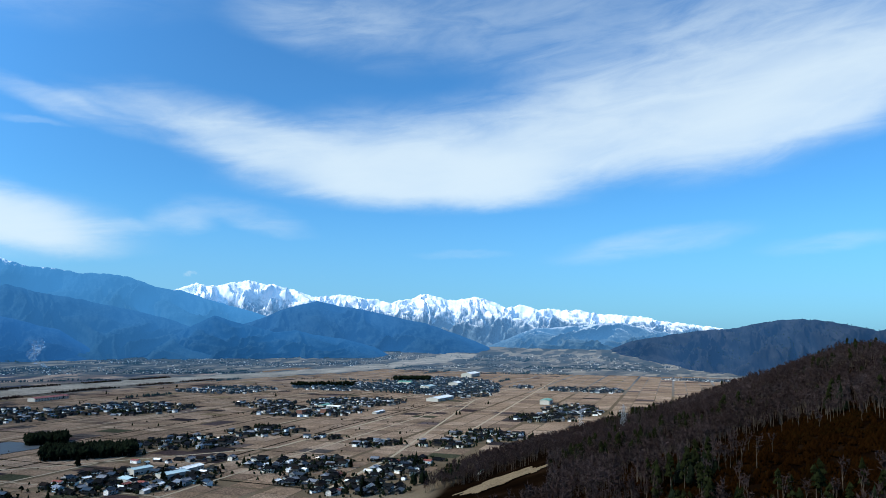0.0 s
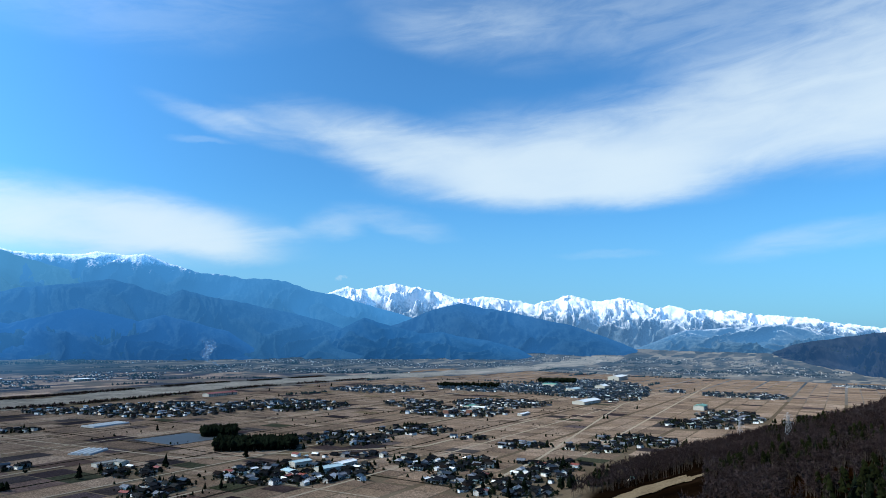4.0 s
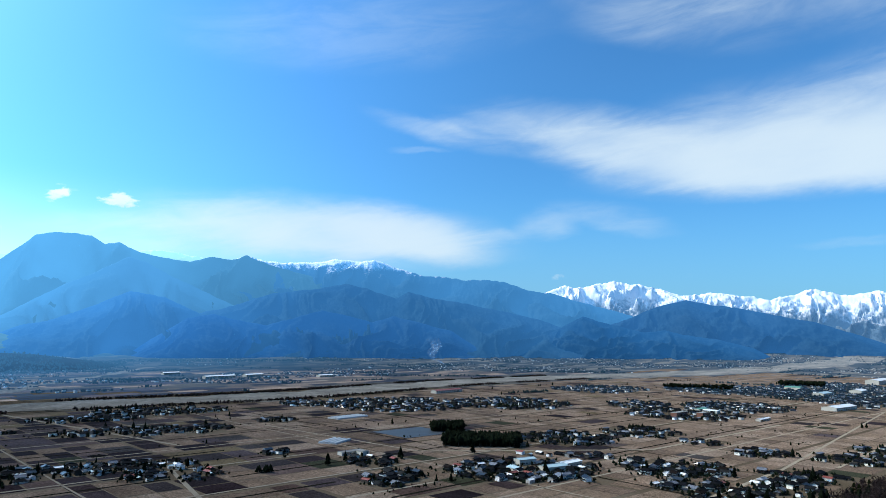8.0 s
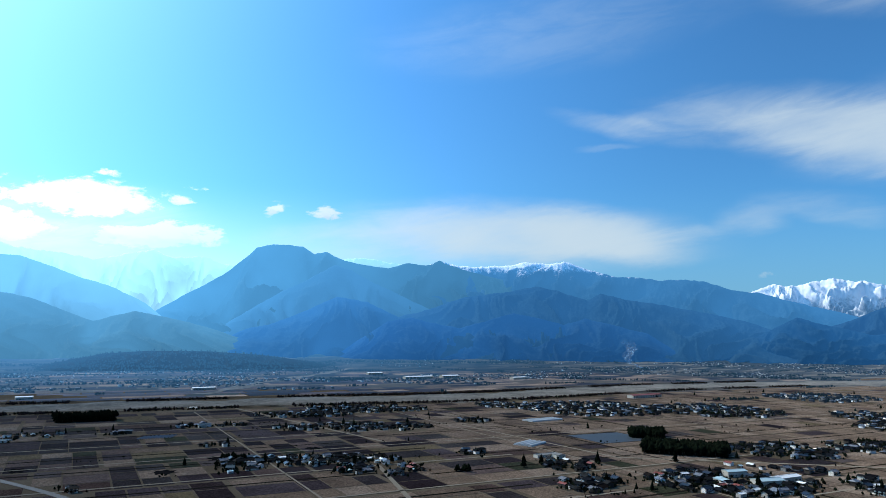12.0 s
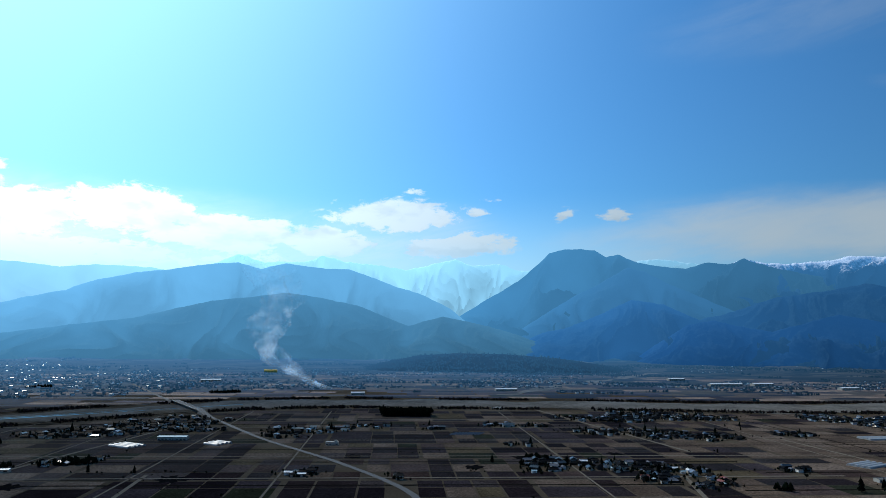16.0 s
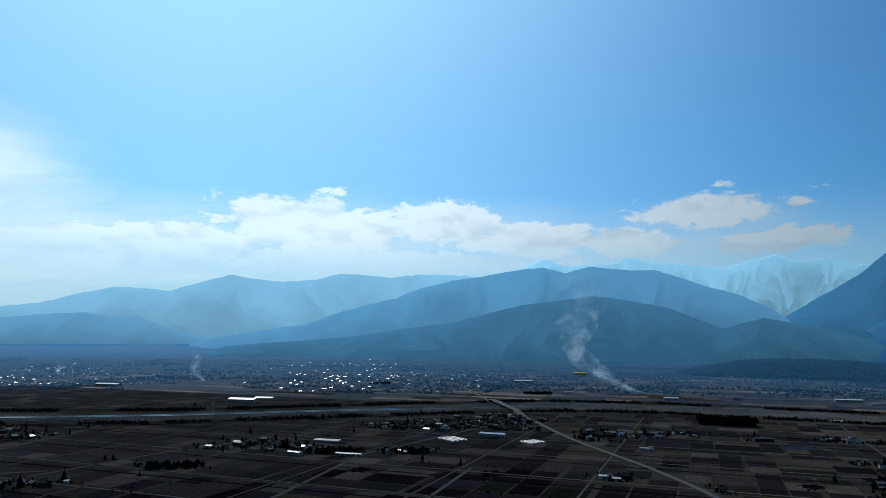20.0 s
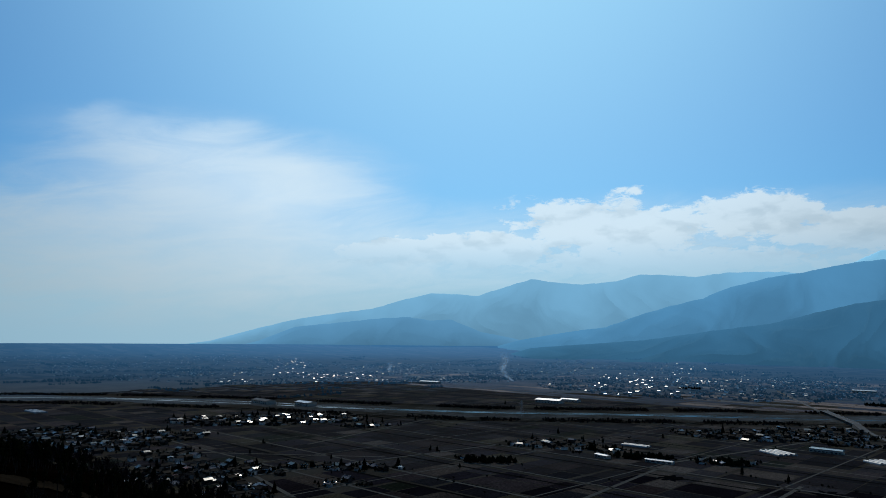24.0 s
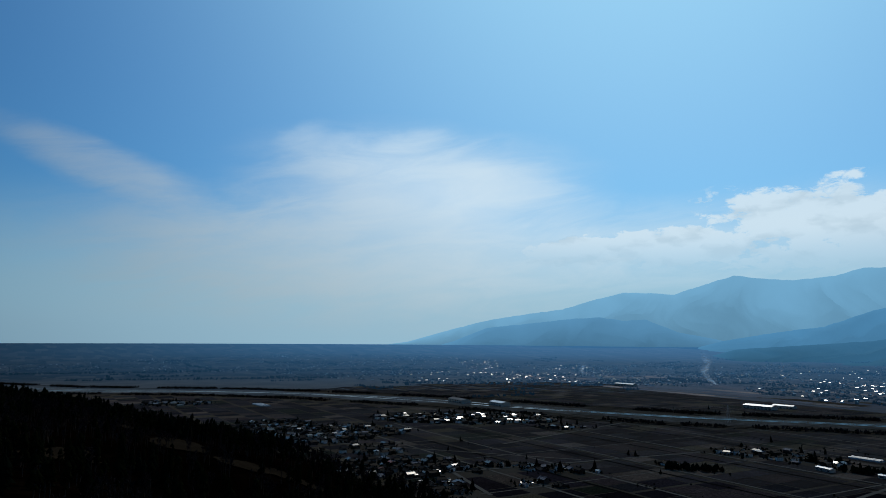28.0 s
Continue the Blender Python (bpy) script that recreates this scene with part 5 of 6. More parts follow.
def wood(name, kind, spots, label, category, scale=(0.75, 1.2), mats=None, zs=None):
    """Many trees of a kind in one mesh: spots are plan points, each with a size."""
    allv, allf, index, base = [], [], [], 0
    bark, leaf = mats or TREE_LOOK[kind]
    spots = np.asarray(spots, float)
    if not len(spots):
        return None
    zs = height(spots[:, 0], spots[:, 1]) if zs is None else zs
    pick = rng.integers(0, 4, len(spots))
    turn, size, lean = rng.uniform(0, 6.3, len(spots)), rng.uniform(*scale, len(spots)), rng.uniform(0.85, 1.15, len(spots))
    for j in range(4):
        tv, tf, cv, cf = SHAPES[kind][j]
        v, f = np.array(tv + cv), np.array(tf + [tuple(i + len(tv) for i in q) for q in cf])
        mi = np.array([0] * len(tf) + [1] * len(cf), np.int32)
        w = np.where(pick == j)[0]
        if not len(w):
            continue
        c, s = np.cos(turn[w])[:, None], np.sin(turn[w])[:, None]
        k = size[w][:, None]
        x = (v[:, 0] * c - v[:, 1] * s) * k + spots[w, 0][:, None]
        y = (v[:, 0] * s + v[:, 1] * c) * k + spots[w, 1][:, None]
        z = v[:, 2] * k * lean[w][:, None] + zs[w][:, None]
        allv.append(np.stack([x, y, z], -1).reshape(-1, 3))
        allf.append((f[None] + (np.arange(len(w)) * len(v))[:, None, None]).reshape(-1, 3) + base)
        index.append(np.tile(mi, len(w)))
        base += len(w) * len(v)
    verts, faces, index = np.concatenate(allv), np.concatenate(allf), np.concatenate(index)
    me = bpy.data.meshes.new(name)
    me.vertices.add(len(verts))
    me.vertices.foreach_set("co", verts.astype(np.float32).ravel())
    me.loops.add(faces.size)
    me.loops.foreach_set("vertex_index", faces.astype(np.int32).ravel())
    me.polygons.add(len(faces))
    me.polygons.foreach_set("loop_start", np.arange(0, faces.size, 3, dtype=np.int32))
    me.materials.append(M[bark])
    me.materials.append(M[leaf])
    me.polygons.foreach_set("material_index", index)
    me.update(calc_edges=True)
    return tagged(new(name, me), label, category, kind="stuff")


def scatter(n, az, r, w, d, square=False):
    """n plan points in an ellipse (or oblong) that faces the lookout."""
    p = rng.uniform(-1, 1, (n * 3, 2))
    if not square:
        p = p[(p ** 2).sum(1) < 1]
    p = p[:n]
    cx, cy = polar(az, r)
    rx, ry = math.cos(radians(az)), math.sin(radians(az))
    return np.column_stack([cx + p[:, 0] * w * rx - p[:, 1] * d * ry, cy + p[:, 0] * w * ry + p[:, 1] * d * rx])


# ---------------------------------------------------------------- villages
def thin_out(pts, gap):
    """Drops points that crowd an earlier one."""
    cells, kept = {}, []
    for p in pts:
        k = (int(p[0] // gap), int(p[1] // gap))
        if all((p[0] - q[0]) ** 2 + (p[1] - q[1]) ** 2 > gap * gap for i in (-1, 0, 1) for j in (-1, 0, 1) for q in cells.get((k[0] + i, k[1] + j), ())):
            cells.setdefault(k, []).append(p)
            kept.append(p)
    return np.array(kept)


def far_houses(name, pts, size, label, mats=("wall_far", "roof_far")):
    """House bodies and pitched roofs in one mesh."""
    n = len(pts)
    size = size * np.clip(2100 / np.hypot(pts[:, 0], pts[:, 1]), 0.4, 1.0)
    L, D, Hh = rng.uniform(6.5, 11, n) * size, rng.uniform(5, 7, n) * size, rng.choice([2.5, 4.2, 4.6], n) * size
    ang = np.radians(72 + rng.choice([0, 90], n) + rng.normal(0, 7, n))
    z0 = height(pts[:, 0], pts[:, 1])
    wall = np.array([(-1, -1, 0), (1, -1, 0), (1, 1, 0), (-1, 1, 0), (-1, -1, 1), (1, -1, 1), (1, 1, 1), (-1, 1, 1)], float)
    roof = np.array([(-1.2, -1.32, 0), (1.2, -1.32, 0), (1.2, 1.32, 0), (-1.2, 1.32, 0), (-0.95, 0, 1), (0.95, 0, 1)], float)
    verts, faces, index = [], [], []
    for i in range(n):
        c, s = math.cos(ang[i]), math.sin(ang[i])
        b = len(verts)
        for q in wall:
            px, py = q[0] * L[i] / 2, q[1] * D[i] / 2
            verts.append((pts[i, 0] + px * c - py * s, pts[i, 1] + px * s + py * c, z0[i] - 0.5 + q[2] * (Hh[i] + 0.5)))
        for q in roof:
            px, py = q[0] * L[i] / 2, q[1] * D[i] / 2
            verts.append((pts[i, 0] + px * c - py * s, pts[i, 1] + px * s + py * c, z0[i] + Hh[i] - 0.15 + q[2] * D[i] * 0.27))
        faces += [(b, b + 1, b + 5, b + 4), (b + 1, b + 2, b + 6, b + 5), (b + 2, b + 3, b + 7, b + 6), (b + 3, b, b + 4, b + 7)]
        faces += [(b + 8, b + 9, b + 13, b + 12), (b + 10, b + 11, b + 12, b + 13), (b + 9, b + 10, b + 13), (b + 11, b + 8, b + 12), (b + 11, b + 10, b + 9, b + 8)]
        index += [0] * 4 + [1] * 5
    ob = link_mesh(name, verts, faces, [M[k] for k in mats], index)
    return tagged(ob, label, "houses", kind="stuff")


def build_villages():
    pts = []
    for az, r, w, d, per_ha in VILLAGES:
        n = int(math.pi * w * d / 1e4 * per_ha * 3.0)
        pts.append(scatter(n, az, r, w, d))
    pts = np.concatenate(pts)
    rng.shuffle(pts)
    clear = near_line(pts[:, 0], pts[:, 1], HIGHWAY) > 11
    for line in ROADS[1:]:
        clear &= near_line(pts[:, 0], pts[:, 1], line) > 6.5
    for bx, by, br in KEEP_CLEAR:
        clear &= np.hypot(pts[:, 0] - bx, pts[:, 1] - by) > br
    pts = thin_out(pts[clear], 8.4)
    pts = pts[np.argsort(np.hypot(pts[:, 0], pts[:, 1]))]
    barns = rng.random(len(pts)) < 0.24
    homes, huts = pts[~barns], pts[barns]
    for i, (x, y) in enumerate(homes[:300]):
        a = 72 + float(rng.choice([0, 90, 180, 270])) + float(rng.normal(0, 8))
        m = pose(x, y, float(height(x, y)), 0, 0, a)
        src = HOUSES[int(rng.integers(0, len(HOUSES)))]
        copy_thing(src, m)
    for i, (x, y) in enumerate(huts[:120]):
        m = pose(x, y, float(height(x, y)), 0, 0, 72 + float(rng.choice([0, 90])) + float(rng.normal(0, 8)))
        copy_thing(SHEDS[int(rng.choice([0, 0, 0, 0, 0, 1, 1, 2, 3]))], m)
    rest = np.concatenate([homes[300:], huts[120:]])
    far_houses("village_houses", rest, 1.0, "village houses with dark tiled roofs among fields")
    return pts


def build_towns():
    near, far = [], []
    for az, r, w, d, per_ha in TOWNS:
        n = int(math.pi * w * d / 1e4 * per_ha * (6.5 if r > 2450 else 3.0))
        p = scatter(n, az, r, w, d)
        (far if r > 2450 else near).append(p)
    near, far = np.concatenate(near), np.concatenate(far)
    # hamlets and lanes: houses crowd together and leave open fields between
    crowd = wave(far[:, 0], far[:, 1], 95, 3) + 0.9 * wave(far[:, 0], far[:, 1], 33, 7) + 0.5 * wave(far[:, 0], far[:, 1], 14, 5)
    near, far = thin_out(near, 9), thin_out(far[crowd > 0.1 + rng.normal(0, 0.35, len(far))], 4.5)
    for group_pts, name, size, label in ((near, "town_houses", 1.0, "crowded small-town houses with dark roofs"), (far, "distant_houses", 0.85, "countless distant houses scattered over the plain")):
        ok = (near_line(group_pts[:, 0], group_pts[:, 1], RIVER) > 125) & (np.hypot(group_pts[:, 0], group_pts[:, 1]) < 4300) & (near_line(group_pts[:, 0], group_pts[:, 1], HIGHWAY) > 12)
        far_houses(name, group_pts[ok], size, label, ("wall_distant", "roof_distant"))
    return near, far


# ---------------------------------------------------------------- larger buildings
KEEP_CLEAR = []


def hall(name, az, r, length, depth, h, turn, wall, roof, label, bays=6, flat=False):
    """A hall, works or block: walls, roof, a row of windows and doors."""
    x, y = polar(az, r)
    KEEP_CLEAR.append((x, y, max(length, depth) * 0.62))
    root = tagged(new(name), label, name.replace("_", " "))
    bm = bmesh.new()
    gable_wall(bm, 0, 0, length, depth, h, 0.05 if flat else depth * 0.09)
    part("wall", bm, wall, root)
    bm = bmesh.new()
    if flat:
        box(bm, 0, 0, h, length + 0.4, depth + 0.4, 0.5)
        box(bm, length * 0.3, 0, h + 0.5, 4, 4, 2.2)
    else:
        roof_shell(bm, 0, 0, h, length + 1.0, depth + 1.2, depth * 0.11, thick=0.2)
    part("roof", bm, roof, root)
    floors = max(1, int(h // 3.2))
    for k in range(floors):
        for i in range(bays):
            window(root, (i + 0.5) / bays * length - length / 2, -depth / 2 - 0.04, 1.0 + 3.2 * k, length / bays * 0.6, 1.4, 0)
    bm = bmesh.new()
    box(bm, length * 0.1, -depth / 2 - 0.06, 0, 3.2, 0.1, 2.8)
    part("door", bm, M["frame"], root)
    root.matrix_world = pose(x, y, float(height(x, y)), 0, 0, turn)
    return root


def greenhouse(az, r, length, count, turn, label):
    """Film-covered hoop tunnels side by side."""
    x, y = polar(az, r)
    KEEP_CLEAR.append((x, y, length * 0.6))
    for n in range(count):
        root = tagged(new("greenhouse"), label, "greenhouse", "greenhouses of the plain")
        bm = bmesh.new()
        rings = []
        for px in (-length / 2, length / 2):
            rings.append([bm.verts.new((px, 3.2 * math.cos(math.pi * k / 8), -0.1 + 3.0 * math.sin(math.pi * k / 8) ** 0.8)) for k in range(9)])
        for k in range(8):
            bm.faces.new((rings[0][k], rings[0][k + 1], rings[1][k + 1], rings[1][k]))
        bm.faces.new(rings[0][::-1])
        bm.faces.new(rings[1])
        part("cover", bm, M["film"], root)
        for px in (-length / 2 - 0.02, length / 2 + 0.02):
            bm = bmesh.new()
            box(bm, px, 0, 0, 0.08, 1.6, 2.0)
            part("door", bm, M["frame"], root)
        for k in range(5):
            bm = bmesh.new()
            hoop = [(3.26 * math.cos(math.pi * j / 8), 3.06 * math.sin(math.pi * j / 8) ** 0.8) for j in range(9)]
            for (y0, z0), (y1, z1) in zip(hoop, hoop[1:]):
                a = [bm.verts.new((dx, yy, zz)) for yy, zz in ((y0, z0), (y1, z1)) for dx in (-0.06, 0.06)]
                bm.faces.new((a[0], a[1], a[3], a[2]))
            part("hoop", bm, M["steel"], root).location.x = (k / 4 - 0.5) * (length - 1)
        off = (n - (count - 1) / 2) * 7.4
        c, s = math.cos(radians(turn)), math.sin(radians(turn))
        px, py = x - s * off, y + c * off
        root.matrix_world = pose(px, py, float(height(px, py)), 0, 0, turn)


def pylon(az, r, tall, label):
    """A lattice power pylon with three pairs of cross-arms."""
    x, y = polar(az, r)
    root = tagged(new("power_pylon"), label, "pylon", "pylons on the slope")
    legs = [(i, j) for i, j in ((-1, -1), (1, -1), (1, 1), (-1, 1))]
    w = lambda z: 2.6 * (1 - z / tall) ** 1.2 + 0.5
    for i, j in legs:
        v, f = [], []
        trunk_geo(v, f, (i * w(0), j * w(0), -2), (i * w(tall * 0.98), j * w(tall * 0.98), tall), 0.15, 0.1, 4)
        link_mesh("leg", v, f, M["steel"], parent=root)
    levels = [tall * q for q in (0.05, 0.2, 0.34, 0.47, 0.58, 0.68, 0.77, 0.85, 0.92)]
    for z0, z1 in zip(levels, levels[1:]):
        v, f = [], []
        for (i, j), (k, l) in zip(legs, legs[1:] + legs[:1]):
            trunk_geo(v, f, (i * w(z0), j * w(z0), z0), (k * w(z1), l * w(z1), z1), 0.05, 0.05, 3)
            trunk_geo(v, f, (k * w(z0), l * w(z0), z0), (i * w(z1), j * w(z1), z1), 0.05, 0.05, 3)
        link_mesh("bracing", v, f, M["steel"], parent=root)
    for q, reach in ((0.66, 5.2), (0.78, 4.6), (0.9, 3.8)):
        v, f = [], []
        for s in (-1, 1):
            trunk_geo(v, f, (0, 0, tall * q), (s * reach, 0, tall * q + 0.2), 0.2, 0.08, 4)
            trunk_geo(v, f, (0, 0, tall * q + 1.4), (s * reach, 0, tall * q + 0.3), 0.1, 0.06, 3)
            trunk_geo(v, f, (s * reach, 0, tall * q + 0.2), (s * reach, 0, tall * q - 1.6), 0.09, 0.12, 5)
        link_mesh("cross_arm", v, f, M["steel"], parent=root)
    root.matrix_world = pose(x, y, float(height(x, y)), 0, 0, az + 35)


hall("warehouse", 20.4, 812, 30, 15, 6, 60, M["cream_wall"], M["blue_metal"], "works hall with pale blue sheet roof among houses")
hall("warehouse", 19.2, 845, 34, 12, 5, 72, M["cream_wall"], M["white_metal"], "long hall with bright white sheet roof")
hall("workshop", 22.6, 850, 24, 12, 6, 60, M["cream_wall"], M["blue_metal"], "workshop with pale blue sheet roof among houses")
hall("workshop", 23.4, 800, 16, 11, 5, 150, M["cream_wall"], M["blue_metal"], "workshop with pale blue sheet roof among houses")
hall("apartment_block", 10.9, 1392, 40, 12, 10, 72, M["brick_wall"], M["concrete"], "red-brown three-storey apartment block with flat roof", 9, True)
hall("apartment_block", 9.2, 1402, 26, 12, 10, 72, M["brick_wall"], M["concrete"], "red-brown three-storey apartment block with flat roof", 6, True)
hall("factory", 0.2, 1700, 92, 30, 7, 66, M["cream_wall"], M["white_metal"], "long grey-white factory on the edge of town", 12)
hall("warehouse", 5.1, 1408, 42, 9, 4, 72, M["cream_wall"], M["white_metal"], "long low white hall in the fields", 8)
hall("warehouse", 28.8, 1832, 96, 20, 7, 75, M["cream_wall"], M["red_metal"], "long white works hall with red roof near the river", 12)
hall("school", -8.2, 1650, 46, 22, 9, 72, M["cream_wall"], M["green_metal"], "white school building with green roof", 8)
hall("factory", 1.2, 2050, 60, 26, 9, 72, M["cream_wall"], M["blue_metal"], "pale blue works hall in the town", 8)
hall("factory", -1.0, 2180, 50, 30, 11, 72, M["cream_wall"], M["white_metal"], "large white works hall in the town", 8)
hall("factory", 3.0, 2250, 44, 22, 8, 160, M["cream_wall"], M["green_metal"], "works hall with green roof in the town", 6)
hall("warehouse", 9.4, 1520, 36, 16, 6, 72, M["cream_wall"], M["green_metal"], "hall with turquoise green roof", 6)
hall("warehouse", 8.6, 1490, 30, 14, 6, 160, M["cream_wall"], M["white_metal"], "white-roofed hall beside houses", 6)
hall("factory", -2.2, 2700, 120, 40, 13, 72, M["cream_wall"], M["white_metal"], "big white factory beyond the town", 10)
hall("factory", 108.0, 1660, 62, 26, 7, 80, M["cream_wall"], M["white_metal"], "white-roofed hall glinting beyond the river", 8)
hall("factory", 106.4, 1700, 44, 18, 6, 80, M["cream_wall"], M["white_metal"], "white-roofed hall glinting beyond the river", 6)
hall("farm_shed", 76.7, 1000, 17, 9, 4, 72, M["cream_wall"], M["cream_wall"], "pale flat-roofed farm shed among fields", 4, True)
hall("warehouse", 104, 930, 20, 8, 4, 60, M["cream_wall"], M["white_metal"], "white-roofed long shed by a farmstead", 4)
hall("warehouse", 99.8, 912, 34, 7, 3.6, 78, M["cream_wall"], M["white_metal"], "white-roofed long shed by a farmstead", 5)
hall("warehouse", 127.3, 1560, 50, 22, 7, 70, M["cream_wall"], M["white_metal"], "flat white factory across the river", 8)
hall("warehouse", 130.5, 1620, 64, 24, 7, 70, M["cream_wall"], M["concrete"], "long grey factory across the river", 8)
hall("warehouse", 88.5, 1090, 40, 12, 5, 72, M["cream_wall"], M["blue_metal"], "pale blue packing hall beside greenhouses", 8)
hall("hall_shed", 36.5, 905, 26, 10, 4, 72, M["cream_wall"], M["concrete"], "low farm building with broad grey roof", 5)
hall("hall_shed", 35.4, 902, 15, 10, 5, 160, M["cream_wall"], M["concrete"], "cream farm store with plain walls", 2)
hall("warehouse", 44, 2500, 70, 24, 7, 80, M["cream_wall"], M["white_metal"], "white works hall beyond the river", 8)
hall("warehouse", 50, 2650, 60, 20, 7, 80, M["cream_wall"], M["white_metal"], "white works hall beyond the river", 8)
hall("warehouse", 63, 1980, 60, 16, 6, 80, M["cream_wall"], M["white_metal"], "white works hall beyond the river", 8)
hall("warehouse", 74.8, 1820, 34, 14, 6, 80, M["cream_wall"], M["white_metal"], "white works hall beyond the river", 6)
hall("warehouse", 81.6, 2880, 50, 20, 9, 80, M["yellow_wall"], M["yellow_wall"], "bright yellow works hall on the far plain", 4)
hall("warehouse", 46.5, 2430, 110, 22, 7, 80, M["cream_wall"], M["white_metal"], "long white works hall beyond the river", 8)
hall("warehouse", 38.5, 2450, 60, 20, 7, 80, M["cream_wall"], M["white_metal"], "white works hall beyond the river", 6)
hall("warehouse", 86.0, 2350, 60, 18, 7, 80, M["cream_wall"], M["white_metal"], "white works hall beyond the river", 6)
hall("warehouse", 117.5, 2250, 70, 22, 7, 80, M["cream_wall"], M["white_metal"], "white works hall on the far plain", 6)
greenhouse(37.6, 1008, 44, 4, 100, "pale film greenhouse tunnel beside green plots")
greenhouse(91.6, 1050, 40, 4, 38, "pale film greenhouse tunnel on dark fields")
greenhouse(85.3, 1036, 26, 4, 38, "pale film greenhouse tunnel on dark fields")
greenhouse(36.6, 1290, 70, 4, 78, "pale film greenhouse tunnel beside houses")
greenhouse(63.5, 1500, 26, 3, 20, "white film greenhouse tunnel near the river")
greenhouse(101.5, 1040, 38, 2, 75, "pale film greenhouse tunnel on dark fields")
greenhouse(146, 1560, 60, 3, 75, "pale film greenhouse tunnel beyond the river")
pylon(-10.9, 850, 30, "grey lattice power pylon on the wooded slope")
pylon(-14.1, 730, 27, "grey lattice power pylon on the wooded slope")
pylon(110.2, 1370, 30, "grey lattice power pylon by the river")


def solar_park(az, r):
    x, y = polar(az, r)
    for n in range(9):
        root = tagged(new("solar_array"), "row of dark tilted solar panels on posts", "solar panels", "rows of the solar park")
        for k in range(8):
            bm = bmesh.new()
            box(bm, 0, 0, -0.03, 3.6, 2.6, 0.06)
            p = part("panel", bm, M["solar"], root)
            p.matrix_basis = pose(k * 3.7 - 13, 0, 1.7, 28, 0, 0)
        for k in range(5):
            bm = bmesh.new()
            box(bm, k * 6.4 - 13, 0, -0.3, 0.12, 0.12, 2.0)
            part("post", bm, M["steel"], root)
        px, py = on_grid(n * 5.2 - 22, 0)
        root.matrix_world = pose(x + px, y + py, float(height(x + px, y + py)), 0, 0, 135)


solar_park(66.0, 1105)
KEEP_CLEAR.append((*polar(66.0, 1105), 40))


def build_pond():
    """A netted pond: a sheet of grey-blue netting on posts beside the cedar grove."""
    root = tagged(new("netted_pond"), "grey-blue netting stretched over a square pond", "pond")
    x, y = polar(31.4, 1095)
    bm = bmesh.new()
    box(bm, 0, 0, 0.6, 92, 84, 0.15)
    part("net", bm, M["net"], root)
    for k in range(9):
        for j in (-42, 42):
            bm = bmesh.new()
            box(bm, k * 11.3 - 45, j, -0.5, 0.3, 0.3, 1.6)
            part("post", bm, M["concrete"], root)
    root.matrix_world = pose(x, y, 0.0, 0, 0, 70)
    KEEP_CLEAR.append((x, y, 66))


build_pond()
build_fields()
VILLAGE_SPOTS = build_villages()
TOWN_SPOTS, DISTANT_SPOTS = build_towns()
for k, src in enumerate(HOUSES + SHEDS):
    x, y = polar(16.2 + 0.75 * k, 905 + 12 * (k % 2))
    src.matrix_world = pose(x, y, float(height(x, y)), 0, 0, 72 + 90 * (k % 2))


# ---------------------------------------------------------------- trees of the plain
def ring_trees():
    """Garden conifers and round evergreens round the houses."""
    src = {}
    for kind, label in (("cedar", "dark conifer standing among village houses"), ("round", "dark round evergreen in a farmhouse garden")):
        src[kind] = [tree_thing(kind, j, label, "tree", "village trees") for j in range(4)]
    near = VILLAGE_SPOTS[:330]
    far = VILLAGE_SPOTS[330:]
    n = 0
    for x, y in near:
        for _ in range(int(rng.choice([0, 1, 1]))):
            if n >= 280:
                break
            a, o = rng.uniform(0, 6.3), rng.uniform(8.5, 12)
            px, py = x + o * math.cos(a), y + o * math.sin(a)
            kind = "cedar" if rng.random() < 0.14 else "round"
            s = float(rng.uniform(0.5, 0.95))
            j = int(rng.integers(0, 4))
            m = pose(px, py, float(height(px, py)), 0, 0, float(rng.uniform(0, 360))) @ Matrix.Diagonal((s, s, s, 1))
            t = copy_thing(src[kind][j], m)
            t.matrix_basis = m
            n += 1
    for kind in src:
        for j, t in enumerate(src[kind]):
            x, y = polar(21.0 + 5.7 * j + (9 if kind == "round" else 0), 790 + 41 * ((3 * j) % 4))
            t.matrix_world = pose(x, y, 0)
    jitter = lambda p, o: p + rng.normal(0, o, p.shape)
    wood("village_trees", "clump", jitter(np.repeat(VILLAGE_SPOTS, 5, 0), 8.5), "dark evergreen garden trees among the houses", "trees", (0.35, 0.9), ("bark", "cedar"))
    wood("village_conifers", "cedar", jitter(far[rng.random(len(far)) < 0.1], 8), "tall dark conifers among the houses", "trees", (0.5, 0.9))
    wood("town_trees", "clump", jitter(TOWN_SPOTS[rng.random(len(TOWN_SPOTS)) < 0.9], 9), "dark evergreens among the town houses", "trees", (0.6, 1.2), ("bark_distant", "leaf_distant"))
    wood("distant_trees", "clump", jitter(DISTANT_SPOTS[rng.random(len(DISTANT_SPOTS)) < 0.6 * (1 + wave(DISTANT_SPOTS[:, 0], DISTANT_SPOTS[:, 1], 60, 6))], 14), "dark tree clumps scattered over the far plain", "trees", (0.4, 1.1), ("bark_distant", "leaf_distant"))


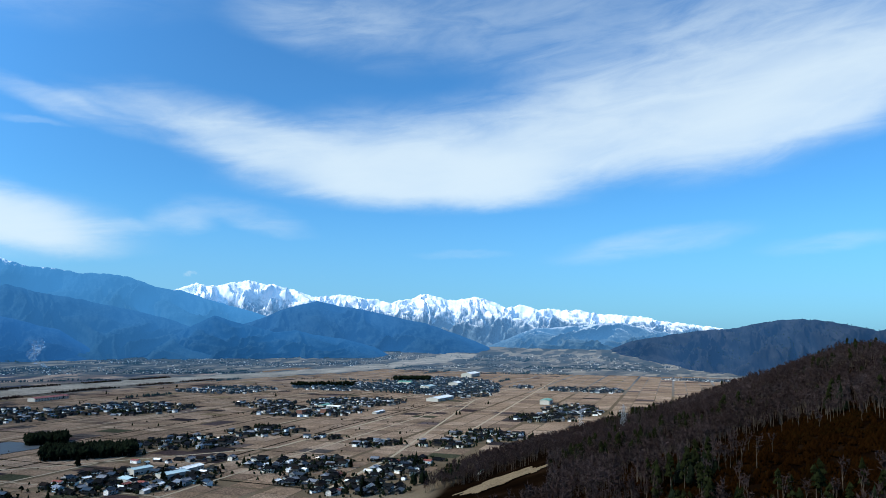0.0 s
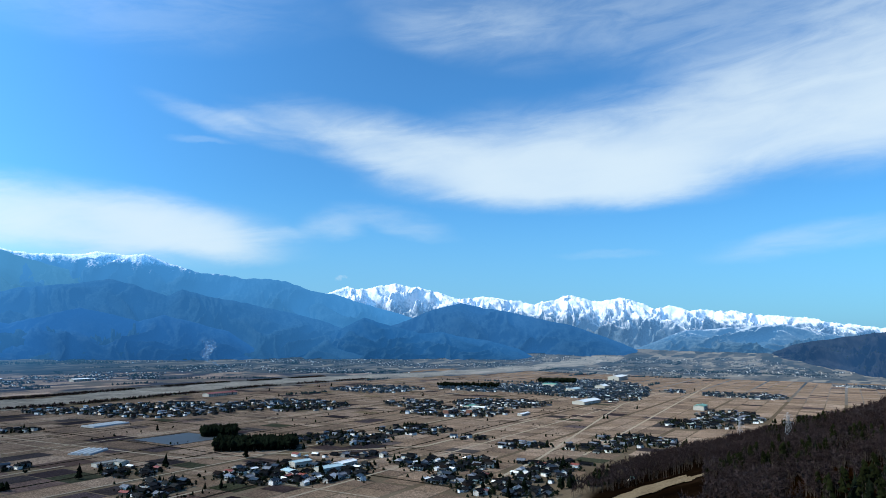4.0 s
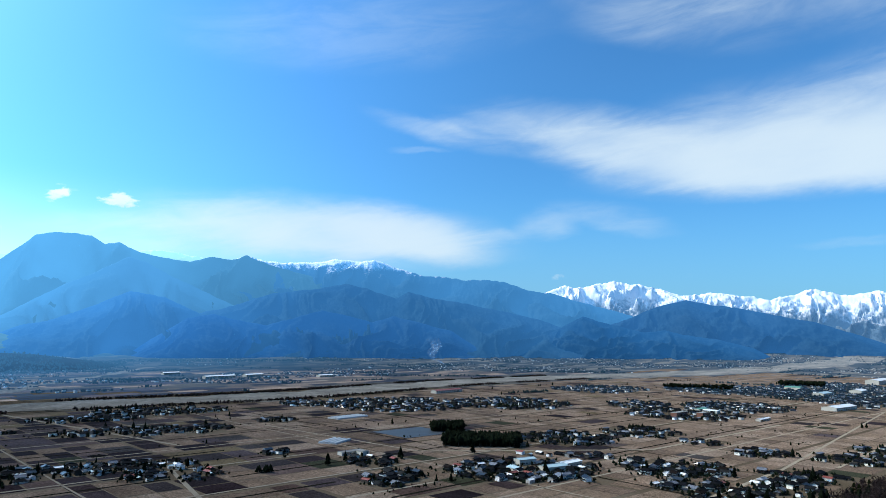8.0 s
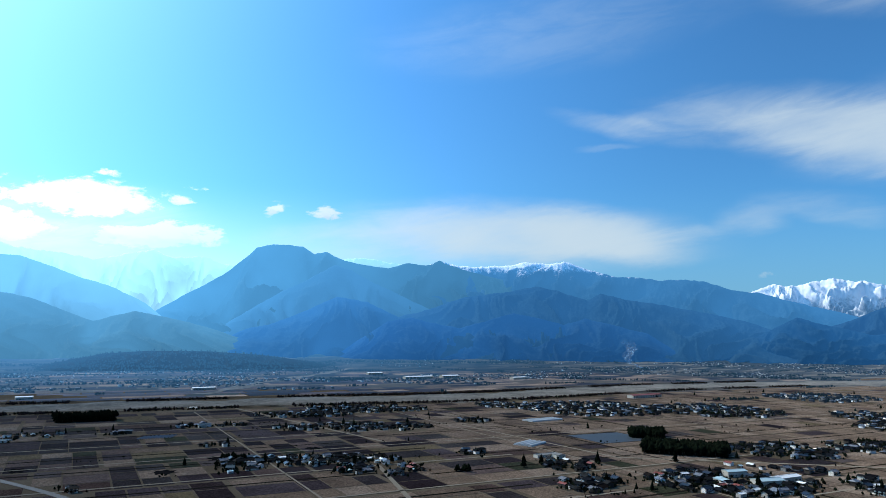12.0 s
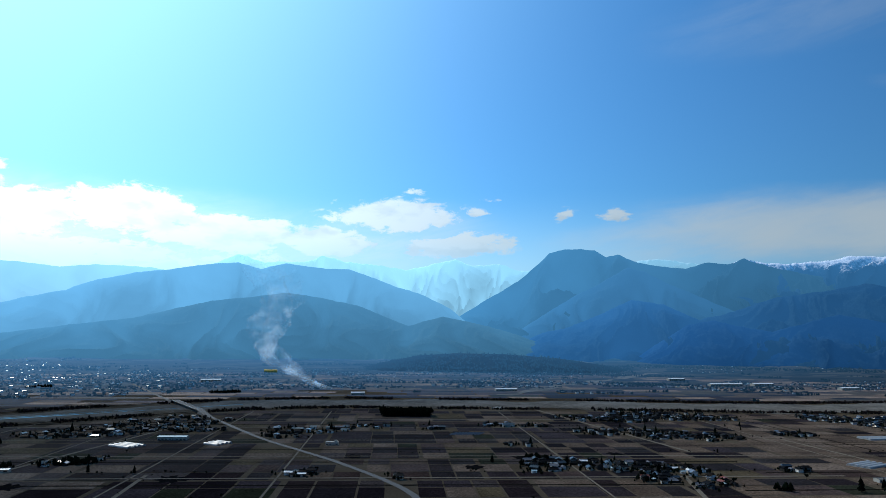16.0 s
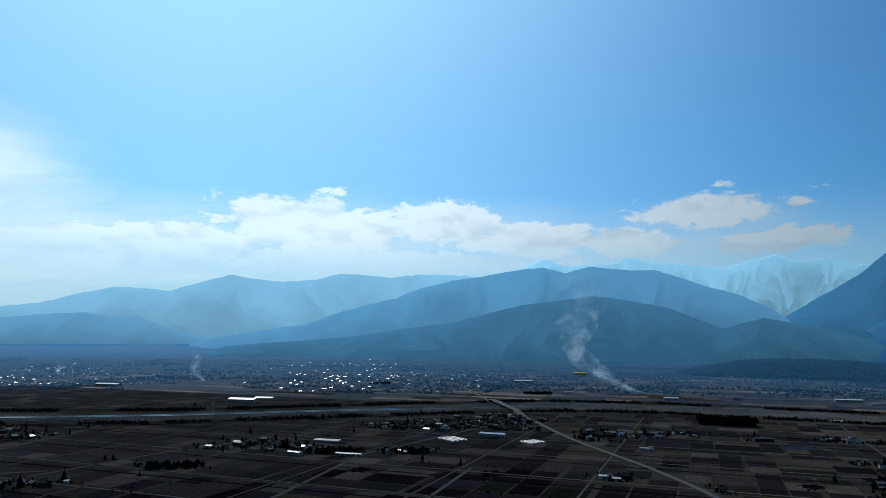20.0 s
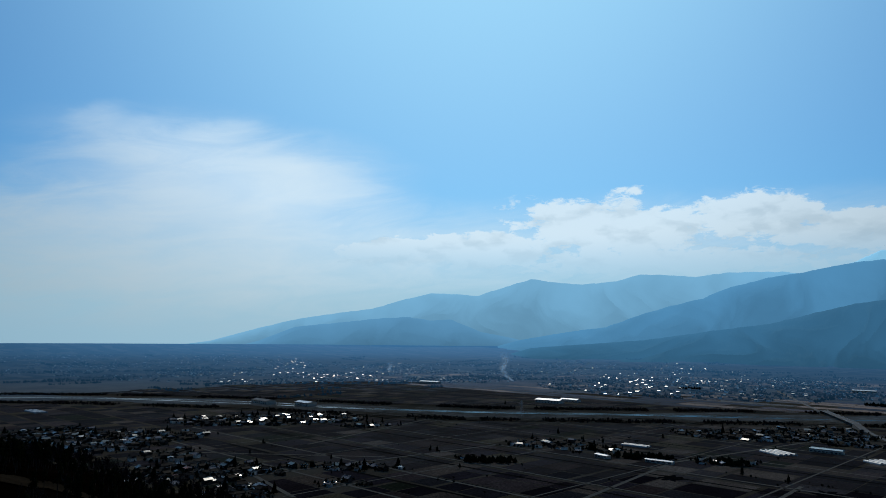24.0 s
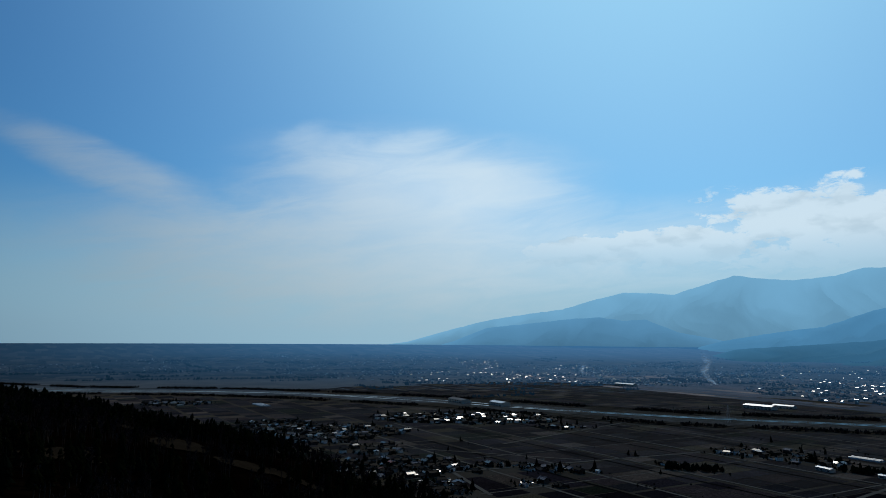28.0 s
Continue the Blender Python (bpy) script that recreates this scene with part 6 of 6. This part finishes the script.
ring_trees()
GROVES = [  # azimuth, distance, half width, half depth, trees
    (26.0, 990, 50, 26, 330, "dense dark cedar grove standing in stubble fields"), (28.7, 1120, 24, 16, 100, "small dark cedar grove by the pond"),
    (70.9, 1350, 44, 18, 230, "rectangular dark cedar grove by the river"), (2.5, 2450, 60, 24, 240, "long dark cedar grove beside the town"),
    (1.6, 742, 9, 6, 7, "tall dark conifers at the foot of the slope"), (-0.4, 738, 12, 6, 9, "tall dark conifers at the foot of the slope"), (24.0, 1470, 26, 16, 36, "dark trees of a shrine among houses"), (14.0, 1190, 16, 10, 16, "dark conifers beside farmhouses"),
    (9.5, 2150, 90, 22, 90, "dark shelter belt beside the town"), (60.5, 890, 16, 10, 16, "dark conifers behind a farmstead"),
    (101, 935, 40, 8, 34, "dark hedge of conifers at a farmstead"), (95, 930, 24, 8, 22, "dark conifers round a farm"),
    (112.8, 870, 34, 12, 36, "dark clump of low trees in the fields"), (104, 990, 22, 8, 18, "dark trees round a farmstead"),
    (43, 800, 10, 6, 6, "lone dark conifers in a field"), (85, 1900, 40, 14, 40, "dark copse beyond the river"), (97.5, 2220, 34, 14, 30, "dark copse on the far plain")]
for az, r, w, d, n, label in GROVES:
    if n >= 90 or r < 760:
        wood("cedar_grove", "cedar", scatter(n, az, r, w, d, square=True), label, "grove", (0.68, 0.98))
    else:
        wood("cedar_grove", "clump", scatter(int(n * 2.2), az, r, w, d), label, "grove", (0.7, 1.5), ("bark", "cedar"))
    if n >= 90:
        wood("grove_edge", "round", scatter(int(n * 0.8), az, r, w * 1.04, d * 1.1, square=True), "rounded dark crowns filling the cedar grove", "grove", (1.5, 2.3))


def bank_woods():
    """Scrubby trees along both river banks and dark belts over the far plain."""
    line = np.array(RIVER[3:])
    spots = []
    for (x0, y0), (x1, y1) in zip(line, line[1:]):
        L = math.hypot(x1 - x0, y1 - y0)
        nx, ny = -(y1 - y0) / L, (x1 - x0) / L
        for side, dens in ((1, 1.0), (-1, 1.6)):
            n = int(L * dens)
            t, o = rng.random(n), rng.normal(104, 9, n) * side
            keep = np.sin(t * L / 90 + x0) + np.sin(t * L / 37) > -0.9
            spots.append(np.column_stack([x0 + (x1 - x0) * t + nx * o, y0 + (y1 - y0) * t + ny * o])[keep])
    spots = np.concatenate(spots)
    spots = spots[near_line(spots[:, 0], spots[:, 1], HIGHWAY) > 16]
    half = rng.random(len(spots)) < 0.6
    wood("river_wood", "clump", spots[half], "bare grey-brown trees along the river bank", "trees", (0.5, 1.05), ("bark", "twigs"))
    wood("river_wood", "clump", spots[~half], "dark evergreen thicket along the river bank", "trees", (0.4, 0.95), ("bark", "cedar"))
    belts = []
    for az, r, w, d, n in ((57, 2850, 420, 26, 260), (62, 3350, 520, 90, 900), (75, 3350, 420, 60, 500), (45, 3450, 520, 60, 520), (33, 3200, 300, 14, 120), (48, 2350, 280, 12, 150), (30, 2500, 240, 10, 110), (70, 2250, 260, 10, 130),
                           (86, 2700, 220, 12, 110), (110, 2500, 340, 10, 150), (128, 2200, 340, 12, 170), (150, 2450, 420, 16, 240), (140, 3000, 400, 14, 170), (158, 2900, 420, 24, 260), (20, 2850, 260, 10, 110), (99, 3250, 500, 16, 230), (-6, 2900, 200, 10, 80), (-12, 3300, 260, 20, 160)):
        belts.append(scatter(n, az, r, w, d, square=True))
    for k in range(240):  # hedgerows and windbreaks along the field grid
        az, r = rng.uniform(-8, 158), math.sqrt(rng.uniform(1750 ** 2, 3900 ** 2))
        x, y = polar(az, r)
        long, way = rng.uniform(25, 170), ACROSS if rng.random() < 0.35 else ALONG
        n = int(long / 5)
        t, o = rng.uniform(-0.5, 0.5, n) * long, rng.normal(0, 3, n)
        q = np.column_stack([x + way[0] * t + way[1] * o, y + way[1] * t - way[0] * o])
        belts.append(q[(near_line(q[:, 0], q[:, 1], RIVER) > 110) & (near_line(q[:, 0], q[:, 1], HIGHWAY) > 14)])
    wood("shelter_belts", "clump", np.concatenate(belts), "dark belts of trees across the far plain", "trees", (0.7, 1.5), ("bark_distant", "leaf_distant"))


bank_woods()


def hill_woods():
    """Woods on the low rise and on the eastern hill, tree by tree."""
    for name, n, size, label in (("wooded_rise", 2600, (0.9, 1.8), "dark forest covering a low rise"), ("mountain_east", 5200, (0.5, 1.05), "brown and dark woods on a hill")):
        flank = FLANKS[name]
        rows, cols = flank.shape[:2]
        i, j = rng.integers(2, 55, n), rng.integers(0, cols - 1, n)
        p = flank[np.minimum(i, rows - 2), j] + rng.normal(0, 2.0, (n, 3)) * (1, 1, 0)
        gap = wave(p[:, 0], p[:, 1], 70, 4) + 0.7 * wave(p[:, 0], p[:, 1], 26, 8) + rng.normal(0, 0.3, n)
        p = p[gap > -0.75]
        wood("hill_wood", "clump", p[:, :2], label, "trees", size, ("bark_distant", "leaf_distant"), p[:, 2] - 1.0)


hill_woods()


def field_trees():
    """Single small trees and bushes on field edges and along ditches."""
    n = 2600
    a, b = rng.uniform(-1100, 2300, n), rng.uniform(330, 1420, n)
    # most of them keep to the bunds of the grid
    b = np.where(rng.random(n) < 0.6, np.round(b / 133) * 133 + rng.normal(0, 3, n), b)
    x, y = on_grid(a, b)
    clump = wave(x, y, 55, 9) + 0.5 * wave(x, y, 21, 2)
    ok = (clump > 0.25) & (height(x, y) < 1.5) & (near_line(x, y, RIVER) > 120) & (near_line(x, y, HIGHWAY) > 10)
    pts = np.column_stack([x, y])[ok]
    tall = rng.random(len(pts)) < 0.12
    wood("field_trees", "round", pts[~tall], "small dark bushes and trees on field edges", "trees", (0.22, 0.6))
    wood("field_trees", "cedar", pts[tall], "single dark conifers on field edges", "trees", (0.3, 0.65))


field_trees()


def burnt_patches():
    """Black burnt stubble in ragged patches on the plots."""
    for az, r, w, d in ((61.5, 905, 20, 14), (65.5, 835, 12, 12), (88.5, 800, 18, 14), (75, 905, 14, 10), (99, 820, 16, 12), (54.5, 960, 14, 10)):
        cx, cy = polar(az, r)
        k = np.arange(26)
        q = 1 + 0.28 * np.sin(k * 1.7 + az) + 0.2 * np.sin(k * 2.9 + r)
        x, y = cx + w * q * np.cos(k * 2 * math.pi / 26), cy + d * q * np.sin(k * 2 * math.pi / 26)
        v = [(cx, cy, float(height(cx, cy)) + 0.34)] + [(px, py, float(height(px, py)) + 0.3) for px, py in zip(x, y)]
        ob = link_mesh("burnt_patch", v, [(0, i + 1, (i + 1) % 26 + 1) for i in range(26)], M["ash"], parent=ground)


burnt_patches()


# ---------------------------------------------------------------- the wooded slope
def slope_wood():
    pts = []
    for az0, az1, r0, r1, n in ((-46, 2, 150, 1050, 19000), (120, 178, 110, 1500, 13000), (2, 118, 60, 420, 900)):
        az = rng.uniform(az0, az1, n)
        r = np.sqrt(rng.uniform(r0 ** 2, r1 ** 2, n))
        pts.append(np.column_stack([-r * np.sin(np.radians(az)), r * np.cos(np.radians(az))]))
    pts = np.concatenate(pts)
    x, y = pts.T
    r = np.hypot(x, y)
    az = np.degrees(np.arctan2(-x, y))
    up = np.interp(0.438 * x + 0.899 * y, TOE_V, TOE_U) - u_of(x, y)
    h = height(x, y)
    line_of_sight = EYE - h - r * math.tan(radians(1.0))
    ok = (h > 2.5) & (line_of_sight > 0) & (in_places(x, y, VILLAGES) > 1.0)
    for caz, cr, cw, cd in CLEARINGS:
        ok &= in_places(x, y, [(caz, cr, cw, cd, 0)]) > 1.0
    ok &= in_places(x, y, [(17, 0, 60, 60, 0)]) > 1
    ok &= ~((az > -8.3) & (az < 30) & (r < 684) & (r > 420))
    pts, x, y, az, r, h = pts[ok], x[ok], y[ok], az[ok], r[ok], h[ok]
    patch = wave(x, y, 38, 2) + 0.6 * wave(x, y, 15, 4) + 0.35 * rng.normal(0, 1, len(x))
    south = az > 60
    kind = np.where(patch > 1.5, 0, np.where(patch > 1.15, 1, 2))
    kind = np.where(south, np.where(patch > 0.9, 0, np.where(patch > -0.1, 1, 2)), kind)
    # young scrub covers the near northern slope
    scrub = (~south) & (r < 345 + 110 * wave(x, y, 48, 2) + 60 * wave(x, y, 17, 6) + rng.normal(0, 25, len(x))) & (az < -11 + 4 * wave(x, y, 30, 8))
    order = np.argsort(r)
    src = [tree_thing("bare", j, "leafless grey-brown tree on the wooded slope", "tree", "trees of the slope") for j in range(4)]
    src += [tree_thing("pine", j, "pine with bare pale trunk and high crown", "tree", "trees of the slope") for j in range(4)]
    src += [tree_thing("cedar", j, "dark green cedar on the wooded slope", "tree", "trees of the slope") for j in range(2)]
    mine = [i for i in order if not scrub[i] and 180 < r[i] < 520 and (az[i] < -2 or az[i] > 135)][:220]
    for c, i in enumerate(mine):
        s = float(rng.uniform(0.7, 1.15))
        if kind[i] == 2:
            o = src[int(rng.integers(0, 4))]
        elif kind[i] == 1:
            o = src[4 + int(rng.integers(0, 4))]
        else:
            o = src[8 + int(rng.integers(0, 2))]
        m = pose(x[i], y[i], h[i] - 0.3, 0, 0, float(rng.uniform(0, 360))) @ Matrix.Diagonal((s, s, s, 1))
        t = copy_thing(o, m)
        t.matrix_basis = m
    for j, o in enumerate(src):
        px, py = polar(-22 - 1.4 * j, 470 + 11 * j)
        o.matrix_world = pose(px, py, float(height(px, py)) - 0.3)
    left = np.ones(len(x), bool)
    left[mine] = False
    left &= ~scrub
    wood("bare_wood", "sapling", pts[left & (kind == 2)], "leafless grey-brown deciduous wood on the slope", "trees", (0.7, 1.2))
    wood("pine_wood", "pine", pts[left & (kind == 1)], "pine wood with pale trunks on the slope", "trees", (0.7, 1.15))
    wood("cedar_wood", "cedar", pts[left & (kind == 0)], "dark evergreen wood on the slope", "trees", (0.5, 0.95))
    n = 11000
    a2, r2 = rng.uniform(-48, -2, n), np.sqrt(rng.uniform(110 ** 2, 460 ** 2, n))
    sx, sy = -r2 * np.sin(np.radians(a2)), r2 * np.cos(np.radians(a2))
    ok = (height(sx, sy) > 3) & (a2 < -8.5)
    for caz, cr, cw, cd in CLEARINGS:
        ok &= in_places(sx, sy, [(caz, cr, cw, cd, 0)]) > 1.0
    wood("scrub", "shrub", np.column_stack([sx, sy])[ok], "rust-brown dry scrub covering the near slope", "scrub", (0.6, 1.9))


CLEARINGS = [(-4.4, 612, 46, 32), (159.5, 410, 26, 30), (151.8, 488, 24, 28), (147, 462, 24, 24), (155.5, 640, 40, 34), (143.5, 470, 26, 18), (138, 600, 22, 14), (160, 900, 60, 30), (154, 760, 44, 20)]
slope_wood()


def terrace_fields():
    for k, (az, r, w, d) in enumerate(CLEARINGS):
        n, m = 34, 26
        rx, ry = math.cos(radians(az)), math.sin(radians(az))
        cx, cy = polar(az, r)
        p, q = np.meshgrid(np.linspace(-1, 1, n) * w * 0.9, np.linspace(-1, 1, m) * d * 0.9)
        x, y = cx + p * rx - q * ry, cy + p * ry + q * rx
        v = np.stack([x, y, height(x, y) + 0.9], -1).reshape(-1, 3)
        ragged = ((p / w) ** 2 + (q / d) ** 2 + 0.28 * wave(x, y, 9, k) + 0.15 * wave(x, y, 3.5, k + 2)).ravel() < 0.72
        faces = [f for f in grid_faces(m, n) if all(ragged[i] for i in f)]
        link_mesh("terrace_field", v.tolist(), faces, M["straw"] if az < 0 else M["terrace"], smooth=True, parent=ground)


terrace_fields()


def hut(az, r):
    root = tagged(new("hut"), "small hut with green sheet roof at the slope foot", "hut")
    bm = bmesh.new()
    gable_wall(bm, 0, 0, 6, 5, 2.8, 0.8)
    part("wall", bm, M["cream_wall"], root)
    bm = bmesh.new()
    roof_shell(bm, 0, 0, 2.8, 7, 6.2, 1.1, thick=0.12)
    part("roof", bm, M["green_metal"], root)
    bm = bmesh.new()
    box(bm, 0, -2.54, 0, 1.0, 0.08, 2.0)
    part("door", bm, M["wood"], root)
    x, y = polar(az, r)
    root.matrix_world = pose(x, y, float(height(x, y)), 0, 0, 40)


hut(-3.0, 735)


# ---------------------------------------------------------------- river bridge
def bridge():
    """A plain girder bridge carries the country road over the gravel bed."""
    best, at, way = 1e9, None, None
    for (x0, y0), (x1, y1) in zip(HIGHWAY, HIGHWAY[1:]):
        for t in np.linspace(0, 1, 200):
            p = (x0 + (x1 - x0) * t, y0 + (y1 - y0) * t)
            d = float(near_line(np.array([p[0]]), np.array([p[1]]), RIVER)[0])
            if d < best:
                best, at, way = d, p, math.degrees(math.atan2(y1 - y0, x1 - x0))
    root = tagged(new("bridge"), "long grey concrete road bridge over the river bed", "bridge")
    span, spans = 30.0, 8
    for k in range(spans):
        bm = bmesh.new()
        box(bm, (k - spans / 2 + 0.5) * span, 0, 5.2, span - 0.15, 12.6, 0.6)
        for j in (-4, 0, 4):
            box(bm, (k - spans / 2 + 0.5) * span, j, 4.0, span - 0.3, 0.7, 1.2)
        part("deck", bm, M["concrete"], root)
        for j in (-6.1, 6.1):
            bm = bmesh.new()
            for i in range(11):
                box(bm, (k - spans / 2) * span + 1.5 + i * 2.7, j, 5.8, 0.12, 0.12, 1.0)
            for z in (6.2, 6.75):
                box(bm, (k - spans / 2 + 0.5) * span, j, z, span - 0.15, 0.1, 0.1)
            part("railing", bm, M["steel"], root)
    for k in range(1, spans):
        bm = bmesh.new()
        box(bm, (k - spans / 2) * span, 0, -1.0, 1.6, 7.0, 4.4)
        box(bm, (k - spans / 2) * span, 0, 3.3, 2.2, 11.0, 0.7)
        part("pier", bm, M["concrete"], root)
    bm = bmesh.new()
    box(bm, 0, 0, 5.8, span * spans - 0.3, 10.4, 0.06)
    part("roadway", bm, M["asphalt"], root)
    for s in (-1, 1):
        bm = bmesh.new()
        x0 = s * spans / 2 * span
        vs = [bm.verts.new(p) for p in ((x0, -8, -1), (x0, 8, -1), (x0, 6, 5.7), (x0, -6, 5.7), (x0 + s * 70, -6, -1), (x0 + s * 70, 6, -1))]
        for f in ((0, 1, 2, 3), (3, 2, 5, 4), (0, 3, 4), (1, 5, 2)):
            bm.faces.new([vs[i] for i in f])
        bmesh.ops.recalc_face_normals(bm, faces=bm.faces[:])
        part("ramp", bm, M["asphalt"], root)
    root.matrix_world = pose(at[0], at[1], 0.3, 0, 0, way)


bridge()


# ---------------------------------------------------------------- smoke
def smoke_material(name, density):
    m = bpy.data.materials.new(name)
    m.use_nodes = True
    g = Graph(m.node_tree)
    at = g.node("ShaderNodeTexCoord").outputs["Generated"]
    pos = g.node("ShaderNodeNewGeometry").outputs["Position"]
    z = g.split(at)[2]
    fade = g.math("MULTIPLY", g.math("MULTIPLY", g.span(z, 1.0, 0.45, 0.0, 0.5), g.span(z, 0.42, 0.05, 0.75, 2.0)), g.span(z, 0.0, 0.02))
    a = g.math("MULTIPLY", g.math("MULTIPLY", fade, g.span(g.noise(pos, 0.016, 7.0, 0.62, 0.9), 0.4, 0.74)), density)
    d = g.node("ShaderNodeBsdfDiffuse")
    d.inputs[0].default_value = (0.6, 0.79, 0.95, 1)
    t = g.node("ShaderNodeBsdfTranslucent")
    t.inputs[0].default_value = (0.6, 0.79, 0.95, 1)
    both = g.node("ShaderNodeMixShader")
    both.inputs[0].default_value = 0.7
    g.link(d.outputs[0], both.inputs[1])
    g.link(t.outputs[0], both.inputs[2])
    clear = g.node("ShaderNodeBsdfTransparent")
    mixed = g.node("ShaderNodeMixShader")
    g.link(a, mixed.inputs[0])
    g.link(clear.outputs[0], mixed.inputs[1])
    g.link(both.outputs[0], mixed.inputs[2])
    g.link(mixed.outputs[0], g.node("ShaderNodeOutputMaterial").inputs[0])
    return m


M["smoke"] = smoke_material("smoke", 0.62)


def smoke(az, r, tall, drift, wide, label, shells=2):
    """A rising, spreading plume: nested lumpy shells bent by the wind."""
    x, y = polar(az, r)
    rx, ry = math.cos(radians(az)), math.sin(radians(az))
    z0 = float(height(x, y))
    verts, faces = [], []
    for s in range(shells):
        n, m = 60, 14
        base = len(verts)
        for i in range(n):
            t = i / (n - 1)
            c = drift * (1 - (1 - t) ** 5.5) + wide * (0.3 * math.sin(t * 11 + 1.3 * s) + 0.35 * t)
            w = wide * (0.1 + 0.75 * t ** 0.75) * (1 - 0.26 * s)
            for k in range(m):
                a = 2 * math.pi * k / m
                lump = 1 + 0.4 * noise.fractal(Vector((math.cos(a) * 1.4 + s * 7, math.sin(a) * 1.4, t * 13)), 0.8, 2.0, 4)
                px, d = c + w * lump * math.cos(a), w * lump * math.sin(a)
                verts.append((x + px * rx - d * ry, y + px * ry + d * rx, z0 + tall * t ** 1.15))
        faces += [tuple(base + q for q in f) for f in grid_faces(n, m, True)]
    ob = link_mesh("smoke_plume", verts, faces, M["smoke"], smooth=True)
    tagged(ob, label, "smoke", kind="stuff")


smoke(77.1, 1985, 380, -180, 84, "thin white smoke rising from burning fields")
smoke(110.8, 2408, 110, -40, 20, "wisp of white smoke over the plain")
smoke(29.0, 3300, 130, -60, 34, "faint white smoke drifting at the valley edge")
smoke(119.6, 2700, 60, -60, 14, "wisp of white smoke over the plain")
